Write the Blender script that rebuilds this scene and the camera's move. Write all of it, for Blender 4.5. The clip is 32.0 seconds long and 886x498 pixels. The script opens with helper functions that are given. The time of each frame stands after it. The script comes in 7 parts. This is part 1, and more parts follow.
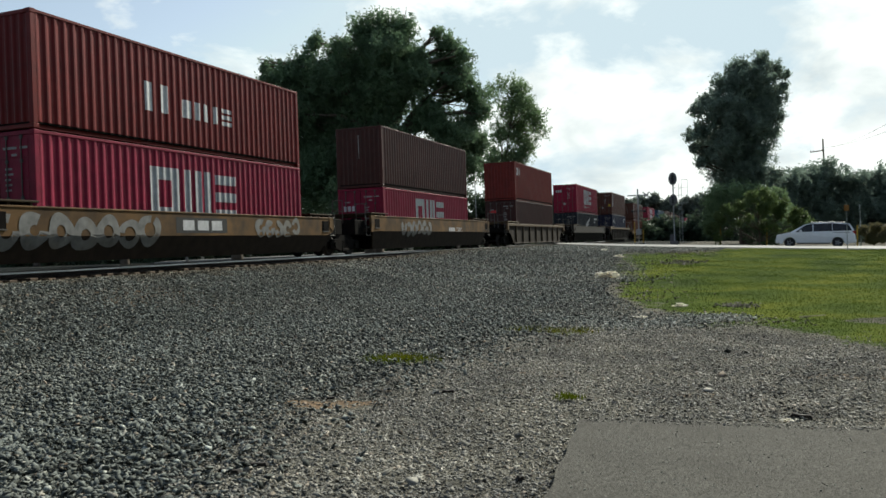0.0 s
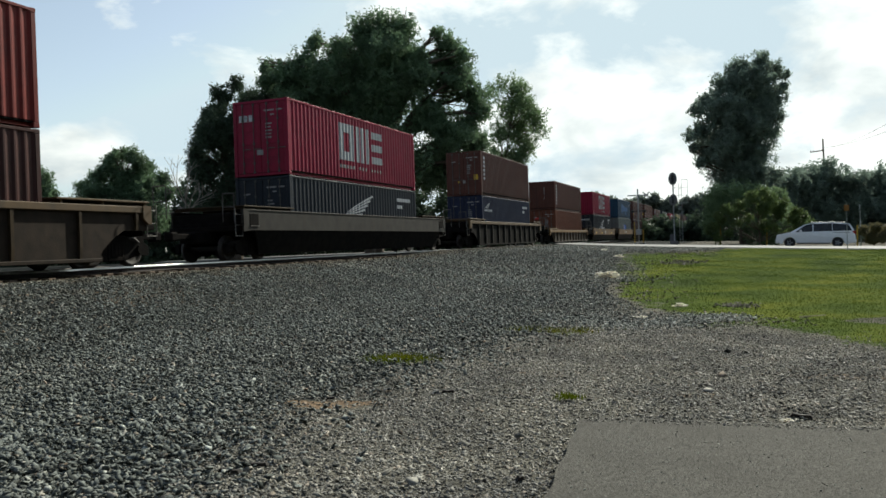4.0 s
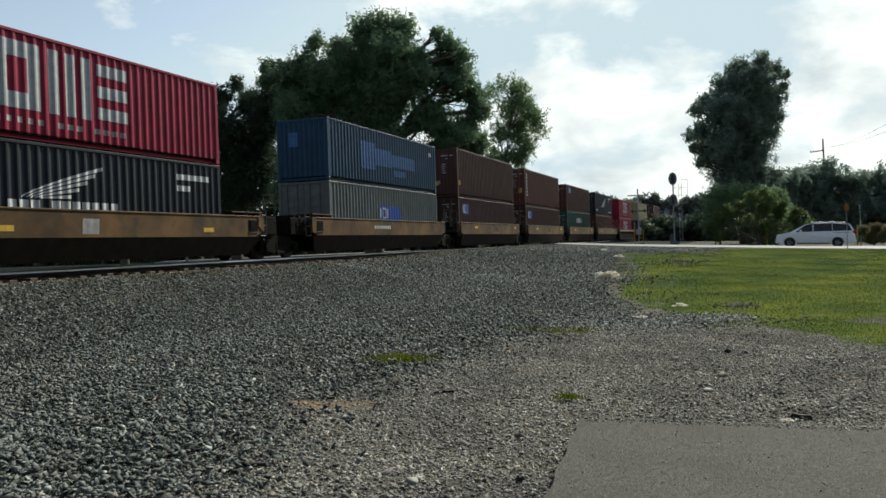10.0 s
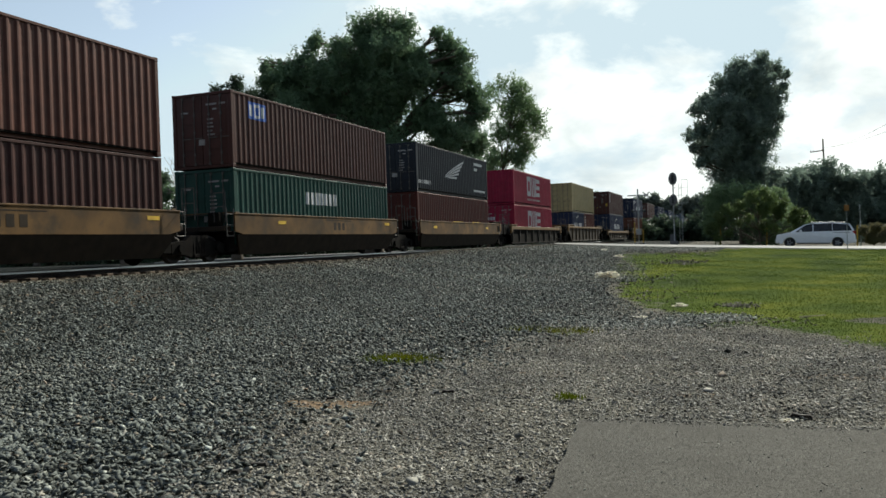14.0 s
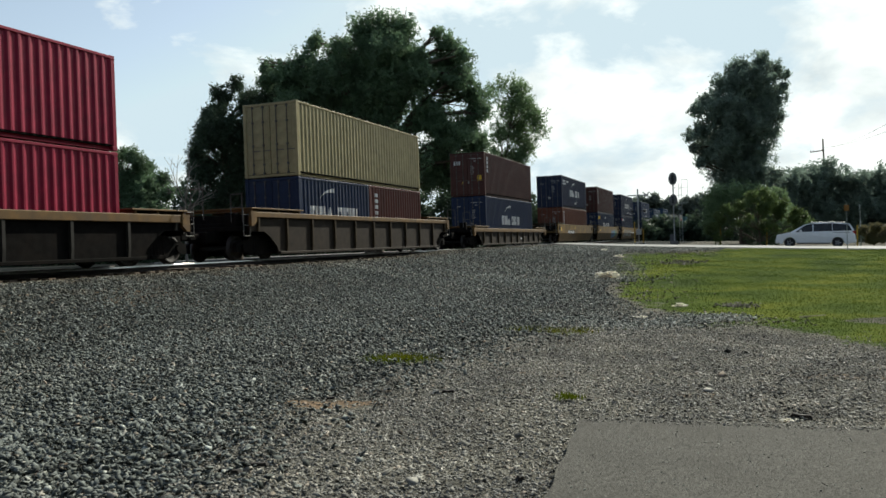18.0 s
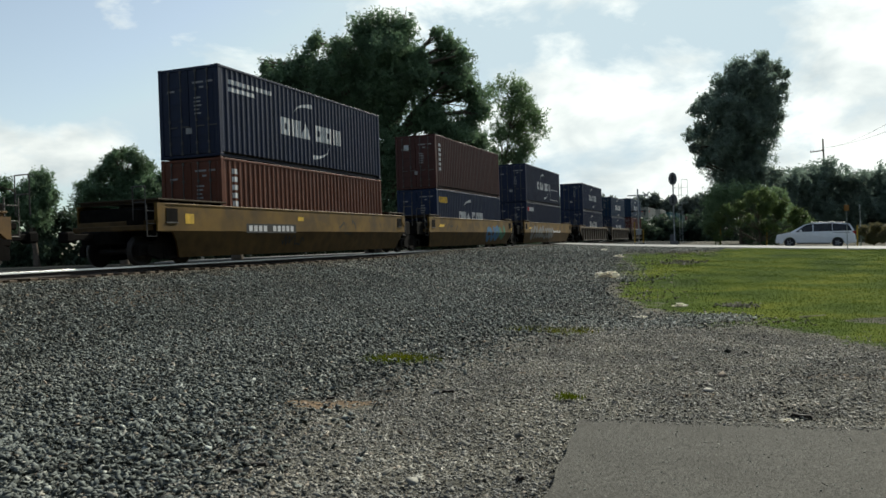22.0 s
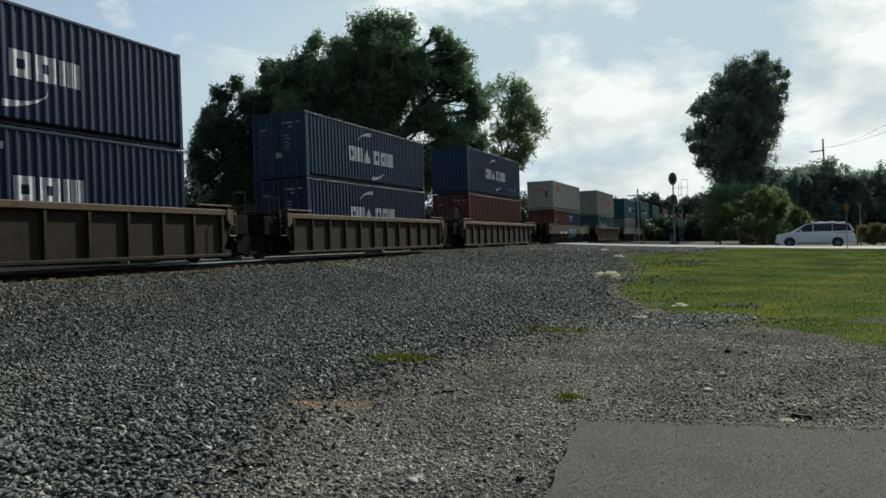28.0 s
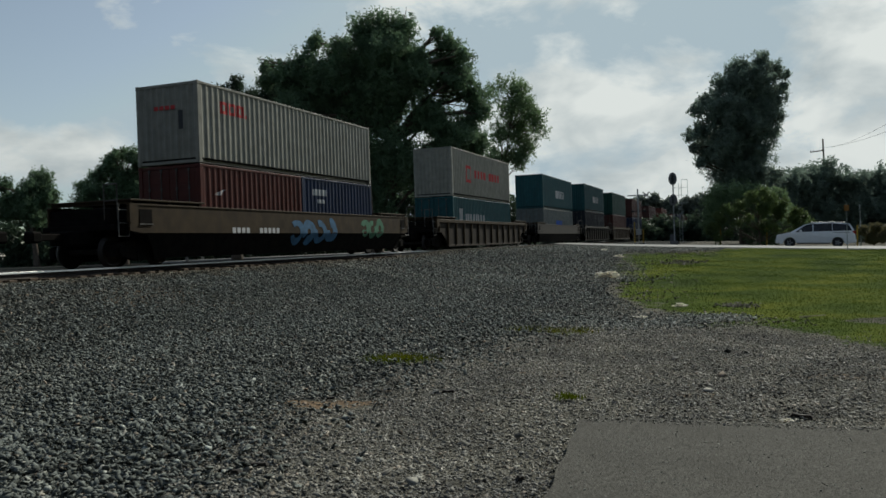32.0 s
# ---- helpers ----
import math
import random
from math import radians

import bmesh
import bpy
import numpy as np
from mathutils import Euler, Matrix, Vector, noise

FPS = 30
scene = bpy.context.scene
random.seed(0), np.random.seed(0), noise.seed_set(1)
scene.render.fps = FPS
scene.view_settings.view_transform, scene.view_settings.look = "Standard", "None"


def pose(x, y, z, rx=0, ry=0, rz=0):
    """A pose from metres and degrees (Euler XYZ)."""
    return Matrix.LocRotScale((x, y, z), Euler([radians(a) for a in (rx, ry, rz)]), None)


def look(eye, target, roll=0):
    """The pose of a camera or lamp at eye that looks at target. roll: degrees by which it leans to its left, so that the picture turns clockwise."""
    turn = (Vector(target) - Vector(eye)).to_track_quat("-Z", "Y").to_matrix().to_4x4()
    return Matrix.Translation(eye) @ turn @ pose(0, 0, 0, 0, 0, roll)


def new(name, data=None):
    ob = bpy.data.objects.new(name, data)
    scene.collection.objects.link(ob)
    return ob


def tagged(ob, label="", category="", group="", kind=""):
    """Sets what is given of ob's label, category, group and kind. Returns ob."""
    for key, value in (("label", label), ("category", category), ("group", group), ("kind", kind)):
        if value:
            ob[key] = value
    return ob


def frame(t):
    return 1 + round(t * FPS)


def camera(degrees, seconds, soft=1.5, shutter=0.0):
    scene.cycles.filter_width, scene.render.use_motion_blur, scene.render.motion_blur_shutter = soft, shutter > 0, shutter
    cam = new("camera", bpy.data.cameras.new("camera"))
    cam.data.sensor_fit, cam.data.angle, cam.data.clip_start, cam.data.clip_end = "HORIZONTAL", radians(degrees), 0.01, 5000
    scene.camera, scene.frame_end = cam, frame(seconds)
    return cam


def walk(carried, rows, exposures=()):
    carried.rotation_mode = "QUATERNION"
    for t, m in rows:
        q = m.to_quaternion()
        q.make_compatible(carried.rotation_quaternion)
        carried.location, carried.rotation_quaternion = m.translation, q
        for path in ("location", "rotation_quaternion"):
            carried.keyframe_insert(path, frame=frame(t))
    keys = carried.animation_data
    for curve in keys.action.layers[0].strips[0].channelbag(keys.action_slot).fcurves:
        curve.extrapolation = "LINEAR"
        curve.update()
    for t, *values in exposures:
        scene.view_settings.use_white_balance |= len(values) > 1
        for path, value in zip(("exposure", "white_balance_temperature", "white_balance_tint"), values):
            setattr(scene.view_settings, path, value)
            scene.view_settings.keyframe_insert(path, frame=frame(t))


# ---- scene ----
# A still camera beside a railway line. z = 0 is the top of the rail; the track runs along +y.
import itertools

EYE = (0.0, 0.0, 0.33)
AIM = (-3.56187, 9.34393, 0.26603)
cam = camera(58.73, 32.0, soft=1.6)
walk(cam, [(0.0, look(EYE, AIM, -1.93)), (32.0, look(EYE, AIM, -1.93))],
     exposures=[(0.0, 0.15, 6640, 3), (1.0, 0.04, 6640, 3), (2.0, 0.15, 6640, 3), (3.0, 0.14, 6640, 3), (5.0, 0.12, 6640, 3), (6.0, -0.02, 6640, 3), (7.0, 0.14, 6640, 3), (8.0, 0.07, 6640, 3), (9.0, 0.15, 6640, 3), (10.0, 0.08, 6640, 3), (11.0, 0.07, 6640, 3), (12.0, 0.15, 6640, 3), (13.0, 0.20, 6640, 3), (14.0, 0.17, 6640, 3), (17.0, 0.17, 6640, 3), (19.0, 0.16, 6640, 3), (20.0, -0.02, 6630, 3), (21.0, 0.19, 6630, 3), (22.0, 0.06, 6630, 3), (23.0, 0.17, 6630, 3), (24.0, 0.08, 6630, 3), (25.0, 0.00, 6580, 3), (28.0, -0.18, 6500, 3), (29.0, -0.26, 6500, 3), (30.0, -0.38, 6500, 3), (31.0, -0.24, 6500, 3), (32.0, -0.56, 6500, 3)])

# ---- daylight ----
SUN_AZ, SUN_EL = 15.0, 38.0          # degrees to the right of +y, degrees up


def sun_and_sky():
    a, e = radians(SUN_AZ), radians(SUN_EL)
    way = Vector((math.sin(a) * math.cos(e), math.cos(a) * math.cos(e), math.sin(e)))
    lamp = bpy.data.lights.new("sun", "SUN")
    lamp.energy, lamp.angle, lamp.color = 5.0, radians(1.0), (1.0, 0.95, 0.87)
    ob = new("sun", lamp)
    ob.matrix_world = look(way * 100, (0, 0, 0))
    world = bpy.data.worlds.new("sky")
    scene.world = world
    world.use_nodes = True
    nt = world.node_tree
    nt.nodes.clear()
    N = nt.nodes.new
    L = nt.links.new
    out, bg = N("ShaderNodeOutputWorld"), N("ShaderNodeBackground")
    sky = N("ShaderNodeTexSky")
    sky.sky_type, sky.sun_disc = "NISHITA", False
    sky.sun_elevation, sky.sun_rotation = e, a
    sky.air_density, sky.dust_density, sky.ozone_density = 1.0, 1.1, 1.3
    co, mp = N("ShaderNodeTexCoord"), N("ShaderNodeMapping")
    mp.inputs["Scale"].default_value = (1.0, 1.0, 1.9)
    mp.inputs["Location"].default_value = (3.1, 0.7, 1.2)
    n1, n2 = N("ShaderNodeTexNoise"), N("ShaderNodeTexNoise")
    n1.inputs["Scale"].default_value, n1.inputs["Detail"].default_value = 4.6, 9.0
    n1.inputs["Roughness"].default_value, n1.inputs["Distortion"].default_value = 0.56, 0.25
    n2.inputs["Scale"].default_value, n2.inputs["Detail"].default_value = 9.0, 9.0
    n2.inputs["Distortion"].default_value = 0.3
    cover, shade = N("ShaderNodeValToRGB"), N("ShaderNodeValToRGB")
    cover.color_ramp.elements[0].position, cover.color_ramp.elements[1].position = 0.46, 0.57
    # billows: bright tops, grey undersides
    shade.color_ramp.elements[0].position, shade.color_ramp.elements[1].position = 0.30, 0.56
    shade.color_ramp.elements[0].color = (4.7, 5.2, 5.6, 1)
    shade.color_ramp.elements[1].color = (8.0, 8.15, 8.2, 1)
    cap = N("ShaderNodeVectorMath")
    cap.operation = "MINIMUM"
    cap.inputs[1].default_value = (4.6, 5.5, 6.3)
    # thin bright cloud lies towards the sun
    dot, near = N("ShaderNodeVectorMath"), N("ShaderNodeMapRange")
    dot.operation = "DOT_PRODUCT"
    c = radians(5.0)
    dot.inputs[1].default_value = (math.sin(c) * math.cos(e), math.cos(c) * math.cos(e), math.sin(e))
    near.inputs[1].default_value, near.inputs[2].default_value = 0.62, 0.93
    near.inputs[3].default_value, near.inputs[4].default_value = -0.17, -0.005
    add = N("ShaderNodeMath")
    add.operation = "ADD"
    glow = N("ShaderNodeMapRange")
    glow.inputs[1].default_value, glow.inputs[2].default_value = 0.5, 1.0
    glow.inputs[3].default_value, glow.inputs[4].default_value = 0.92, 1.08
    lift = N("ShaderNodeVectorMath")
    lift.operation = "SCALE"
    mix = N("ShaderNodeMixRGB")
    L(co.outputs["Generated"], mp.inputs[0])
    L(mp.outputs[0], n1.inputs["Vector"])
    L(mp.outputs[0], n2.inputs["Vector"])
    L(co.outputs["Generated"], dot.inputs[0])
    L(dot.outputs["Value"], near.inputs[0])
    L(dot.outputs["Value"], glow.inputs[0])
    # pale haze low over the horizon
    sep, low, add2 = N("ShaderNodeSeparateXYZ"), N("ShaderNodeMapRange"), N("ShaderNodeMath")
    low.inputs[1].default_value, low.inputs[2].default_value = 0.07, 0.21
    low.inputs[3].default_value, low.inputs[4].default_value = 0.17, 0.0
    add2.operation = "ADD"
    L(co.outputs["Generated"], sep.inputs[0])
    L(sep.outputs["Z"], low.inputs[0])
    L(n1.outputs["Fac"], add.inputs[0])
    L(near.outputs[0], add.inputs[1])
    L(add.outputs[0], add2.inputs[0])
    L(low.outputs[0], add2.inputs[1])
    L(add2.outputs[0], cover.inputs[0])
    L(n2.outputs["Fac"], shade.inputs[0])
    L(shade.outputs[0], lift.inputs[0])
    L(glow.outputs[0], lift.inputs["Scale"])
    L(cover.outputs[0], mix.inputs[0])
    up = N("ShaderNodeVectorMath")
    up.operation = "SCALE"
    up.inputs["Scale"].default_value = 1.05
    pale = N("ShaderNodeHueSaturation")
    pale.inputs["Saturation"].default_value = 0.74
    L(sky.outputs[0], pale.inputs["Color"])
    L(pale.outputs[0], up.inputs[0])
    L(up.outputs[0], cap.inputs[0])
    L(cap.outputs[0], mix.inputs[1])
    L(lift.outputs[0], mix.inputs[2])
    L(mix.outputs[0], bg.inputs[0])
    bg.inputs[1].default_value = 0.13
    L(bg.outputs[0], out.inputs[0])


sun_and_sky()


# ---- materials ----
def paint(name, colour, rough=0.6, metal=0.0, grain=8.0, vary=0.25, dirt=0.0, dirt_colour=(0.06, 0.045, 0.035),
          streak=False, bump=0.0, bump_scale=60.0, spec=0.5, trans=0.0, per_object=0.0):
    m = bpy.data.materials.new(name)
    m.use_nodes = True
    nt = m.node_tree
    N, L = nt.nodes.new, nt.links.new
    b = nt.nodes["Principled BSDF"]
    b.inputs["Roughness"].default_value, b.inputs["Metallic"].default_value = rough, metal
    b.inputs["Specular IOR Level"].default_value = spec
    co = N("ShaderNodeTexCoord")
    n1 = N("ShaderNodeTexNoise")
    n1.inputs["Scale"].default_value, n1.inputs["Detail"].default_value = grain, 5.0
    L(co.outputs["Object"], n1.inputs["Vector"])
    mr = N("ShaderNodeMapRange")
    mr.inputs[1].default_value, mr.inputs[2].default_value = 0.3, 0.7
    mr.inputs[3].default_value, mr.inputs[4].default_value = 1 - vary, 1 + vary
    L(n1.outputs["Fac"], mr.inputs[0])
    sc = N("ShaderNodeVectorMath")
    sc.operation = "SCALE"
    sc.inputs[0].default_value = colour
    L(mr.outputs[0], sc.inputs["Scale"])
    last = sc.outputs[0]
    if per_object:
        oi, pr, s2 = N("ShaderNodeObjectInfo"), N("ShaderNodeMapRange"), N("ShaderNodeVectorMath")
        s2.operation = "SCALE"
        pr.inputs[3].default_value, pr.inputs[4].default_value = 1 - per_object, 1 + per_object
        L(oi.outputs["Random"], pr.inputs[0])
        L(last, s2.inputs[0])
        L(pr.outputs[0], s2.inputs["Scale"])
        last = s2.outputs[0]
    if dirt:
        mp, n2, cr, mx = N("ShaderNodeMapping"), N("ShaderNodeTexNoise"), N("ShaderNodeValToRGB"), N("ShaderNodeMixRGB")
        mp.inputs["Scale"].default_value = (3.0, 3.0, 0.35) if streak else (1, 1, 1)
        n2.inputs["Scale"].default_value, n2.inputs["Detail"].default_value = 1.6, 7.0
        n2.inputs["Roughness"].default_value = 0.65
        L(co.outputs["Object"], mp.inputs[0])
        L(mp.outputs[0], n2.inputs["Vector"])
        cr.color_ramp.elements[0].position, cr.color_ramp.elements[1].position = 0.48, 0.72
        cr.color_ramp.elements[1].color = (dirt, dirt, dirt, 1)
        L(n2.outputs["Fac"], cr.inputs[0])
        L(cr.outputs[0], mx.inputs[0])
        L(last, mx.inputs[1])
        mx.inputs[2].default_value = (*dirt_colour, 1)
        last = mx.outputs[0]
    L(last, b.inputs["Base Color"])
    if trans:
        tr, ms = N("ShaderNodeBsdfTranslucent"), N("ShaderNodeMixShader")
        L(last, tr.inputs[0])
        ms.inputs[0].default_value = trans
        L(b.outputs[0], ms.inputs[1])
        L(tr.outputs[0], ms.inputs[2])
        L(ms.outputs[0], nt.nodes["Material Output"].inputs[0])
    if bump:
        n3, bp = N("ShaderNodeTexNoise"), N("ShaderNodeBump")
        n3.inputs["Scale"].default_value, n3.inputs["Detail"].default_value = bump_scale, 4.0
        bp.inputs["Strength"].default_value, bp.inputs["Distance"].default_value = bump, 0.02
        L(co.outputs["Object"], n3.inputs["Vector"])
        L(n3.outputs["Fac"], bp.inputs["Height"])
        L(bp.outputs[0], b.inputs["Normal"])
    return m


def box_paint(name, colour, dirt=0.55):
    colour = tuple(0.40 * c for c in colour)
    return paint(name, colour, 0.50, 0.0, 3.0, 0.16, dirt, tuple(0.45 * c + 0.005 for c in colour), True, 0.12, 30, 0.24, 0.0, 0.08)


PAINT = {
    "red": box_paint("red_paint", (0.36, 0.018, 0.016)),
    "magenta": box_paint("magenta_paint", (0.54, 0.020, 0.085), 0.3),
    "crimson": box_paint("crimson_paint", (0.60, 0.016, 0.080), 0.3),
    "brown": box_paint("brown_paint", (0.155, 0.049, 0.035)),
    "darkbrown": box_paint("dark_brown_paint", (0.115, 0.036, 0.028)),
    "rustred": box_paint("rust_red_paint", (0.370, 0.036, 0.024)),
    "redbrown": box_paint("red_brown_paint", (0.190, 0.038, 0.024)),
    "orange": box_paint("orange_brown_paint", (0.270, 0.078, 0.034)),
    "navy": box_paint("navy_paint", (0.022, 0.037, 0.100)),
    "slate": box_paint("slate_paint", (0.030, 0.040, 0.058)),
    "blue": box_paint("blue_paint", (0.026, 0.118, 0.225)),
    "russet": box_paint("russet_paint", (0.210, 0.068, 0.042)),
    "cgmblue": box_paint("deep_blue_paint", (0.022, 0.047, 0.130)),
    "midblue": box_paint("mid_blue_paint", (0.022, 0.072, 0.155)),
    "grey": box_paint("grey_paint", (0.300, 0.340, 0.325)),
    "green": box_paint("green_paint", (0.022, 0.120, 0.090)),
    "cream": box_paint("cream_paint", (0.76, 0.63, 0.33), 0.3),
    "white": box_paint("white_paint", (0.66, 0.63, 0.53), 0.3),
    "teal": box_paint("teal_paint", (0.030, 0.170, 0.190)),
    "olive": box_paint("olive_brown_paint", (0.120, 0.085, 0.050)),
}
LETTER = paint("white_marking", (0.52, 0.52, 0.52), 0.6, 0, 6, 0.2, 0.4, (0.3, 0.29, 0.28), True)
SILVER = paint("silver_marking", (0.36, 0.37, 0.38), 0.5, 0, 6, 0.15, 0.3, (0.25, 0.24, 0.24), True)
YELLOW = paint("yellow_marking", (0.62, 0.38, 0.02), 0.6, 0, 6, 0.2, 0.3)
BLUEMARK = paint("blue_marking", (0.03, 0.10, 0.42), 0.6, 0, 6, 0.15)
LIGHTBLUE = paint("light_blue_marking", (0.030, 0.105, 0.250), 0.6, 0, 6, 0.2)
REDMARK = paint("red_marking", (0.50, 0.02, 0.02), 0.6, 0, 6, 0.15)
BLACKMARK = paint("black_marking", (0.012, 0.012, 0.012), 0.7, 0, 6, 0.2)
SPRAY = paint("grey_spray_paint", (0.1512, 0.1512, 0.1428), 0.7, 0, 4, 0.35, 0.5, (0.2, 0.17, 0.12))
FADED = paint("faded_white_marking", (0.30, 0.29, 0.28), 0.7, 0, 6, 0.3, 0.6, (0.12, 0.1, 0.09), True)
SPRAY_B = paint("blue_spray_paint", (0.0300, 0.1100, 0.2100), 0.7, 0, 4, 0.3)
SPRAY_G = paint("green_spray_paint", (0.0400, 0.1500, 0.0800), 0.7, 0, 4, 0.3)
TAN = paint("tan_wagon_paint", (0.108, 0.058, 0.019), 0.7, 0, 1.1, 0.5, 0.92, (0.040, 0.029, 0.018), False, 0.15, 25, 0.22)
GOLD = paint("yellow_wagon_paint", (0.125, 0.070, 0.010), 0.6, 0, 1.1, 0.4, 0.8, (0.055, 0.036, 0.016), False, 0.15, 25, 0.25)
RUST = paint("rusty_wagon_paint", (0.039, 0.025, 0.0108), 0.75, 0, 2.5, 0.35, 0.7, (0.030, 0.020, 0.013), True, 0.2, 25, 0.2)
IRON = paint("grey_wagon_paint", (0.027, 0.0245, 0.0205), 0.75, 0, 2.5, 0.3, 0.7, (0.035, 0.026, 0.018), True, 0.2, 25, 0.25)
# grimy steel set darker than it is, to carry shade under the decks
GRIME = paint("grimy_shaded_steel", (0.0076, 0.0068, 0.0060), 0.9, 0.0, 5, 0.4, 0.6, (0.018, 0.013, 0.010), False, 0.2, 30, 0.06)
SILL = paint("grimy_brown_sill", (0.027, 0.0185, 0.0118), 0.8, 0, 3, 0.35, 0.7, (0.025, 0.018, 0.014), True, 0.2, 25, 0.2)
WHEEL = paint("worn_wheel_steel", (0.022, 0.018, 0.015), 0.7, 0.0, 9, 0.3, 0.5, (0.04, 0.03, 0.025))
# the far head is polished too; its colour is darkened for shade
SHADERAIL = paint("shaded_rail_head", (0.10, 0.088, 0.078), 0.55, 0.2, 20, 0.2)
SHINY = paint("polished_rail_head", (0.44, 0.43, 0.41), 0.32, 1.0, 20, 0.1)
RAILRUST = paint("rusty_rail_web", (0.020, 0.014, 0.011), 0.85, 0.0, 14, 0.35, 0.4)
TIEWOOD = paint("weathered_tie_wood", (0.12, 0.082, 0.052), 0.9, 0, 7, 0.5, 0.6, (0.05, 0.04, 0.03), False, 0.4, 40)
STEEL = paint("galvanised_steel", (0.36, 0.37, 0.37), 0.5, 0.5, 12, 0.15, 0.3)
DARKMETAL = paint("dark_metal", (0.03, 0.032, 0.034), 0.6, 0.3, 12, 0.2)
POSTYELLOW = paint("faded_yellow_post", (0.45, 0.28, 0.04), 0.7, 0, 9, 0.3, 0.3)
SIGNORANGE = paint("orange_sign", (0.2520, 0.1020, 0.0180), 0.6, 0, 9, 0.15)
BARK = paint("bark", (0.085, 0.065, 0.048), 0.95, 0, 6, 0.35, 0.4, (0.04, 0.03, 0.025), False, 0.6, 22)
DEADWOOD = paint("dead_wood", (0.22, 0.19, 0.16), 0.95, 0, 6, 0.3)
VANPAINT = paint("silver_white_car_paint", (0.76, 0.77, 0.78), 0.25, 0.1, 3, 0.04)
GLASS = paint("dark_car_glass", (0.012, 0.014, 0.016), 0.08, 0, 3, 0.1)
RUBBER = paint("tyre_rubber", (0.018, 0.018, 0.018), 0.85, 0, 12, 0.3)
ALLOY = paint("alloy_rim", (0.50, 0.51, 0.52), 0.45, 0.2, 12, 0.1)
TAILRED = paint("tail_lamp_red", (0.35, 0.01, 0.01), 0.2, 0, 3, 0.1)
LAMPGLASS = paint("headlamp_glass", (0.55, 0.57, 0.58), 0.12, 0, 3, 0.1)
CLOTH = paint("dirty_white_rubbish", (0.90, 0.87, 0.78), 0.8, 0, 14, 0.15, 0.35, (0.30, 0.26, 0.2), trans=0.6)


def leaf_paint(name, colour, trans=0.54):
    m = paint(name, colour, 0.6, 0, 0.7, 0.35, 0, spec=0.3, trans=trans)
    return m


LEAF_DARK = leaf_paint("dark_leaves", (0.120, 0.186, 0.104), 0.54)
# darker copy of the leaves, with the shade of dense brush in its colour
LEAF_SHADE = leaf_paint("shade_darkened_leaves", (0.056, 0.084, 0.052), 0.40)
LEAF_MID = leaf_paint("green_leaves", (0.150, 0.220, 0.112), 0.62)
LEAF_BRIGHT = leaf_paint("bright_leaves", (0.100, 0.142, 0.050), 0.50)
# these two greens are paled and greyed: distant haze and glare painted in
LEAF_HAZY = leaf_paint("haze_painted_leaves", (0.175, 0.230, 0.185), 0.62)
LEAF_FAR = leaf_paint("haze_painted_far_leaves", (0.15, 0.18, 0.15))


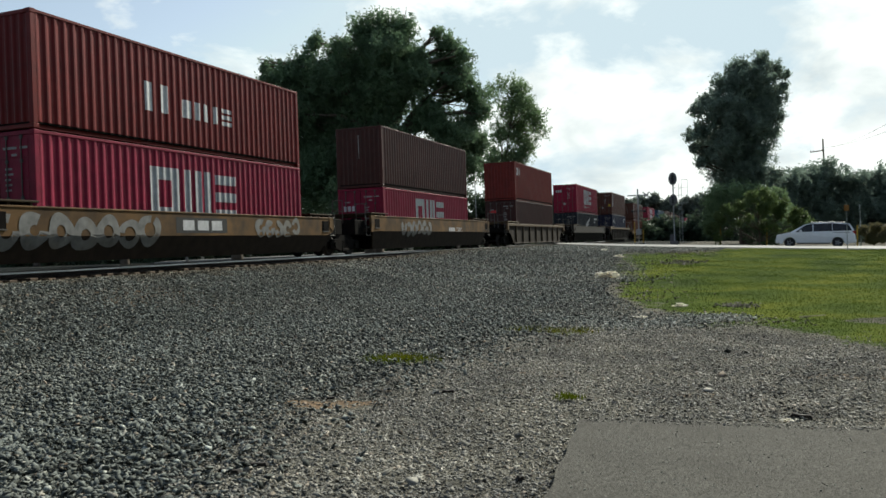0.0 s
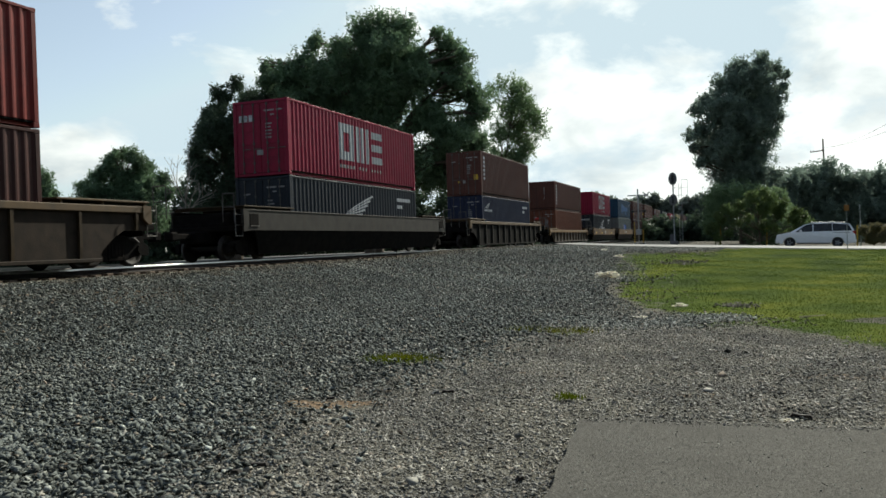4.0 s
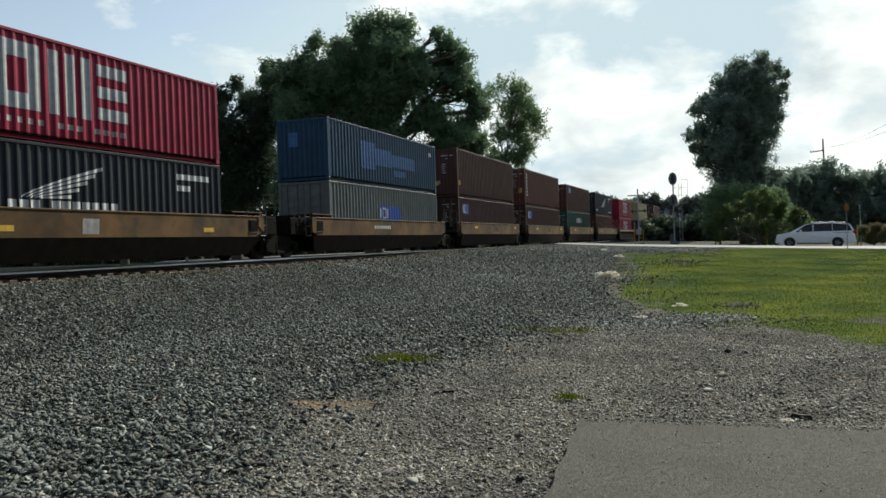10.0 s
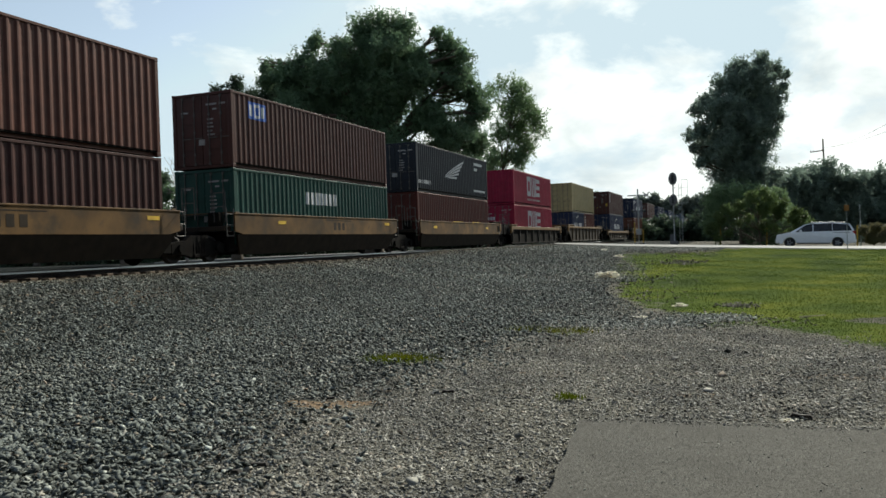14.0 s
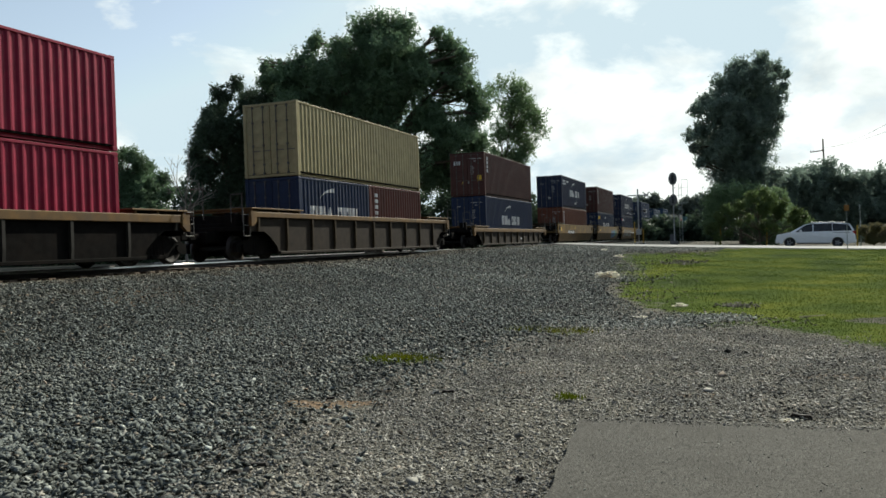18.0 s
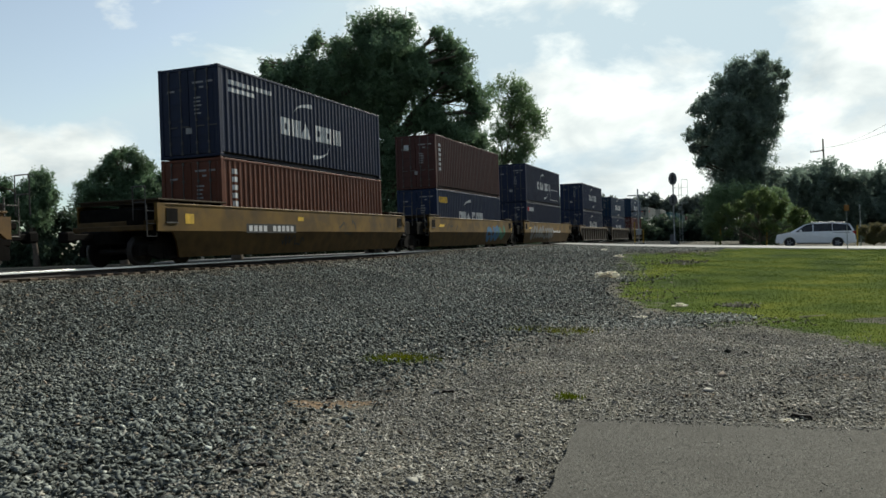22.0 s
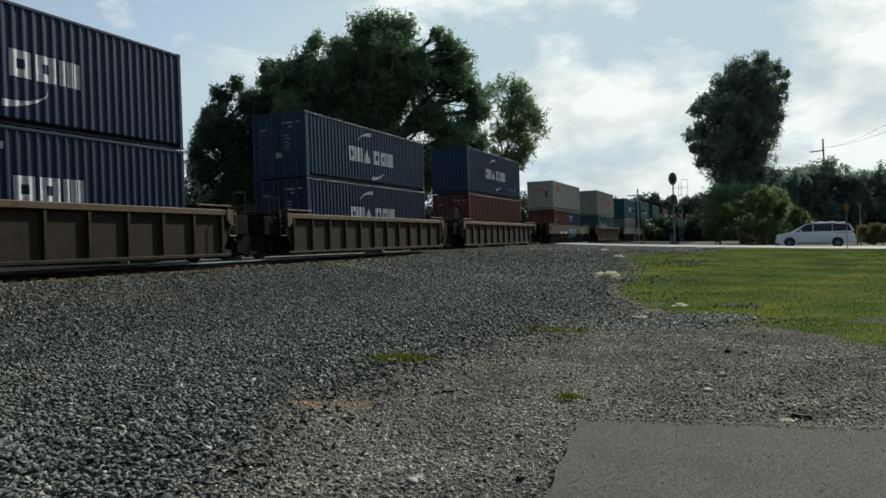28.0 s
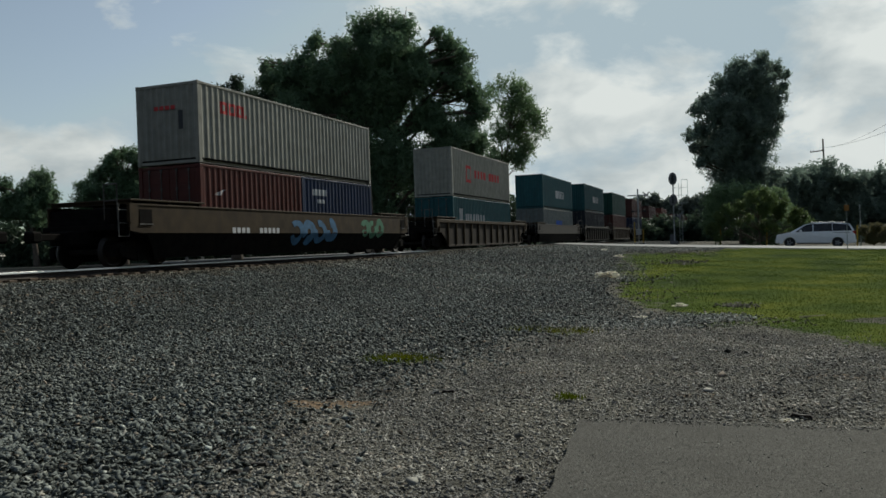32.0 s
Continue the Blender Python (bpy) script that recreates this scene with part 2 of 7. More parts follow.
# ---- mesh building ----
class Shape:
    """Collects vertices and faces for one mesh."""

    def __init__(self):
        self.v, self.f = [], []

    def add(self, verts, faces):
        n = len(self.v)
        self.v += [tuple(p) for p in verts]
        self.f += [tuple(i + n for i in q) for q in faces]
        return self

    def box(self, x0, x1, y0, y1, z0, z1, bevel=0.0):
        if not bevel:
            v = [(x, y, z) for x in (x0, x1) for y in (y0, y1) for z in (z0, z1)]
            return self.add(v, [(0, 1, 3, 2), (4, 6, 7, 5), (0, 4, 5, 1), (2, 3, 7, 6), (0, 2, 6, 4), (1, 5, 7, 3)])
        b, lo, hi = bevel, (x0, y0, z0), (x1, y1, z1)
        v, at = [], {}
        for c in itertools.product((0, 1), repeat=3):
            for k in range(3):
                p = [(hi[i] - (b if i != k else 0)) if c[i] else (lo[i] + (b if i != k else 0)) for i in range(3)]
                at[c, k] = len(v)
                v.append(p)
        f = []
        for k in range(3):
            i, j = [a for a in range(3) if a != k]
            for s in (0, 1):
                q = []
                for a, c in ((0, 0), (1, 0), (1, 1), (0, 1)):
                    key = [0, 0, 0]
                    key[k], key[i], key[j] = s, a, c
                    q.append(at[tuple(key), k])
                f.append(tuple(q if (s == 1) == (k != 1) else q[::-1]))
            for a, c in itertools.product((0, 1), repeat=2):
                k0, k1 = [0, 0, 0], [0, 0, 0]
                k0[i] = k1[i] = a
                k0[j] = k1[j] = c
                k1[k] = 1
                q = (at[tuple(k0), i], at[tuple(k1), i], at[tuple(k1), j], at[tuple(k0), j])
                f.append(q if ((a == c) == (k != 1)) else q[::-1])
        for c in itertools.product((0, 1), repeat=3):
            q = (at[c, 0], at[c, 1], at[c, 2])
            f.append(q if sum(c) % 2 else q[::-1])
        return self.add(v, f)

    def prism(self, outline, a, b, axis="x"):
        """An outline in the two other axes, pulled from a to b along the axis."""
        n = len(outline)

        def at(p, d):
            return {"x": (d, p[0], p[1]), "y": (p[0], d, p[1]), "z": (p[0], p[1], d)}[axis]
        v = [at(p, a) for p in outline] + [at(p, b) for p in outline]
        f = [tuple(range(n))[::-1], tuple(range(n, 2 * n))]
        f += [(i, (i + 1) % n, (i + 1) % n + n, i + n) for i in range(n)]
        return self.add(v, f)

    def tube(self, p, q, r0, r1=None, n=8, caps=True):
        p, q = Vector(p), Vector(q)
        r1 = r0 if r1 is None else r1
        z = (q - p).normalized()
        x = z.orthogonal().normalized()
        y = z.cross(x)
        v = []
        for c, r in ((p, r0), (q, r1)):
            v += [c + (x * math.cos(t) + y * math.sin(t)) * r for t in (2 * math.pi * i / n for i in range(n))]
        f = [(i, (i + 1) % n, (i + 1) % n + n, i + n) for i in range(n)]
        if caps:
            f += [tuple(range(n))[::-1], tuple(range(n, 2 * n))]
        return self.add(v, f)

    def lathe(self, centre, axis, profile, n=16):
        """A profile of (along, radius) turned about an axis through centre."""
        c, z = Vector(centre), Vector(axis).normalized()
        x = z.orthogonal().normalized()
        y = z.cross(x)
        v = []
        for d, r in profile:
            v += [c + z * d + (x * math.cos(t) + y * math.sin(t)) * r for t in (2 * math.pi * i / n for i in range(n))]
        f = []
        for k in range(len(profile) - 1):
            f += [(k * n + i, k * n + (i + 1) % n, (k + 1) * n + (i + 1) % n, (k + 1) * n + i) for i in range(n)]
        f += [tuple(range(n))[::-1], tuple(range((len(profile) - 1) * n, len(profile) * n))]
        return self.add(v, f)

    def mesh(self, name, smooth=False):
        m = bpy.data.meshes.new(name)
        m.from_pydata(self.v, [], self.f)
        if smooth:
            m.polygons.foreach_set("use_smooth", [True] * len(m.polygons))
        m.update()
        return m


def part(name, shape, material, parent, label="", m=None, smooth=False):
    """One mesh object under a thing or a part; shape: a Shape or a mesh that several parts share."""
    data = shape if isinstance(shape, bpy.types.Mesh) else shape.mesh(name, smooth)
    ob = new(name, data)
    if not data.materials:
        data.materials.append(material)
    if data.materials[0] != material:
        ob.material_slots[0].link = "OBJECT"
        ob.material_slots[0].material = material
    ob.parent = parent
    if m is not None:
        ob.matrix_local = m
    return tagged(ob, label)


def thing(name, label, category, m=None, group="", kind=""):
    ob = new(name)
    ob.empty_display_size = 0.2
    if m is not None:
        ob.matrix_basis = m
    return tagged(ob, label, category, group, kind)


def solid(name, shape, material, label, category="", kind="", group="", smooth=False):
    ob = new(name, shape.mesh(name, smooth))
    ob.data.materials.append(material)
    return tagged(ob, label, category, group, kind)


# ---- ground ----
TRACK_X = -17.08
SIDE_A, SIDE_B = 0.9344, 0.3562      # the view's across axis in plan


def smooth(t):
    t = np.clip(t, 0, 1)
    return t * t * (3 - 2 * t)


ROAD_NEAR = [(-15.99, 68.96, 0.01), (-8.87, 62.91, -0.31), (-4.25, 58.28, -0.46), (0.18, 53.57, -0.56), (4.17, 51.72, -0.70), (7.81, 52.18, -0.83), (17.7, 54.9, -1.1)]
ROAD_FAR = [(-17.32, 81.15, 0.02), (-11.25, 79.19, -0.29), (-5.56, 74.93, -0.47), (0.21, 70.71, -0.66), (4.9, 66.07, -0.76), (9.83, 65.81, -0.93), (22.34, 69.5, -1.4)]


def ground_z(x, y):
    d = -SIDE_B * x + SIDE_A * y
    z = -1.24 + 0.52 * smooth((d - 7) / 44) - 0.22 * smooth((x - 6) / 12) * smooth((y - 20) / 30)
    bank = smooth((-9.2 - x) / 5.7)
    z = z * (1 - bank) - 0.25 * bank
    off = smooth((-19.4 - x) / 4.0)
    z = z * (1 - off) - 0.75 * off
    xs, zs = [p[0] for p in ROAD_NEAR], [p[2] for p in ROAD_NEAR]
    level = smooth((d - 36) / 9) * (1 - off)
    z = z * (1 - level) + (np.interp(x, xs, zs) - 0.03 - 0.25 * smooth((y - 66) / 10)) * level
    return z + 0.025 * np.sin(1.7 * x + 0.6 * y) * np.sin(0.9 * y - 0.4 * x) * (1 - bank)


def grass_edge(y):
    return np.interp(y, [9, 11.7, 12.6, 14.4, 16.3, 21.3, 30, 42, 46, 50], [5.5, 1.9, 0.8, -0.5, -1.7, -3.5, -4.4, -6.2, -3.0, -1.0])


def ballast_edge(y):
    return np.interp(y, [0, 4, 6.1, 8.6, 11.9, 15.6, 25, 50], [-3.5, -3.7, -4.3, -4.1, -3.7, -2.5, -4.2, -7.0])


def ground_material():
    m = bpy.data.materials.new("gravel_and_grass_ground")
    m.use_nodes = True
    nt = m.node_tree
    N, L = nt.nodes.new, nt.links.new
    b = nt.nodes["Principled BSDF"]
    b.inputs["Roughness"].default_value = 1.0
    b.inputs["Specular IOR Level"].default_value = 0.04
    co = N("ShaderNodeTexCoord")

    def noise_tex(scale, detail=6.0, rough=0.6):
        n = N("ShaderNodeTexNoise")
        n.inputs["Scale"].default_value, n.inputs["Detail"].default_value, n.inputs["Roughness"].default_value = scale, detail, rough
        L(co.outputs["Object"], n.inputs["Vector"])
        return n

    def ramp(src, stops):
        r = N("ShaderNodeValToRGB")
        while len(r.color_ramp.elements) < len(stops):
            r.color_ramp.elements.new(0.5)
        for e, (p, c) in zip(r.color_ramp.elements, stops):
            e.position, e.color = p, (*c, 1)
        L(src, r.inputs[0])
        return r

    def mix(fac, a, c):
        x = N("ShaderNodeMixRGB")
        L(fac, x.inputs[0])
        L(a, x.inputs[1])
        L(c, x.inputs[2])
        return x.outputs[0]

    vor = N("ShaderNodeTexVoronoi")
    vor.inputs["Scale"].default_value = 17.0
    L(co.outputs["Object"], vor.inputs["Vector"])
    coarse = ramp(vor.outputs["Color"], [(0.0, (0.010, 0.011, 0.010)), (0.5, (0.026, 0.028, 0.025)), (1.0, (0.07, 0.073, 0.066))])
    fine = ramp(noise_tex(95, 4.0, 0.75).outputs["Fac"], [(0.34, (0.022, 0.021, 0.018)), (0.5, (0.085, 0.081, 0.068)), (0.63, (0.27, 0.257, 0.22))])
    big = noise_tex(0.55)
    soil = ramp(noise_tex(2.5).outputs["Fac"], [(0.3, (0.075, 0.070, 0.056)), (0.7, (0.155, 0.145, 0.118))])
    fine_soil = mix(ramp(big.outputs["Fac"], [(0.42, (0, 0, 0)), (0.66, (0.5, 0.5, 0.5))]).outputs[0], fine.outputs[0], soil.outputs[0])
    grass = ramp(noise_tex(0.42, 6.0, 0.66).outputs["Fac"], [(0.34, (0.027, 0.046, 0.007)), (0.50, (0.056, 0.082, 0.008)), (0.66, (0.104, 0.118, 0.010))])
    warm = ramp(noise_tex(40, 5.0, 0.7).outputs["Fac"], [(0.3, (0.10, 0.066, 0.042)), (0.7, (0.25, 0.180, 0.115))])
    worn = ramp(noise_tex(0.9, 6.0, 0.65).outputs["Fac"], [(0.36, (0.66, 0.66, 0.65)), (0.62, (1.12, 1.10, 1.06))])
    mult = N("ShaderNodeMixRGB")
    mult.blend_type = "MULTIPLY"
    mult.inputs[0].default_value = 1.0
    L(fine_soil, mult.inputs[1])
    L(worn.outputs[0], mult.inputs[2])
    fine_soil = mult.outputs[0]

    def mask(name, wobble, lo, hi):
        at = N("ShaderNodeAttribute")
        at.attribute_name = name
        n, ad, sb = noise_tex(wobble, 5.0, 0.65), N("ShaderNodeMath"), N("ShaderNodeMath")
        sb.operation = "SUBTRACT"
        sb.inputs[1].default_value = 0.5
        L(n.outputs["Fac"], sb.inputs[0])
        ad.operation = "ADD"
        gain = N("ShaderNodeMath")
        gain.operation = "MULTIPLY"
        gain.inputs[1].default_value = 1.7
        L(sb.outputs[0], gain.inputs[0])
        L(at.outputs["Fac"], ad.inputs[0])
        L(gain.outputs[0], ad.inputs[1])
        return ramp(ad.outputs[0], [(lo, (0, 0, 0)), (hi, (1, 1, 1))]).outputs[0]

    c = mix(mask("fine", 2.2, 0.35, 0.65), coarse.outputs[0], fine_soil)
    c = mix(mask("tan", 6.0, 0.45, 0.75), c, warm.outputs[0])
    c = mix(mask("grass", 1.6, 0.40, 0.56), c, grass.outputs[0])
    L(c, b.inputs["Base Color"])
    bp = N("ShaderNodeBump")
    bp.inputs["Strength"].default_value, bp.inputs["Distance"].default_value = 0.8, 0.03
    L(vor.outputs["Distance"], bp.inputs["Height"])
    bp.invert = True
    L(bp.outputs[0], b.inputs["Normal"])
    return m


def sheet(name, xs, ys, height):
    X, Y = np.meshgrid(np.array(xs), np.array(ys), indexing="ij")
    Z = height(X, Y)
    v = np.stack([X, Y, Z], -1).reshape(-1, 3)
    nx, ny = X.shape
    i = np.arange((nx - 1) * (ny - 1))
    a = (i // (ny - 1)) * ny + i % (ny - 1)
    f = np.stack([a, a + ny, a + ny + 1, a + 1], -1)
    return mesh_of(name, v, f)


def mesh_of(name, v, f):
    """A mesh from arrays: vertices, and faces that all have as many corners."""
    m = bpy.data.meshes.new(name)
    k = f.shape[1]
    m.vertices.add(len(v))
    m.vertices.foreach_set("co", np.asarray(v, dtype=np.float32).ravel())
    m.loops.add(f.size)
    m.loops.foreach_set("vertex_index", np.asarray(f, dtype=np.int32).ravel())
    m.polygons.add(len(f))
    m.polygons.foreach_set("loop_start", np.arange(0, f.size, k, dtype=np.int32))
    m.update(calc_edges=True)
    m.validate()
    return m


def steps(*stretches):
    out = []
    for a, b, s in stretches:
        out += list(np.arange(a, b - 1e-6, s))
    return out + [stretches[-1][1]]


def build_ground():
    xs = [-2500, -1200, -600, -300, -160, -100, -70, -50, -40, -32] + steps((-26, -19, 1.0), (-19, -15.6, 0.4), (-15.6, 4, 0.2), (4, 12, 0.8), (12, 30, 3)) + [45, 70, 110, 200, 400, 900, 2500]
    ys = [-2500, -800, -300, -100, -40, -15, -6, -2] + steps((0, 3, 0.5), (3, 22, 0.2), (22, 50, 0.7), (50, 100, 2.5)) + [110, 125, 150, 190, 250, 350, 500, 800, 1400, 2500]
    m = sheet("ground", xs, ys, ground_z)
    co = np.empty(len(m.vertices) * 3, dtype=np.float32)
    m.vertices.foreach_get("co", co)
    x, y = co.reshape(-1, 3)[:, 0], co.reshape(-1, 3)[:, 1]
    patchy = 0.5 * np.sin(2.1 * x + 1.3 * y) * np.sin(1.1 * y - 1.7 * x) + 0.35 * np.sin(0.7 * y + 3 * x)
    grass = smooth((x - grass_edge(y)) / 3.4 + 0.42 + 0.42 * patchy * np.exp(-np.abs(x - grass_edge(y)) / 1.5))
    for px, py, r, s in ((-4.34, 9.55, 0.42, 0.85), (-3.5, 13.0, 0.4, 0.7), (-2.75, 12.9, 0.4, 0.75)):
        grass = np.maximum(grass, s * smooth(1.3 - np.hypot((x - px) * 0.8, (y - py) * 1.6) / r))
    for px, py, r in ((2.3, 15.0, 0.55), (-3.0, 45.6, 1.6)):
        grass = grass * (1 - 0.85 * smooth(1.4 - np.hypot((x - px) * 0.7, y - py) / r))
    grass = np.where((x < -14.5) | (y > 84), -1.0, grass)
    fine = smooth((x - ballast_edge(y)) / 0.9 + 0.5)
    tan = np.zeros_like(x)
    for px, py, rx, ry in ((-4.05, 6.95, 0.60, 0.26), (-3.6, 7.2, 0.5, 0.18), (-2.2, 9.0, 0.9, 0.4), (-0.2, 8.2, 1.0, 0.3), (1.0, 9.3, 0.9, 0.4), (-9.0, 12.5, 1.6, 1.4), (-12.5, 14.0, 1.5, 2.5)):
        tan = np.maximum(tan, (0.9 if py < 8 and px < -3 else 0.55) * smooth(1.25 - np.hypot((x - px) / rx, (y - py) / ry)))
    for n, a in (("grass", grass), ("fine", fine), ("tan", tan)):
        m.attributes.new(n, "FLOAT", "POINT").data.foreach_set("value", a.astype(np.float32))
    m.polygons.foreach_set("use_smooth", [True] * len(m.polygons))
    ob = new("ground", m)
    m.materials.append(ground_material())
    return tagged(ob, "grey gravel and dirt ground turning into mown grass", "ground", kind="structure")


build_ground()

ASPHALT = paint("old_asphalt", (0.100, 0.095, 0.082), 0.95, 0, 140, 0.95, 0.5, (0.070, 0.066, 0.057), False, 0.35, 220, 0.1)
ROADTOP = paint("pale_road_surface", (0.19, 0.186, 0.176), 0.75, 0, 0.8, 0.15, 0.4, (0.13, 0.127, 0.12), False, 0.3, 60, 0.4)


def build_asphalt():
    edge = []
    for (x0, y0), (x1, y1) in (((-0.95, -8), (-1.14, 4.56)), ((-1.14, 4.56), (-1.33, 6.55)), ((-1.33, 6.55), (-1.20, 6.72)), ((-1.20, 6.72), (-0.11, 6.78)), ((-0.11, 6.78), (1.0, 6.83)), ((1.0, 6.83), (12, 7.4))):
        n = max(2, int(math.hypot(x1 - x0, y1 - y0) / 0.06))
        for i in range(n):
            t = i / n
            w = 0.010 * math.sin(9 * (x0 + y0) + 9 * t * n * 0.06) 
            edge.append((x0 + (x1 - x0) * t + w, y0 + (y1 - y0) * t + 0.7 * w))
    edge += [(12, 7.4), (12, -8)]
    s = Shape()
    n = len(edge)
    top = [(x, y, ASPHALT_Z) for x, y in edge]
    low = [(x + 0.02 * (x < 0), y, ASPHALT_Z - 0.12) for x, y in edge]
    s.add(top + low, [tuple(range(n))[::-1]] + [(i, i + n, (i + 1) % n + n, (i + 1) % n) for i in range(n)])
    solid("pavement", s, ASPHALT, "worn grey asphalt pad with a ragged edge", "pavement", "structure")


ASPHALT_Z = -1.19
build_asphalt()


def build_road():
    s = Shape()
    near, far = ROAD_NEAR, ROAD_FAR
    left_n, left_f = [(-60, 69, -0.6), (-24, 69, -0.2), (-19.2, 69, -0.03)], [(-60, 81, -0.6), (-24, 81, -0.2), (-19.2, 81, -0.03)]
    a, b = left_n + near, left_f + far
    v = []
    for p, q in zip(a, b):
        for t, h in ((-0.02, -0.35), (0, 0.02), (0.25, 0.05), (0.5, 0.07), (0.75, 0.05), (1, 0.02), (1.02, -0.35)):
            v.append((p[0] + (q[0] - p[0]) * t, p[1] + (q[1] - p[1]) * t, p[2] + (q[2] - p[2]) * min(max(t, 0), 1) + h))
    f = []
    for i in range(len(a) - 1):
        f += [(i * 7 + k, i * 7 + k + 7, i * 7 + k + 8, i * 7 + k + 1) for k in range(6)]
    s.add(v, f)
    solid("road", s, ROADTOP, "pale worn road rising to the level crossing", "road", "structure")


build_road()


def stones(name, label, n, size, place, material, seed, level=None, relief=0.0, small=False):
    """Many small angular stones in one mesh; small: four-sided chips."""
    rng = np.random.RandomState(seed)
    base = np.array(list(itertools.product((-1, 1), repeat=3)), float)
    quads = np.array([(0, 1, 3, 2), (4, 6, 7, 5), (0, 4, 5, 1), (2, 3, 7, 6), (1, 5, 7, 3)])
    if small:
        base = np.array([(-1, -1, -1), (1, -1, -1), (1, 1, -1), (-1, 1, -1), (0, 0, 1.2)], float)
        quads = np.array([(0, 1, 4), (1, 2, 4), (2, 3, 4), (3, 0, 4)])
    k = len(base)
    xy = place(rng, n)
    n = len(xy)
    v = base[None] * (1 + 0.6 * rng.uniform(-1, 1, (n, k, 3)))
    if small:
        v[:, 4, :2] += rng.uniform(-0.7, 0.7, (n, 2))
    v *= (rng.uniform(0.6, 1.0, (n, 1, 3)) * np.array([1.45, 0.95, 0.36]))
    yaw, tip, roll = rng.uniform(0, 6.283, n), 0.45 * rng.randn(n), 0.45 * rng.randn(n)
    ca, sa, cb, sb, cc, sc = np.cos(yaw), np.sin(yaw), np.cos(tip), np.sin(tip), np.cos(roll), np.sin(roll)
    R = np.stack([ca * cb, ca * sb * sc - sa * cc, ca * sb * cc + sa * sc, sa * cb, sa * sb * sc + ca * cc, sa * sb * cc - ca * sc, -sb, cb * sc, cb * cc], -1).reshape(n, 3, 3)
    v = np.einsum("nij,nkj->nki", R, v)
    s = size(rng, xy)
    v *= s[:, None, None] * 0.5
    z0 = ground_z(xy[:, 0], xy[:, 1]) if level is None else np.full(n, level)
    c = np.stack([xy[:, 0], xy[:, 1], z0 + 0.2 * s + relief * rng.rand(n) ** 1.5 * np.clip((xy[:, 0] + 15.9) / 1.4, 0.0, 1.0)], -1)
    v += c[:, None, :]
    f = (quads[None] + k * np.arange(n)[:, None, None]).reshape(-1, quads.shape[1])
    ob = new(name, mesh_of(name, v.reshape(-1, 3), f))
    ob.data.materials.append(material)
    return tagged(ob, label, "gravel", kind="stuff")


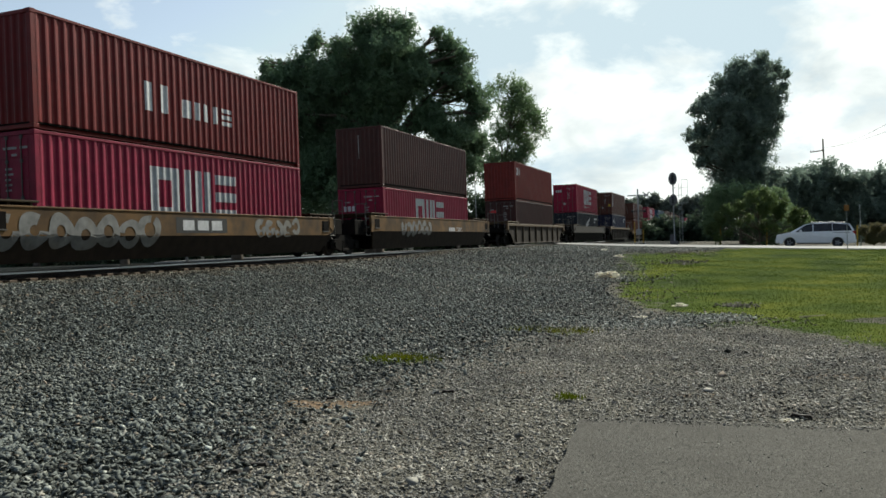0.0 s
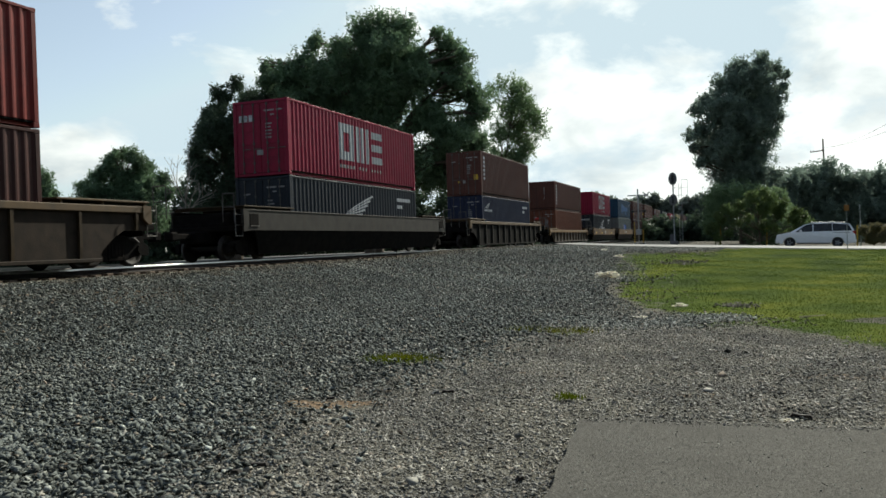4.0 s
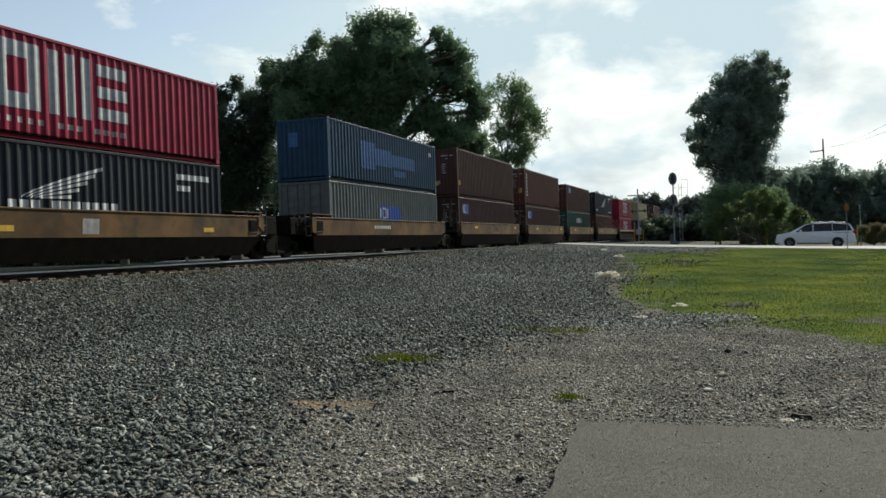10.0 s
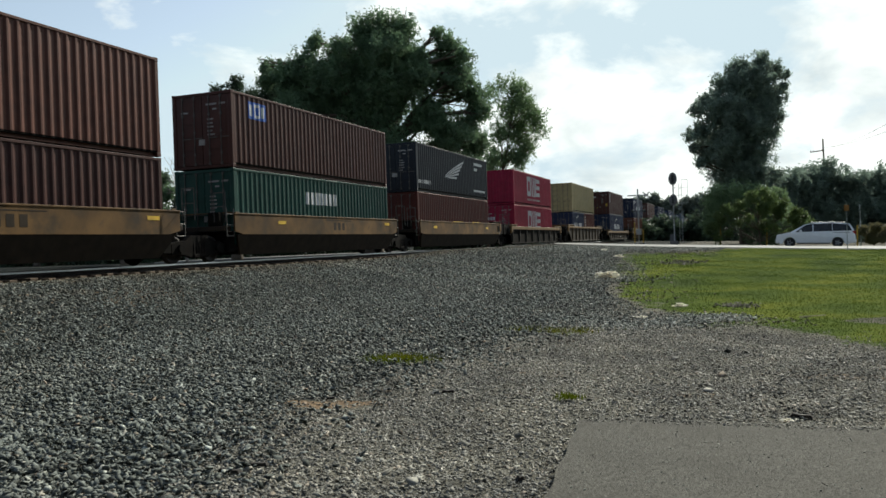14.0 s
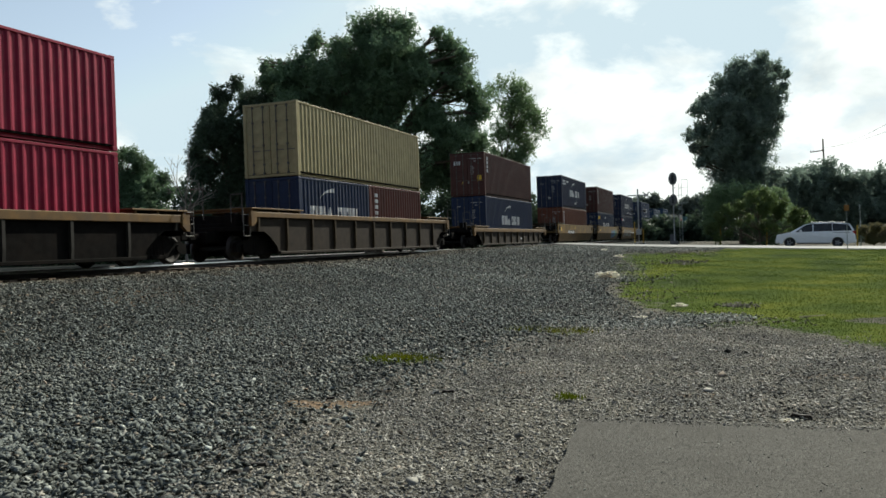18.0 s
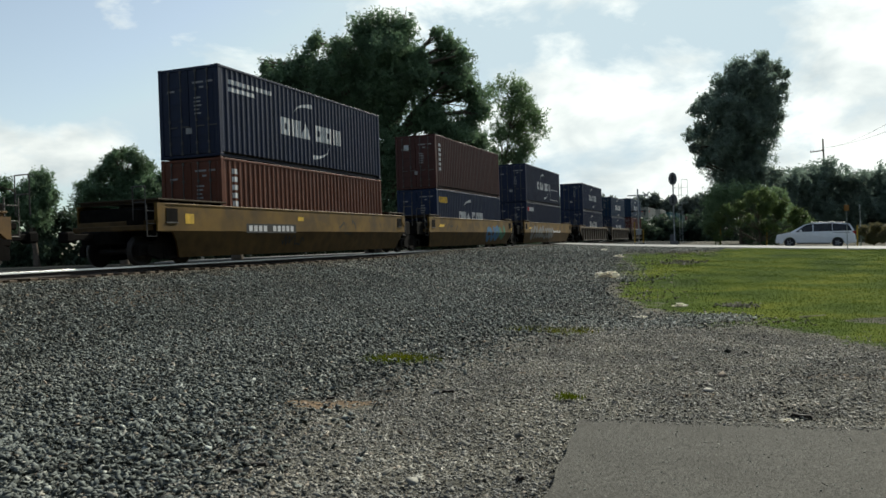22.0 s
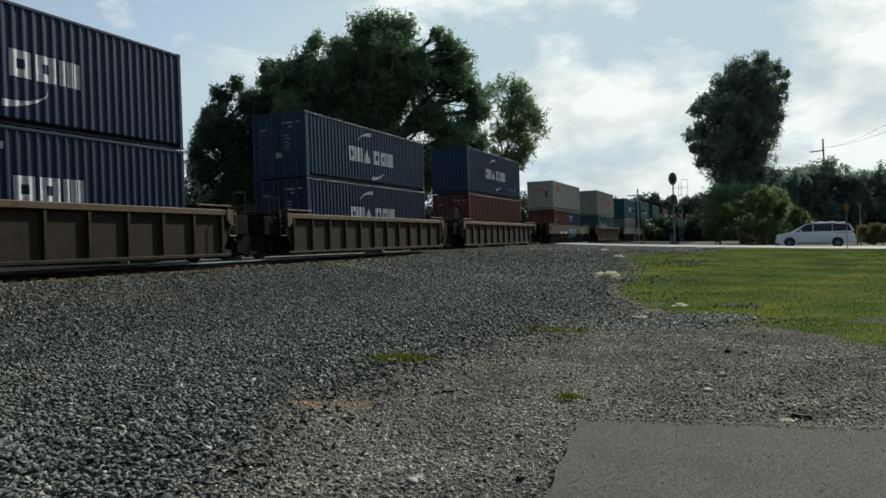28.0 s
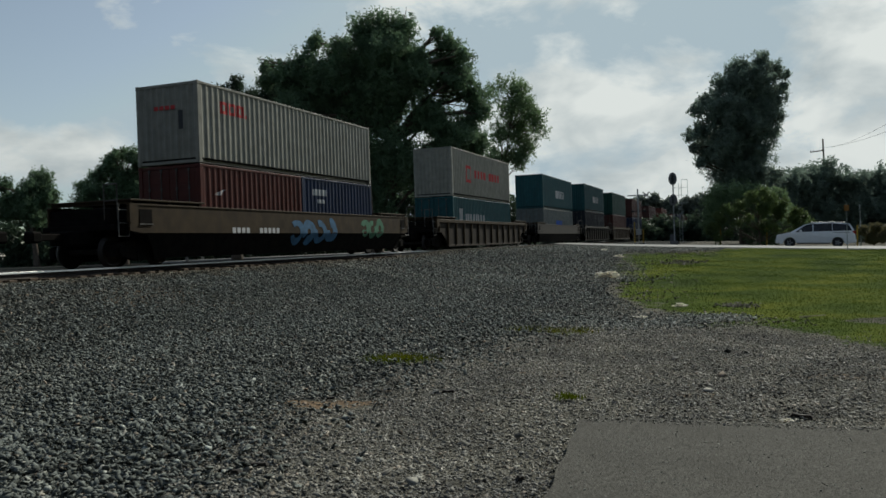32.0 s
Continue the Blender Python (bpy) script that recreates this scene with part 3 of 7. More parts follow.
def stone_paint(name, dark, light, warm, trans=0.0, patchy=False, rusty=False):
    m = bpy.data.materials.new(name)
    m.use_nodes = True
    nt = m.node_tree
    N, L = nt.nodes.new, nt.links.new
    b = nt.nodes["Principled BSDF"]
    b.inputs["Roughness"].default_value = 0.9
    b.inputs["Specular IOR Level"].default_value = 0.05 if trans else 0.3
    g, r, n, mx, co = N("ShaderNodeNewGeometry"), N("ShaderNodeValToRGB"), N("ShaderNodeTexNoise"), N("ShaderNodeMixRGB"), N("ShaderNodeTexCoord")
    e = r.color_ramp.elements
    e[0].color, e[1].color = (*dark, 1), (*light, 1)
    k = e.new(0.93)
    k.color = tuple(0.5 * (a + c) for a, c in zip(dark, light)) + (1,)
    w = e.new(0.965)
    w.color = (*warm, 1)
    L(g.outputs["Random Per Island"], r.inputs[0])
    n.inputs["Scale"].default_value, n.inputs["Detail"].default_value = 90, 3
    L(co.outputs["Object"], n.inputs["Vector"])
    mx.blend_type = "MULTIPLY"
    mx.inputs[0].default_value = 0.5
    big, br, tint = N("ShaderNodeTexNoise"), N("ShaderNodeValToRGB"), N("ShaderNodeMixRGB")
    big.inputs["Scale"].default_value, big.inputs["Detail"].default_value = 0.32, 4
    L(co.outputs["Object"], big.inputs["Vector"])
    br.color_ramp.elements[0].position, br.color_ramp.elements[1].position = 0.42, 0.66
    br.color_ramp.elements[0].color, br.color_ramp.elements[1].color = (0.98, 1.0, 0.99, 1), (1.02, 0.99, 0.95, 1)
    if patchy:
        big.inputs["Scale"].default_value, big.inputs["Detail"].default_value = 0.9, 6
        br.color_ramp.elements[0].position, br.color_ramp.elements[1].position = 0.38, 0.62
        br.color_ramp.elements[0].color, br.color_ramp.elements[1].color = (0.74, 0.735, 0.73, 1), (1.10, 1.08, 1.03, 1)
    L(big.outputs["Fac"], br.inputs[0])
    tint.blend_type = "MULTIPLY"
    tint.inputs[0].default_value = 1.0
    if trans:
        big.inputs["Scale"].default_value, big.inputs["Detail"].default_value = 0.42, 6
        br.color_ramp.elements[0].color, br.color_ramp.elements[1].color = (0.50, 0.68, 0.6, 1), (1.12, 1.02, 0.8, 1)
    L(r.outputs[0], tint.inputs[1])
    L(br.outputs[0], tint.inputs[2])
    L(tint.outputs[0], mx.inputs[1])
    L(n.outputs["Fac"], mx.inputs[2])
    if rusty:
        # stones turn browner and darker towards the rails
        sp, mr, rail_tint = N("ShaderNodeSeparateXYZ"), N("ShaderNodeMapRange"), N("ShaderNodeMixRGB")
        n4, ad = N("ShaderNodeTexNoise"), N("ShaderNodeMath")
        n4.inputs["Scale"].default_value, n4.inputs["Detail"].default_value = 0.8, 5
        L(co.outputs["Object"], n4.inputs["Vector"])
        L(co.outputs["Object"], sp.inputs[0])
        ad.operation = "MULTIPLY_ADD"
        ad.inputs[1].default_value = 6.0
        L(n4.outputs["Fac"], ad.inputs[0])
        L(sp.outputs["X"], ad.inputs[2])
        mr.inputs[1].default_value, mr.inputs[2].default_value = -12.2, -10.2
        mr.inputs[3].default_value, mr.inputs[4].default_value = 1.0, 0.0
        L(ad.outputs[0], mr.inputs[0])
        rail_tint.blend_type = "MULTIPLY"
        rail_tint.inputs[2].default_value = (0.72, 0.58, 0.45, 1)
        L(mr.outputs[0], rail_tint.inputs[0])
        L(mx.outputs[0], rail_tint.inputs[1])
        mx = rail_tint
    L(mx.outputs[0], b.inputs["Base Color"])
    if trans:
        tr, ms = N("ShaderNodeBsdfTranslucent"), N("ShaderNodeMixShader")
        L(mx.outputs[0], tr.inputs[0])
        ms.inputs[0].default_value = trans
        L(b.outputs[0], ms.inputs[1])
        L(tr.outputs[0], ms.inputs[2])
        L(ms.outputs[0], nt.nodes["Material Output"].inputs[0])
    return m


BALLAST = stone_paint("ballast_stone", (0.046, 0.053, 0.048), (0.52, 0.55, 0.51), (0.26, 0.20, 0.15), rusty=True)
PEBBLE = stone_paint("gravel_stone", (0.115, 0.112, 0.099), (0.80, 0.78, 0.70), (0.32, 0.25, 0.19), 0.0, True)


def in_wedge(x, y):
    return (x > -1.27 * y - 0.8) & (x < 0.17 * y + 0.4)


def ballast_place(rng, n):
    y = 3.0 + 23.5 * rng.rand(n * 4) ** 1.75
    x = -15.78 + 14.2 * rng.rand(n * 4)
    bare = (np.hypot((x + 3.95) / 0.55, (y - 6.98) / 0.24) < 1) & (rng.rand(n * 4) < 0.9)
    ok = in_wedge(x, y) & ~bare & (x < ballast_edge(y) + 0.6 * rng.randn(n * 4)) & (x < grass_edge(y))
    return np.stack([x, y], -1)[ok][:n]


def far_place(rng, n):
    y = 25 + 40.0 * rng.rand(n * 4) ** 1.3
    x = -15.6 + 14.5 * rng.rand(n * 4)
    ok = (x < grass_edge(y) + 0.8 * rng.randn(n * 4)) & ((y - 69) < -(x + 15.5) * 0.95)
    return np.stack([x, y], -1)[ok][:n]


def pebble_place(rng, n):
    y = 3.2 + 13.0 * rng.rand(n * 4) ** 1.5
    x = -6.0 + 8.5 * rng.rand(n * 4)
    pad = (x > np.interp(y, [0, 4.56, 6.55], [-1.05, -1.12, -1.31])) & (y < 6.75 + 0.05 * x)
    pad = pad | ((np.hypot((x + 3.95) / 0.55, (y - 6.98) / 0.24) < 1) & (rng.rand(n * 4) < 0.8))
    ok = in_wedge(x, y) & (x > ballast_edge(y) - 0.5 * np.abs(rng.randn(n * 4))) & (x < grass_edge(y) + 0.5 * rng.randn(n * 4)) & ~pad
    return np.stack([x, y], -1)[ok][:n]


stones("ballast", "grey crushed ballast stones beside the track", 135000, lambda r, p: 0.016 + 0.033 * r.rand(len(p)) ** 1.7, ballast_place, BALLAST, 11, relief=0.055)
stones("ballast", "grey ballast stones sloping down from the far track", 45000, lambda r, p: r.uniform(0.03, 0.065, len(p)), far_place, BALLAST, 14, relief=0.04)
stones("gravel", "fine tan-grey gravel scattered on dirt", 74000, lambda r, p: 0.009 + 0.020 * r.rand(len(p)) ** 2.2, pebble_place, PEBBLE, 12)
stones("gravel", "small grey chips between the gravel", 60000, lambda r, p: 0.007 + 0.010 * r.rand(len(p)) ** 2, pebble_place, PEBBLE, 19, small=True)
stones("loose_stones", "larger loose stones lying on gravel", 110, lambda r, p: r.uniform(0.035, 0.07, len(p)), pebble_place, PEBBLE, 13)


def pad_place(rng, n):
    return np.stack([-1.15 + 2.3 * rng.rand(n), 3.6 + 3.1 * rng.rand(n)], -1)


stones("grit", "loose grit and small stones on asphalt", 1100, lambda r, p: 0.003 + 0.008 * r.rand(len(p)) ** 2.5, pad_place, BALLAST, 15, ASPHALT_Z)


def pad_edge_place(rng, n):
    x = -1.28 + 2.5 * rng.rand(n)
    return np.stack([x, 6.74 + 0.05 * x - np.abs(rng.randn(n)) * 0.06], -1)


stones("gravel", "stray gravel spilt over the edge of asphalt", 700, lambda r, p: 0.005 + 0.014 * r.rand(len(p)) ** 2, pad_edge_place, PEBBLE, 18, ASPHALT_Z)


def clod_place(rng, n):
    c = np.array([(-3.2, 44.0, 1.3, 1.6), (-2.6, 37.0, 0.9, 1.2), (-0.2, 17.6, 0.30, 0.35), (-1.0, 15.0, 0.9, 0.9), (-2.4, 19.5, 1.0, 1.8), (-3.4, 24.0, 1.0, 2.4), (0.4, 7.5, 0.3, 0.2), (-0.1, 8.3, 0.8, 0.6), (0.3, 14.8, 0.9, 0.6)])
    k = c[rng.randint(0, len(c), n)]
    return k[:, :2] + rng.randn(n, 2) * k[:, 2:] * 0.7


CLOD = stone_paint("dark_soil_clod", (0.05, 0.045, 0.036), (0.22, 0.205, 0.175), (0.25, 0.22, 0.18))
stones("clods", "dark soil clods and stones strewn in grass", 1500, lambda r, p: (0.018 + 0.034 * r.rand(len(p))) * np.clip(p[:, 1] / 18, 0.6, 1.9), clod_place, CLOD, 16)


def spill_place(rng, n):
    k = rng.rand(n)
    x = -3.2 + 3.1 * k + 0.30 * rng.randn(n)
    return np.stack([x, np.interp(x, [-3.2, -1.6, -0.2], [15.2, 14.3, 15.2]) + (1.1 - 0.6 * k) * 0.7 * rng.randn(n)], -1)


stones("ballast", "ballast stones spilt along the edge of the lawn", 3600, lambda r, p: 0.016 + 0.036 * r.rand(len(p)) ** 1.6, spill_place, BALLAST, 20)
stones("grit", "pale grit scattered on asphalt", 900, lambda r, p: 0.003 + 0.006 * r.rand(len(p)) ** 2, pad_place, PEBBLE, 17, ASPHALT_Z)


def grass_blades(name, label, n, place, height, material, seed, lift=0.0):
    """Many thin leaning blades in one mesh."""
    rng = np.random.RandomState(seed)
    xy = place(rng, n)
    n = len(xy)
    z = ground_z(xy[:, 0], xy[:, 1]) + lift
    h = height * rng.uniform(0.4, 1.25, n)
    a = rng.uniform(0, 6.283, n)
    w = h * 0.09 + 0.004
    lean = h * rng.uniform(0.1, 0.6, n)
    b = rng.uniform(0, 6.283, n)
    p0 = np.stack([xy[:, 0] - w * np.cos(a), xy[:, 1] - w * np.sin(a), z - 0.01], -1)
    p1 = np.stack([xy[:, 0] + w * np.cos(a), xy[:, 1] + w * np.sin(a), z - 0.01], -1)
    p2 = np.stack([xy[:, 0] + lean * np.cos(b), xy[:, 1] + lean * np.sin(b), z + h], -1)
    ob = new(name, mesh_of(name, np.stack([p0, p1, p2], 1).reshape(-1, 3), np.arange(3 * n).reshape(n, 3)))
    ob.data.materials.append(material)
    return tagged(ob, label, "grass", kind="stuff")


BLADE = stone_paint("grass_blade", (0.066, 0.102, 0.009), (0.104, 0.130, 0.011), (0.17, 0.16, 0.03), 0.5)


def lawn_place(rng, n):
    y = 10 + 40 * rng.rand(n * 3) ** 1.35
    x = -7 + 17 * rng.rand(n * 3)
    patchy = 0.5 * np.sin(2.1 * x + 1.3 * y) * np.sin(1.1 * y - 1.7 * x) + 0.35 * np.sin(0.7 * y + 3 * x)
    keep = rng.rand(n * 3) < np.clip((x - grass_edge(y)) / 3.2 + 0.22 + 0.45 * patchy, 0, 1)
    return np.stack([x, y], -1)[keep & in_wedge(x - 0.6, y)][:n]


def tuft_place(rng, n):
    c = np.array([(-4.40, 9.5, 0.20), (-4.25, 9.65, 0.22), (-4.5, 9.6, 0.2), (-4.35, 9.55, 0.15), (-4.2, 9.5, 0.2), (-4.55, 9.5, 0.18), (-4.3, 9.6, 0.22), (-3.55, 13.0, 0.18), (-2.75, 12.9, 0.26), (-2.75, 12.9, 0.26),
                  (-1.60, 7.45, 0.06)])
    k = c[rng.randint(0, len(c), n)]
    return k[:, :2] + rng.randn(n, 2) * k[:, 2:] * np.array([1.0, 0.8])


STRAW = stone_paint("yellowing_blade", (0.150, 0.170, 0.018), (0.250, 0.245, 0.030), (0.30, 0.26, 0.07), 0.5)
grass_blades("grass", "short green and yellowing mown grass", 150000, lawn_place, 0.026, BLADE, 61)
grass_blades("grass", "sparse tufts of grass growing through gravel", 1500, tuft_place, 0.036, STRAW, 62, 0.045)


def build_track():
    t = thing("railway_track", "railway track with polished rails on wooden ties", "railway track", kind="structure")
    for side in (-1, 1):
        x = TRACK_X + side * 0.755
        s = Shape()
        s.prism([(x - 0.07, -0.172), (x + 0.07, -0.172), (x + 0.07, -0.160), (x + 0.012, -0.140), (x + 0.012, -0.056), (x + 0.034, -0.048),
                 (x - 0.034, -0.048), (x - 0.012, -0.056), (x - 0.012, -0.140), (x - 0.07, -0.160)], -60, 420, "y")
        rail = part("rail", s, RAILRUST, t)
        h = Shape()
        half = [(0.038, -0.050), (0.039, -0.046), (0.029, -0.007), (0.026, -0.003), (0.020, -0.001), (0.008, 0.0)]
        h.prism([(x + u, z) for u, z in half] + [(x - u, z) for u, z in half[::-1]], -60, 420, "y")
        part("rail_head", h, SHINY if side > 0 else SHADERAIL, rail, "polished bright rail head" if side > 0 else "polished rail head with its colour darkened for shade under the train")
    tie = Shape().box(-1.32, 1.32, -0.115, 0.115, -0.19, 0.0, 0.012).mesh("tie")
    rng = np.random.RandomState(8)
    for i in range(200):
        part("tie", tie, TIEWOOD, t, m=pose(TRACK_X + 0.06 * rng.randn(), 4.0 + 0.50 * i, -0.178 + 0.012 * rng.randn(), 0, 0, 1.0 * rng.randn()))
    panel = Shape().box(-0.60, 0.60, -1.2, 1.2, -0.16, -0.004, 0.015).mesh("panel")
    for i in range(5):
        part("crossing_panel", panel, ROADTOP, t, "pale concrete crossing panel", pose(TRACK_X, 70.4 + 2.42 * i, 0))


build_track()


# ---- plants ----
RIGHT = Vector((0.9344, 0.3562, 0.0))
AWAY = Vector((-0.3562, 0.9344, 0.0))


def leaf_cloud(rng, blobs, count, size, clump, airy=0.5):
    """Three-cornered leaves over the blobs (across, deep, up, radius): sprigs on knobs that bulge from each blob, and coarser leaves within."""
    B0 = np.array(blobs)
    area = B0[:, 3] ** 2.1

    def sphere(n):
        d = rng.randn(n, 3)
        return d / np.linalg.norm(d, axis=1)[:, None]

    def leaves(p, s):
        n = len(p)
        a, c = sphere(n), rng.randn(n, 3)
        b = np.cross(a, c)
        b /= np.linalg.norm(b, axis=1)[:, None]
        s = (s * rng.uniform(0.6, 1.35, n))[:, None]
        a, b = a * s, b * s * 0.62
        return np.stack([p - a, p + b + 0.2 * a, p + 1.1 * a - b], 1)

    # knobs over the blobs, more of them above
    k = max(12, 8 * len(blobs))
    B = B0[rng.choice(len(blobs), size=k, p=area / area.sum())]
    d = sphere(k)
    d[:, 2] = np.where((d[:, 2] < 0) & (rng.rand(k) < 0.4), -d[:, 2], d[:, 2])
    knob = B[:, :3] + d * (B[:, 3] * rng.uniform(0.5, 0.95, k))[:, None]
    knob_r = B[:, 3] * rng.uniform(0.25, 0.55, k)
    # sprigs over the knobs, and an airy share of them loose over the blobs
    m, far = max(8, int(0.84 * (1 - airy) * count) // clump), max(8, int(0.84 * airy * count) // clump)
    w = knob_r ** 1.8
    pick = rng.choice(k, size=m, p=w / w.sum())
    on_knob = knob[pick] + sphere(m) * (knob_r[pick] * (0.25 + 0.85 * rng.rand(m)))[:, None]
    B = B0[rng.choice(len(blobs), size=far, p=area / area.sum())]
    loose = B[:, :3] + sphere(far) * (B[:, 3] * (0.3 + 0.82 * rng.rand(far) ** 0.6))[:, None]
    centre = np.concatenate([on_knob, loose])
    r = np.concatenate([knob_r[pick] * 1.6, B[:, 3]])
    spread = (0.06 + 0.10 * rng.rand(m + far)) * np.maximum(r, 0.5) ** 0.6 + 0.3 * size
    p = np.repeat(centre, clump, 0) + rng.randn((m + far) * clump, 3) * np.repeat(spread, clump)[:, None] * np.array([0.9, 0.9, 1.05])
    outer = leaves(p, np.full(len(p), size))
    n = int((0.04 if airy > 0.7 else 0.16) * count)
    B = B0[rng.choice(len(blobs), size=n, p=area / area.sum())]
    p = B[:, :3] + sphere(n) * (B[:, 3] * 0.7 * rng.rand(n) ** 0.5)[:, None]
    inner = leaves(p, np.full(n, 1.6 * size))
    v = np.concatenate([outer, inner]).reshape(-1, 3)
    return v, np.arange(len(v)).reshape(-1, 3)


def tree(name, label, base, blobs, leaf, count, size, seed, trunk_r=0.3, clump=14, deep=0.75, bark=None, group="", category="tree", limbs=True, kind="", airy=0.5):
    """base: the trunk's foot; blobs: across, up, radius, in metres from the foot, as seen from the camera's side."""
    rng = np.random.RandomState(seed)
    full = []
    for a, u, r in blobs:
        full.append((a, rng.uniform(-deep, deep) * r, u, r))
        full.append((a + 0.3 * r * rng.randn(), rng.uniform(0.6, 1.2) * r * (1 if rng.rand() < 0.5 else -1), u + 0.2 * r * rng.randn(), 0.75 * r))
    t = thing(name, label, category, Matrix.Translation(base) @ Matrix(((RIGHT.x, AWAY.x, 0, 0), (RIGHT.y, AWAY.y, 0, 0), (0, 0, 1, 0), (0, 0, 0, 1))), group, kind)
    v, f = leaf_cloud(rng, full, count, size, clump, airy)
    crown = new("crown", mesh_of("crown", v, f))
    crown.data.materials.append(leaf)
    crown.parent = t
    if limbs:
        s = Shape()
        top = max(u for a, u, r in blobs)
        mid = [b for b in blobs if b[1] < 0.75 * top] or blobs
        lean = sum(b[0] for b in mid) / len(mid)
        knots = [(0, 0, -0.3), (0.15 * lean, 0, 0.18 * top), (0.45 * lean, 0.1, 0.38 * top), (0.8 * lean, 0, 0.62 * top), (lean, 0, 0.85 * top)]
        radii = [1.25, 0.95, 0.75, 0.45, 0.15]
        for k in range(4):
            s.tube(knots[k], knots[k + 1], trunk_r * radii[k], trunk_r * radii[k + 1], 9, False)
        for a, dp, u, r in full:
            h = min(max(u - 1.2 * r - 0.8, 0.16 * top), 0.7 * top)
            k = min(3, int(4 * h / (0.9 * top)))
            p = Vector(knots[k]).lerp(Vector(knots[k + 1]), 0.5)
            q = Vector((a, dp, u))
            m1 = p.lerp(q, 0.5) + Vector((0, 0, 0.12 * (q - p).length))
            s.tube(p, m1, trunk_r * 0.34, trunk_r * 0.2, 6, False)
            s.tube(m1, q, trunk_r * 0.2, trunk_r * 0.06, 6, False)
            for j in range(3):
                w = q + Vector(rng.randn(3)) * r * 0.55
                s.tube(m1.lerp(q, 0.3 + 0.2 * j), w, trunk_r * 0.09, trunk_r * 0.03, 5, False)
        part("trunk", s, bark or BARK, t, smooth=True)
    return t


LEAN = math.tan(radians(1.93))


def bearing(x, y, d):
    """Metres across the view and above the rail of a bearing x, y (in 1/1393 of the depth, from the upper left) at depth d."""
    k = d / 1393.3
    return (x - 784) * k + (441 - y) * k * LEAN, (441 - y) * k - (x - 784) * k * LEAN - 0.0064 * d + 0.33


def spots(d, x0, z0, *items):
    """Blobs as metres across and up from a foot at bearing x0 and height z0, for a plant at depth d."""
    a0, k = foot_across(x0, d), d / 1393.3
    out = []
    for x, y, r in items:
        a, u = bearing(x, y, d)
        out.append((a - a0, u - z0, r * k))
    return out


def foot_across(x0, d):
    return bearing(x0, 430, d)[0]


def foot(x0, d, z):
    return tuple(RIGHT * foot_across(x0, d) + AWAY * d + Vector((0, 0, z)))


tree("tree", "tall broad dark green leafy tree behind the railway", foot(660, 76, -0.7),
     spots(76, 660, -0.6, (678, 46, 30), (645, 66, 34), (712, 56, 28), (608, 96, 30), (560, 76, 20), (546, 114, 30), (506, 132, 24), (482, 116, 18), (470, 142, 20), (520, 165, 44), (776, 60, 14), (792, 76, 22), (806, 100, 26), (774, 112, 30), (735, 104, 30),
           (690, 105, 50), (640, 130, 55), (580, 150, 50), (818, 132, 26), (790, 150, 32), (735, 150, 42), (680, 180, 58), (615, 200, 60), (540, 215, 52), (762, 205, 40), (838, 165, 27), (850, 195, 26), (832, 222, 26), (790, 245, 45), (600, 280, 75), (700, 285, 60),
           (780, 300, 45), (540, 330, 55), (640, 370, 60), (846, 252, 28), (835, 285, 26)), LEAF_DARK, 290000, 0.13, 21, 0.8, clump=20, airy=0.4)
tree("tree", "slender light green tree with loose open foliage", foot(862, 90, -0.7),
     spots(90, 862, -0.6, (884, 156, 18), (912, 160, 24), (926, 186, 24), (946, 206, 22), (952, 228, 20), (898, 194, 26), (918, 232, 30), (934, 258, 22), (884, 238, 24), (905, 274, 26), (876, 284, 26), (922, 284, 17), (865, 308, 26)), LEAF_MID, 24000, 0.115, 22, 0.2, clump=14, airy=0.6)
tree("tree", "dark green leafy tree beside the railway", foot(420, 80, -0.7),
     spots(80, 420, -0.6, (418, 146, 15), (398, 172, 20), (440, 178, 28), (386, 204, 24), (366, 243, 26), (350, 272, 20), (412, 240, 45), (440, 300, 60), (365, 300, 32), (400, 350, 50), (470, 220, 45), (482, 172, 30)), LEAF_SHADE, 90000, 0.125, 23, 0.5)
tree("tree", "dark pointed leafy tree in the distance", foot(220, 85, -0.7),
     spots(85, 220, -0.7, (212, 274, 16), (238, 278, 17), (200, 300, 22), (250, 298, 20), (170, 316, 17), (144, 332, 15), (285, 318, 16), (225, 325, 30), (265, 335, 26), (190, 345, 28), (302, 342, 16), (150, 360, 24), (215, 370, 45), (270, 375, 35)), LEAF_DARK, 70000, 0.12, 24, 0.42)
tree("tree", "small dark roundish tree in the distance", foot(65, 95, -0.7),
     spots(95, 65, -0.7, (70, 320, 20), (58, 335, 20), (82, 340, 16), (42, 348, 14), (10, 330, 15), (22, 348, 15), (75, 358, 22), (60, 378, 28), (18, 375, 24)), LEAF_DARK, 36000, 0.125, 25, 0.34)
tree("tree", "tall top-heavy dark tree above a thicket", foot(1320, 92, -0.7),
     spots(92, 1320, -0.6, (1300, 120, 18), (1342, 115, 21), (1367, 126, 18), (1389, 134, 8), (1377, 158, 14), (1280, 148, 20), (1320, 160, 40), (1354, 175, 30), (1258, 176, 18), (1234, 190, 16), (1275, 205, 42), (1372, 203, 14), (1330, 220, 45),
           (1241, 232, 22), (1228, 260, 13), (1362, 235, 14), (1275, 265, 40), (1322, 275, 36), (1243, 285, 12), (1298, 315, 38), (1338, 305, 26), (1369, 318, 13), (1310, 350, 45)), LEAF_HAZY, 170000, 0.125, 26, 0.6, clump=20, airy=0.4)
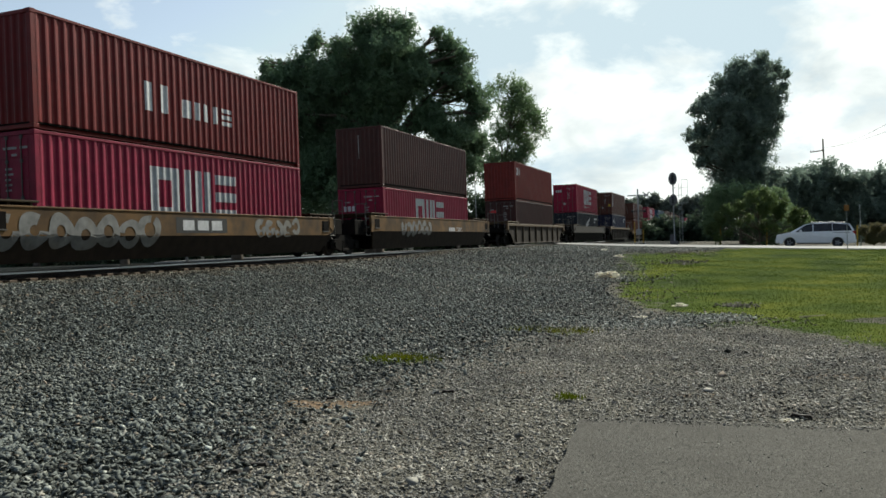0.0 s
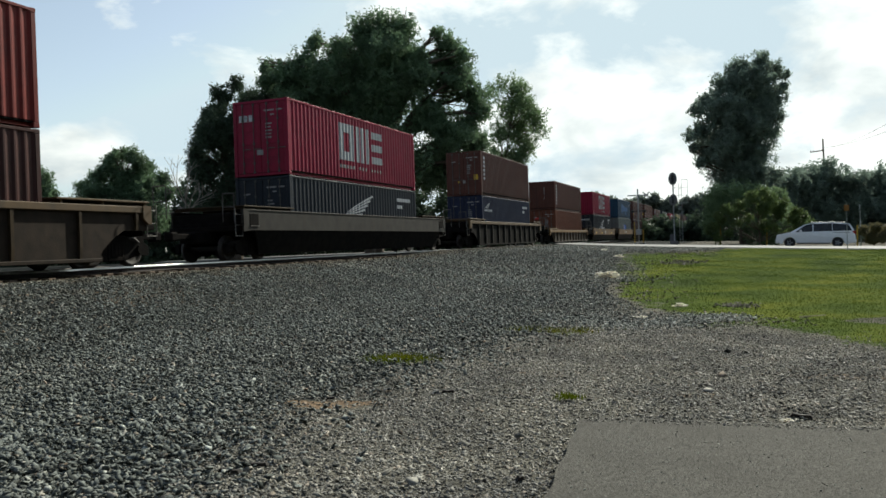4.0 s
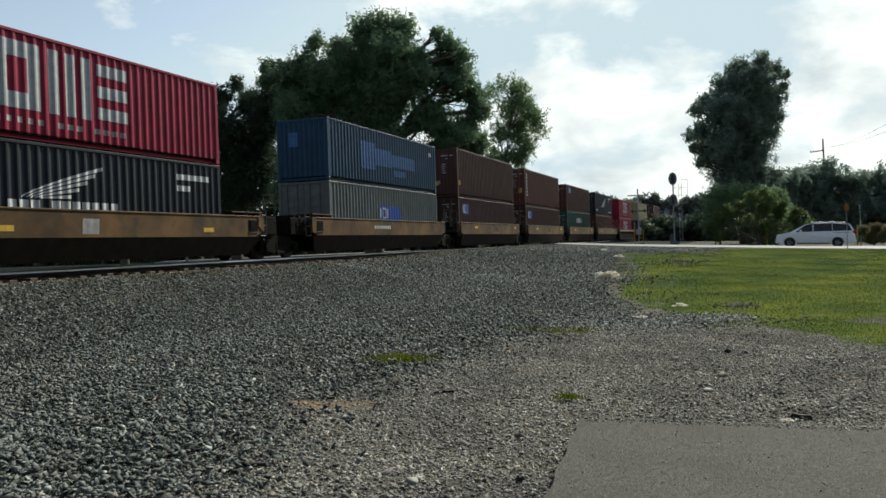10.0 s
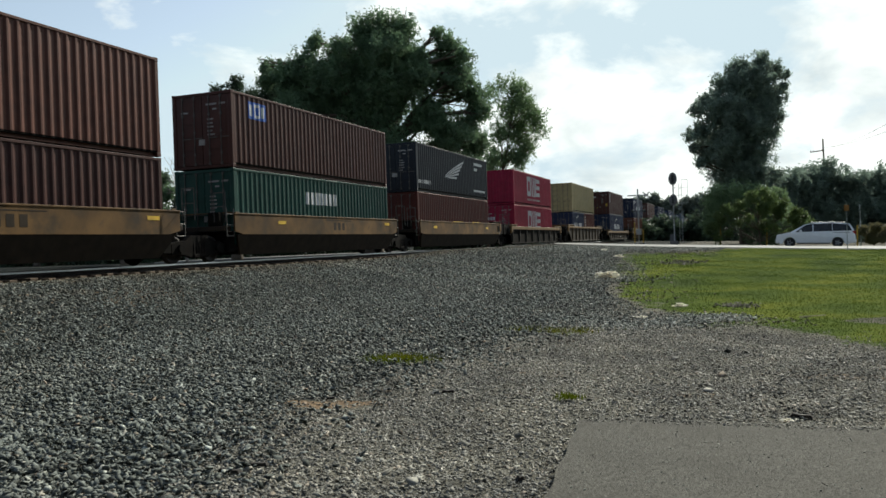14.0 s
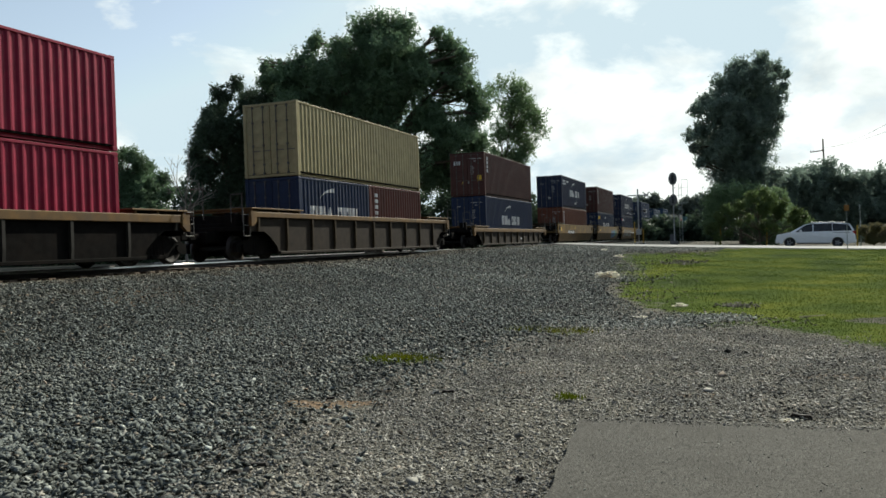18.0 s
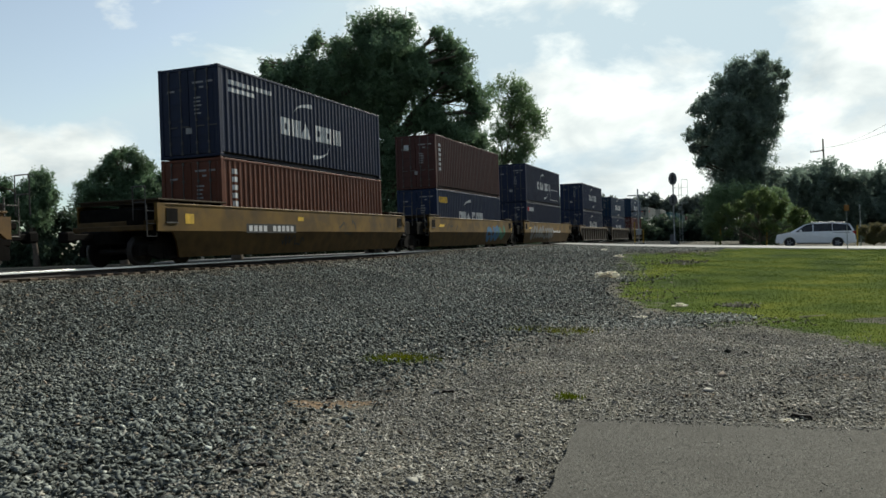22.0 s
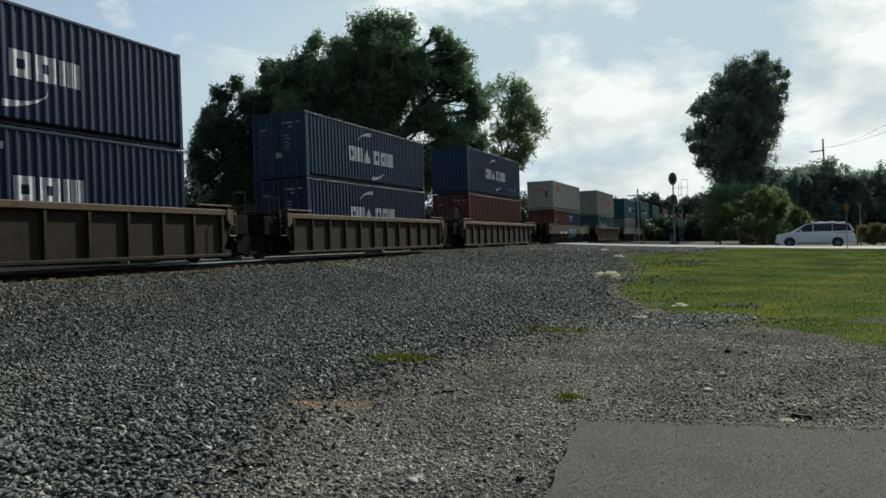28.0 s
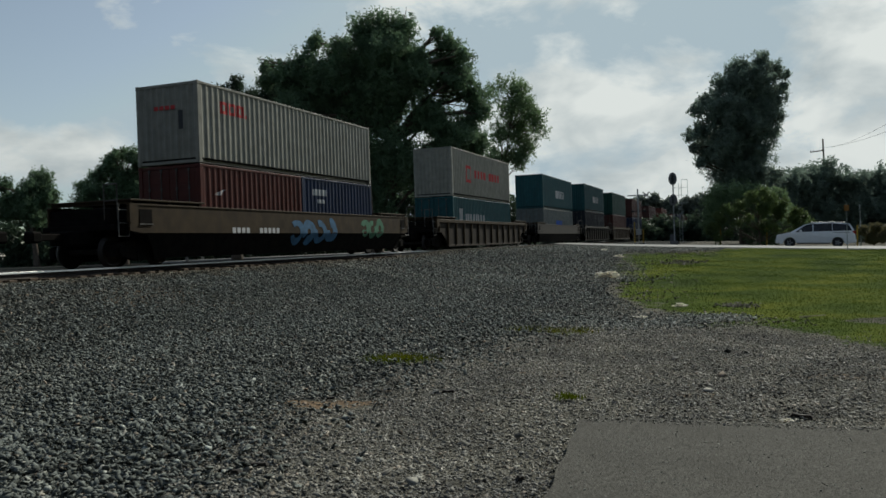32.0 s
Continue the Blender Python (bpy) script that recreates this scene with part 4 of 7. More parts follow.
tree("bush", "dense dark thicket under the tall tree", foot(1344, 82, -0.8),
     spots(82, 1344, -0.6, (1285, 362, 40), (1330, 352, 30), (1395, 385, 32), (1258, 396, 22), (1345, 400, 40), (1425, 405, 20), (1365, 350, 20)), LEAF_MID, 50000, 0.11, 27, 0.1, category="bush")
tree("bush", "mid-green sunlit bush in front of a thicket", foot(1344, 73, -0.8),
     spots(73, 1344, -0.6, (1256, 404, 8), (1270, 378, 8), (1284, 366, 8), (1264, 396, 8), (1278, 386, 8), (1438, 394, 8), (1425, 380, 8), (1298, 372, 9), (1312, 358, 9), (1330, 346, 11), (1346, 368, 11), (1362, 350, 12), (1380, 372, 12), (1400, 382, 11), (1415, 396, 10), (1288, 410, 8), (1372, 398, 10),
           (1268, 418, 8), (1350, 336, 8), (1388, 356, 10), (1408, 372, 10), (1325, 385, 9), (1350, 395, 10), (1305, 392, 8), (1440, 412, 8), (1400, 408, 9)), LEAF_BRIGHT, 24000, 0.09, 28, 0.08, category="bush", clump=14, airy=0.8)


LEAF_DRY = leaf_paint("dry_scrub_leaves", (0.150, 0.135, 0.070), 0.5)
tree("bush", "dry olive-brown scrub beside the road", foot(1546, 71, -0.9),
     spots(71, 1546, -0.8, (1530, 406, 8), (1548, 402, 8), (1568, 406, 9), (1538, 420, 9), (1558, 420, 9), (1580, 415, 9)), LEAF_DRY, 9000, 0.08, 29, 0.06, category="bush", clump=10, airy=0.7)


def tree_line(name, label, d, z, xs, y_top, y_foot, leaf, count, size, seed):
    rng = np.random.RandomState(seed)
    items = []
    for x in xs:
        top = y_top(x) + 10 * rng.randn() * 50 / d
        r = 3000 / d * rng.uniform(0.8, 1.25)
        y = top + r
        while y < y_foot + r * 0.3:
            items.append((x + 0.3 * r * rng.randn(), y, r))
            y += r * 1.1
    x0 = sum(xs) / len(xs)
    return tree(name, label, foot(x0, d, z), spots(d, x0, z, *items), leaf, count, size, seed, category="trees", limbs=False, kind="stuff")


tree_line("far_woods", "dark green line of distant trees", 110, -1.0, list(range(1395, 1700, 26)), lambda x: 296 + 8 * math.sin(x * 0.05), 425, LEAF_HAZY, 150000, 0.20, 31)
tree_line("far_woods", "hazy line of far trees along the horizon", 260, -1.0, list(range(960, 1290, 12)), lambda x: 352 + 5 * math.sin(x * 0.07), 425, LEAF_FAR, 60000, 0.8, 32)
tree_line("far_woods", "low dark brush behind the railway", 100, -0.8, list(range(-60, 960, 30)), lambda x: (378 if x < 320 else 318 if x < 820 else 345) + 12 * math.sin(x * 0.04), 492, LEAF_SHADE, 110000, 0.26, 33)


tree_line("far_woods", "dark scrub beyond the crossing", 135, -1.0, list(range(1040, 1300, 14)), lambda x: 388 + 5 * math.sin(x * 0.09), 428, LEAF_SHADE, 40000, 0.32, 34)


def sky_blocking_woods():
    """Tall unseen trees, added behind and right of the camera to cut sky light."""
    rng = np.random.RandomState(36)
    blobs = [(-70 + 4.5 * i + rng.randn(), 2 * rng.randn(), u, 3.2 + rng.rand()) for i in range(32) for u in (2.5, 6.5, 10.5, 14 + 2 * rng.rand())]
    blobs += [(40 + 2 * rng.randn(), 2 + 4.5 * i + rng.randn(), u, 3.2 + rng.rand()) for i in range(24) for u in (2.5, 6.5, 10.5, 14 + 2 * rng.rand())]
    v, f = leaf_cloud(rng, blobs, 80000, 0.7, 10)
    ob = new("far_woods", mesh_of("far_woods", v, f))
    ob.data.materials.append(LEAF_SHADE)
    ob.matrix_basis = pose(0, -26, -1.3)
    tagged(ob, "dark green woods added out of view to block low sky light", "trees", kind="stuff")


sky_blocking_woods()


def dead_tree():
    t = thing("dead_tree", "bare leafless grey tree behind the railway", "tree", Matrix.Translation(foot(330, 74, -0.7)))
    rng = np.random.RandomState(5)
    s = Shape()

    def grow(p, d, length, r, level):
        q = p + d * length
        s.tube(p, q, r, r * 0.65, 5, False)
        if level:
            for _ in range(3):
                e = (d + Vector(rng.randn(3)) * 0.42).normalized()
                grow(p.lerp(q, rng.uniform(0.6, 1)), e, length * rng.uniform(0.55, 0.8), r * 0.6, level - 1)
    grow(Vector((0, 0, -0.3)), Vector((0, 0, 1)), 4.4, 0.16, 4)
    part("bare_crown", s, DEADWOOD, t)


dead_tree()


# ---- shipping containers ----
LEN40, LEN20, WIDE = 12.19, 6.06, 2.44
FLUTE = 0.29
STD, HIGH, TALL = 2.59, 2.90, 3.02


def flutes(a, b, pitch=FLUTE, depth=0.038):
    """The zigzag of a corrugated wall from a to b: (along, in)."""
    n = max(1, round((b - a) / pitch))
    p = (b - a) / n
    out = []
    for i in range(n):
        y = a + i * p
        out += [(y, 0.02 * depth), (y + 0.03 * p, 0.0), (y + 0.15 * p, 0.0), (y + 0.20 * p, 0.10 * depth), (y + 0.40 * p, 0.90 * depth), (y + 0.45 * p, depth), (y + 0.74 * p, depth), (y + 0.79 * p, 0.90 * depth), (y + 0.96 * p, 0.10 * depth)]
    return out + [(b, 0.0)]


def depth_at(path, y):
    for (a, d), (b, e) in zip(path, path[1:]):
        if a <= y <= b:
            return d + (e - d) * (y - a) / max(b - a, 1e-9)
    return 0.0


MESHES = {}


def container_meshes(length, h):
    key = (length, h)
    if key in MESHES:
        return MESHES[key]
    half, out = WIDE / 2, {}
    side = flutes(0.16, length - 0.16)
    s = Shape()
    v = [(half - 0.012 - d, y, z) for y, d in side for z in (0.17, h - 0.09)] + [(half - 0.055 - d, y, z) for y, d in side for z in (0.17, h - 0.09)]
    n = len(side)
    s.add(v, [(2 * i, 2 * i + 2, 2 * i + 3, 2 * i + 1) for i in range(n - 1)] + [(2 * n + 2 * i, 2 * n + 2 * i + 1, 2 * n + 2 * i + 3, 2 * n + 2 * i + 2) for i in range(n - 1)])
    out["side_wall"] = s.mesh("side_wall")
    end = flutes(-half + 0.15, half - 0.15, 0.25)
    s = Shape()
    v = [(x, 0.02 + d, z) for x, d in end for z in (0.17, h - 0.09)] + [(x, 0.06 + d, z) for x, d in end for z in (0.17, h - 0.09)]
    n = len(end)
    s.add(v, [(2 * i, 2 * i + 2, 2 * i + 3, 2 * i + 1) for i in range(n - 1)] + [(2 * n + 2 * i, 2 * n + 2 * i + 1, 2 * n + 2 * i + 3, 2 * n + 2 * i + 2) for i in range(n - 1)])
    out["end_wall"] = s.mesh("end_wall")
    roof = flutes(0.1, length - 0.1, 0.42, 0.02)
    s = Shape()
    v = [(x, y, h - 0.012 - d) for y, d in roof for x in (-half + 0.06, half - 0.06)]
    n = len(roof)
    s.add(v, [(2 * i, 2 * i + 1, 2 * i + 3, 2 * i + 2) for i in range(n - 1)])
    out["roof"] = s.mesh("roof")
    out["floor"] = Shape().box(-half + 0.05, half - 0.05, 0.05, length - 0.05, 0.12, 0.17).mesh("floor")
    s = Shape().box(half - 0.06, half, 0.16, length - 0.16, h - 0.09, h - 0.015, 0.008)
    out["top_rail"] = s.mesh("top_rail")
    s = Shape().box(half - 0.165, half - 0.155, 0.16, length - 0.16, 0.024, 0.166)
    s.box(half - 0.165, half - 0.050, 0.16, length - 0.16, 0.166, 0.176).box(half - 0.165, half - 0.050, 0.16, length - 0.16, 0.014, 0.024)
    out["bottom_rail"] = s.mesh("bottom_rail")
    s = Shape().box(half - 0.15, half - 0.004, 0.006, 0.15, 0.118, h - 0.118, 0.012)
    out["corner_post"] = s.mesh("corner_post")
    s = Shape().box(half - 0.162, half, 0.0, 0.178, 0.0, 0.118, 0.014)
    s.box(half - 0.006, half + 0.0015, 0.05, 0.128, 0.03, 0.085)
    out["corner_casting"] = s.mesh("corner_casting")
    out["end_rail"] = Shape().box(-half + 0.16, half - 0.16, 0.015, 0.11, 0, 0.1, 0.01).mesh("end_rail")
    # one door leaf, its outer face at y = 0.03, hinge at +x
    s = Shape()
    z0, z1, m = 0.13, h - 0.12, 5
    s.box(0.012, half - 0.15, 0.03, 0.075, z0, z1, 0.01)
    hh = (z1 - z0 - 0.1) / m
    out["door"] = s.mesh("door")
    out["door_panel"] = Shape().box(0.10, half - 0.24, 0.018, 0.032, 0.0, hh - 0.06, 0.006).mesh("door_panel")
    out["panel_heights"] = [z0 + 0.08 + k * hh for k in range(m)]
    s = Shape().tube((0, 0.0, 0.10), (0, 0.0, h - 0.10), 0.017, n=7)
    for z in (0.16, 0.5, 1.25, h - 0.75, h - 0.16):
        s.box(-0.045, 0.045, -0.012, 0.03, z - 0.04, z + 0.04, 0.006)
    s.box(-0.02, 0.33, -0.03, -0.012, 1.02, 1.05)
    out["locking_bar"] = s.mesh("locking_bar")
    MESHES[key] = out
    return out


BAR = paint("worn_zinc_bar", (0.09, 0.083, 0.075), 0.6, 0.2, 10, 0.3, 0.5)
FLIP_X = Matrix.Diagonal((-1, 1, 1, 1))


def turn_end(length):
    return Matrix.Translation((0, length, 0)) @ pose(0, 0, 0, 0, 0, 180)


def container(label, colour, length=LEN40, h=STD, doors=True, group="containers on the train"):
    """A steel box: origin under the middle of its leading end, length along +y."""
    ms, col = container_meshes(length, h), PAINT[colour]
    t = thing("shipping_container", label, "shipping container", group=group)
    end = turn_end(length)
    for side in (Matrix(), end):
        part("side_wall", ms["side_wall"], col, t, m=side)
        part("top_rail", ms["top_rail"], col, t, m=side)
        part("bottom_rail", ms["bottom_rail"], col, t, m=side)
        for post in (Matrix(), None):
            m = side if post is not None else side @ Matrix.Translation((-WIDE + 0.154, 0, 0))
            part("corner_post", ms["corner_post"], col, t, m=m)
        for x, z in ((0, 0), (0, h - 0.118), (-WIDE + 0.162, 0), (-WIDE + 0.162, h - 0.118)):
            part("corner_casting", ms["corner_casting"], col, t, m=side @ Matrix.Translation((x, 0, z)))
        for z in (0.01, h - 0.11):
            part("end_rail", ms["end_rail"], col, t, m=side @ Matrix.Translation((0, 0, z)))
    front, back = (Matrix(), end) if doors else (end, Matrix())
    part("end_wall", ms["end_wall"], col, t, m=back)
    for k in (0, 1):
        d = part("door", ms["door"], col, t, m=front @ (Matrix.Translation((-WIDE / 2 + 0.138, 0, 0)) if k else Matrix()))
        for x in (0.30, 0.78):
            part("locking_bar", ms["locking_bar"], BAR, d, m=Matrix.Translation((x, 0.0, 0)))
        for z in ms["panel_heights"]:
            part("door_panel", ms["door_panel"], col, d, m=Matrix.Translation((0, 0, z)))
    part("roof", ms["roof"], col, t)
    part("floor", ms["floor"], GRIME, t)
    t["length"], t["tall"] = length, h
    return t


def on_side(box, cells, material, name="marking", label="", lift=0.004):
    """Paint on the fluted side: cells of (y0, y1, low, high), low and high being heights or functions of y."""
    path = flutes(0.16, box["length"] - 0.16)
    groups = []
    for c in sorted(cells, key=lambda c: c[0]):
        if groups and c[0] <= groups[-1][1] + 0.002:
            groups[-1][0].append(c)
            groups[-1][1] = max(groups[-1][1], c[1])
        else:
            groups.append([[c], c[1]])
    for shape_cells, _ in groups:
        s = Shape()
        for y0, y1, lo, hi in shape_cells:
            cuts = {y0, y1, *(y for y, d in path if y0 < y < y1)}
            if callable(lo) or callable(hi):
                cuts |= {float(y) for y in np.linspace(y0, y1, 21)}
            cuts = sorted(cuts)
            pts = []
            for y in cuts:
                x = WIDE / 2 - 0.012 - depth_at(path, y) + lift
                pts += [(x, y, lo(y) if callable(lo) else lo), (x, y, hi(y) if callable(hi) else hi)]
            s.add(pts, [(2 * i, 2 * i + 2, 2 * i + 3, 2 * i + 1) for i in range(len(cuts) - 1)])
        part(name, s, material, box, label)


def on_end(box, cells, material, name="marking", y=0.012, label=""):
    s = Shape()
    for x0, x1, z0, z1 in cells:
        s.box(x0, x1, y, y + 0.004, z0, z1)
    return tagged(part(name, s, material, box, label), kind="stuff")


def ring(y, z, w, h, t):
    return [(y, y + t, z, z + h), (y + w - t, y + w, z, z + h), (y + t, y + w - t, z, z + t), (y + t, y + w - t, z + h - t, z + h)]


def posts(y, z, w, h, n, t):
    return [(y + i * (w - t) / (n - 1), y + i * (w - t) / (n - 1) + t, z, z + h) for i in range(n)]


def slats(y, z, w, h, n, t):
    return [(y, y + w, z + i * (h - t) / (n - 1), z + i * (h - t) / (n - 1) + t) for i in range(n)]


def wedge(y, z, w, h):
    return [(y, y + w / 2, z, lambda q: z + 0.15 * h + 0.85 * h * (q - y) / (w / 2)), (y + w / 2, y + w, z, lambda q: z + h - 0.85 * h * (q - y - w / 2) / (w / 2))]


def big_trio(box, y=4.0, z=0.76, h=1.55, under=True):
    """Three broad silver block shapes, with a thin line of bars below."""
    w = 0.826 * h
    on_side(box, ring(y, z, w, h, 0.24 * h), SILVER, label="large silver block marking")
    y2 = y + 1.18 * w
    on_side(box, posts(y2, z, w, h, 3, 0.20 * h), SILVER, label="large silver block marking")
    y3 = y + 2.36 * w
    on_side(box, slats(y3, z + 0.04 * h, 0.84 * w, 0.92 * h, 3, 0.2 * h), SILVER, label="large silver block marking")
    if under:
        on_side(box, [(y + 0.30 * i, y + 0.30 * i + 0.17, z - 0.34, z - 0.20) for i in range(14) if i not in (5, 9)], FADED, label="thin row of silver bars")


def swoosh(box, y, z, w, rise, thick_end):
    def mid(q):
        t = min(max((q - y) / w, 0), 1)
        return z + rise * (math.sqrt(1 - (1 - t) ** 2) if thick_end > 0 else 1 - math.sqrt(1 - t * t))

    def half(q):
        t = min(max((q - y) / w, 0), 1)
        return 0.015 + 0.075 * (t if thick_end > 0 else 1 - t)
    on_side(box, [(y, y + w, lambda q: mid(q) - half(q), lambda q: mid(q) + half(q))], LETTER, label="white curved stroke")


def two_words(box, y=3.72, z=1.15, h=0.64, below=True, above=True, k=1.0):
    """Two groups of three white blocks between two curved strokes."""
    w, c, q = 0.64 * k, [], y
    for kind in "rpw rrp":
        if kind == " ":
            q += 0.32 * k
            continue
        c = {"r": ring(q, z, w * 0.95, h, 0.20 * k), "p": posts(q, z, w, h, 3, 0.17 * k), "w": wedge(q, z, w, h)}[kind]
        on_side(box, c, LETTER, label="white block shape")
        q += w + 0.085 * k
    if above:
        swoosh(box, y + 0.95 * k, z + h + 0.26, 1.3 * k, 0.42, 1)
    if below:
        swoosh(box, y + 2.25 * k, z - 0.66, 1.35 * k, 0.5, -1)


def column(box, y, h, n=6, material=None, size=0.17):
    on_side(box, [(y - 0.12, y + 0.2, h - 0.52 - i * 0.27, h - 0.52 - i * 0.27 + size) for i in range(n)], material or LETTER, label="upright column of white bars")


def end_notes(box, seed, h, yellow=False):
    """Small number bars, labels and warning patches on the doors."""
    rng = np.random.RandomState(seed)
    c = [(0.18, 0.62, h - 0.45, h - 0.39), (0.72, 0.98, h - 0.45, h - 0.39), (0.45, 0.62, h - 0.62, h - 0.56)]
    c += [(0.22, 0.40 + 0.12 * rng.rand(), h - 0.95 - 0.13 * i, h - 0.90 - 0.13 * i) for i in range(5)]
    c += [(-0.85, -0.55, h - 0.68, h - 0.62)] + [(-0.25 + 0.3 * rng.rand(), 0.1, 0.8, 1.0)]
    on_end(box, c, FADED, label="small faded white bars")
    if yellow:
        on_end(box, [(0.70, 0.98, 1.0, 1.35), (-0.4, -0.28, 0.85, 0.97)], YELLOW, label="yellow label")


def square_mark(box, y, z, w=1.05, h=0.62):
    on_side(box, [(y, y + w, z, z + h)], BLUEMARK, label="blue logo panel")
    on_side(box, ring(y + 0.36, z + 0.06, 0.36, h - 0.12, 0.10) + [(y + 0.06, y + 0.26, z + 0.1, z + h - 0.1), (y + 0.80, y + 0.95, z + 0.1, z + h - 0.1)], LETTER, label="white shapes on a blue panel", lift=0.008)


def wing(box, y, z, s=1.0):
    """Thin feather strokes fanning out from one point."""
    for k in range(5):
        w, rise = s * (1.95 - 0.30 * k), s * (0.62 - 0.15 * k)
        on_side(box, [(y + 0.10 * k * s, y + 0.10 * k * s + w, lambda q, k=k, w=w, rise=rise: z + 0.02 + rise * max(0.0, (q - y - 0.10 * k * s) / w) ** 0.8 - 0.012 * s,
                       lambda q, k=k, w=w, rise=rise: z + 0.02 + rise * max(0.0, (q - y - 0.10 * k * s) / w) ** 0.8 + s * (0.012 + 0.05 * min(1, max(0.0, (q - y - 0.10 * k * s) / w))))], LETTER, label="white feather-shaped stroke", lift=0.004 + 0.0006 * k)


def small_lines(box, y, z, n=2):
    on_side(box, [(y, y + 1.55, z, z + 0.17), (y, y + 0.62, z - 0.34, z - 0.17)][:n], LETTER, label="white number bars")


# ---- well wagons ----
def wagon_meshes():
    out = {}
    s = Shape()
    out["wheel"] = Shape().lathe((0, 0, 0), (1, 0, 0), [(-0.070, 0.16), (-0.072, 0.36), (-0.060, 0.455), (-0.035, 0.455), (-0.028, 0.425), (0.060, 0.418), (0.066, 0.36), (0.03, 0.33), (0.012, 0.18), (0.07, 0.13), (0.07, 0.05)], 24).mesh("wheel", True)
    out["axle"] = Shape().tube((-0.95, 0, 0), (0.95, 0, 0), 0.085, n=10).mesh("axle", True)
    prof = [(-1.28, 0.28), (-1.28, 0.58), (-1.05, 0.66), (-0.62, 0.70), (-0.40, 0.86), (0.40, 0.86), (0.62, 0.70), (1.05, 0.66), (1.28, 0.58), (1.28, 0.28), (1.02, 0.30), (0.60, 0.24), (0.36, 0.16), (-0.36, 0.16), (-0.60, 0.24), (-1.02, 0.30)]
    s = Shape().prism(prof, 0.93, 1.09)
    for y in (-0.9, 0.9):
        s.tube((1.02, y, 0.46), (1.17, y, 0.46), 0.13, n=10)
    for y in (-0.26, -0.13, 0, 0.13, 0.26):
        s.tube((1.05, y, 0.26), (1.05, y, 0.62), 0.055, n=8)
    s.box(1.07, 1.13, -0.30, 0.30, 0.16, 0.28, 0.02)
    out["side_frame"] = s.mesh("side_frame")
    out["bolster"] = Shape().box(-0.95, 0.95, -0.24, 0.24, 0.42, 0.82, 0.03).mesh("bolster")
    s = Shape()
    s.tube((0.0, 0, 0.06), (0, 0, 0.98), 0.016, n=6).tube((0.0, 0.38, 0.06), (0, 0.38, 0.98), 0.016, n=6)
    for k in range(3):
        s.tube((0, 0, 0.08 + 0.36 * k), (0, 0.38, 0.08 + 0.36 * k), 0.014, n=6)
    out["ladder"] = s.mesh("ladder")
    s = Shape().tube((0, 0, 0), (0, 0, 0.95), 0.017, n=6).tube((0, 0, 0.95), (0, 0.45, 0.95), 0.017, n=6).tube((0, 0.45, 0.95), (0, 0.45, 0), 0.017, n=6).tube((0, 0, 0.5), (0, 0.45, 0.5), 0.014, n=6)
    out["handrail"] = s.mesh("handrail")
    s = Shape().box(-0.11, 0.11, -0.9, 0.35, -0.09, 0.09, 0.02).box(-0.17, 0.17, -1.15, -0.82, -0.15, 0.15, 0.05)
    out["coupler"] = s.mesh("coupler")
    return out


WAGON = wagon_meshes()


def side_sheet(y0, y1, cut0, cut1, z_top, z_low, x0, x1, z_arch=0.98):
    """A side sill whose lower edge steps up over the bogies at its ends."""
    o = [(y0, z_top), (y0, z_arch)]
    if cut0 > 0.6:
        o += [(y0 + cut0 * 0.55, z_arch), (y0 + cut0 * 0.78, z_arch - 0.22), (y0 + cut0, z_low + 0.22), (y0 + cut0 + 0.12, z_low)]
    else:
        o += [(y0 + 0.45, z_low)]
    if cut1 > 0.6:
        o += [(y1 - cut1 - 0.12, z_low), (y1 - cut1, z_low + 0.22), (y1 - cut1 * 0.78, z_arch - 0.22), (y1 - cut1 * 0.55, z_arch)]
    else:
        o += [(y1 - 0.45, z_low)]
    o += [(y1, z_arch), (y1, z_top)]
    return Shape().prism(o, x0, x1)


FOLD = 0.27


def fold_in(shape, split, sgn):
    """Leans the part below the crease inwards."""
    shape.v = [(x - sgn * FOLD * max(0, split - z) / (split - 0.2), y, z) for x, y, z in shape.v]
    return shape


def sill_x(w, z):
    return 1.494 - FOLD * max(0.0, w["split"] - z) / (w["split"] - 0.2)


def bogie(parent, y):
    b = part("bogie", WAGON["bolster"], GRIME, parent, "grimy black wheel truck", Matrix.Translation((0, y, 0)))
    for m in (Matrix(), pose(0, 0, 0, 0, 0, 180)):
        part("side_frame", WAGON["side_frame"], GRIME, b, m=m)
    for dy in (-0.9, 0.9):
        part("axle", WAGON["axle"], WHEEL, b, m=Matrix.Translation((0, dy, 0.425)))
        part("wheel", WAGON["wheel"], WHEEL, b, m=Matrix.Translation((0.755, dy, 0.425)))
        part("wheel", WAGON["wheel"], WHEEL, b, m=Matrix.Translation((-0.755, dy, 0.425)) @ pose(0, 0, 0, 0, 0, 180))
    return b


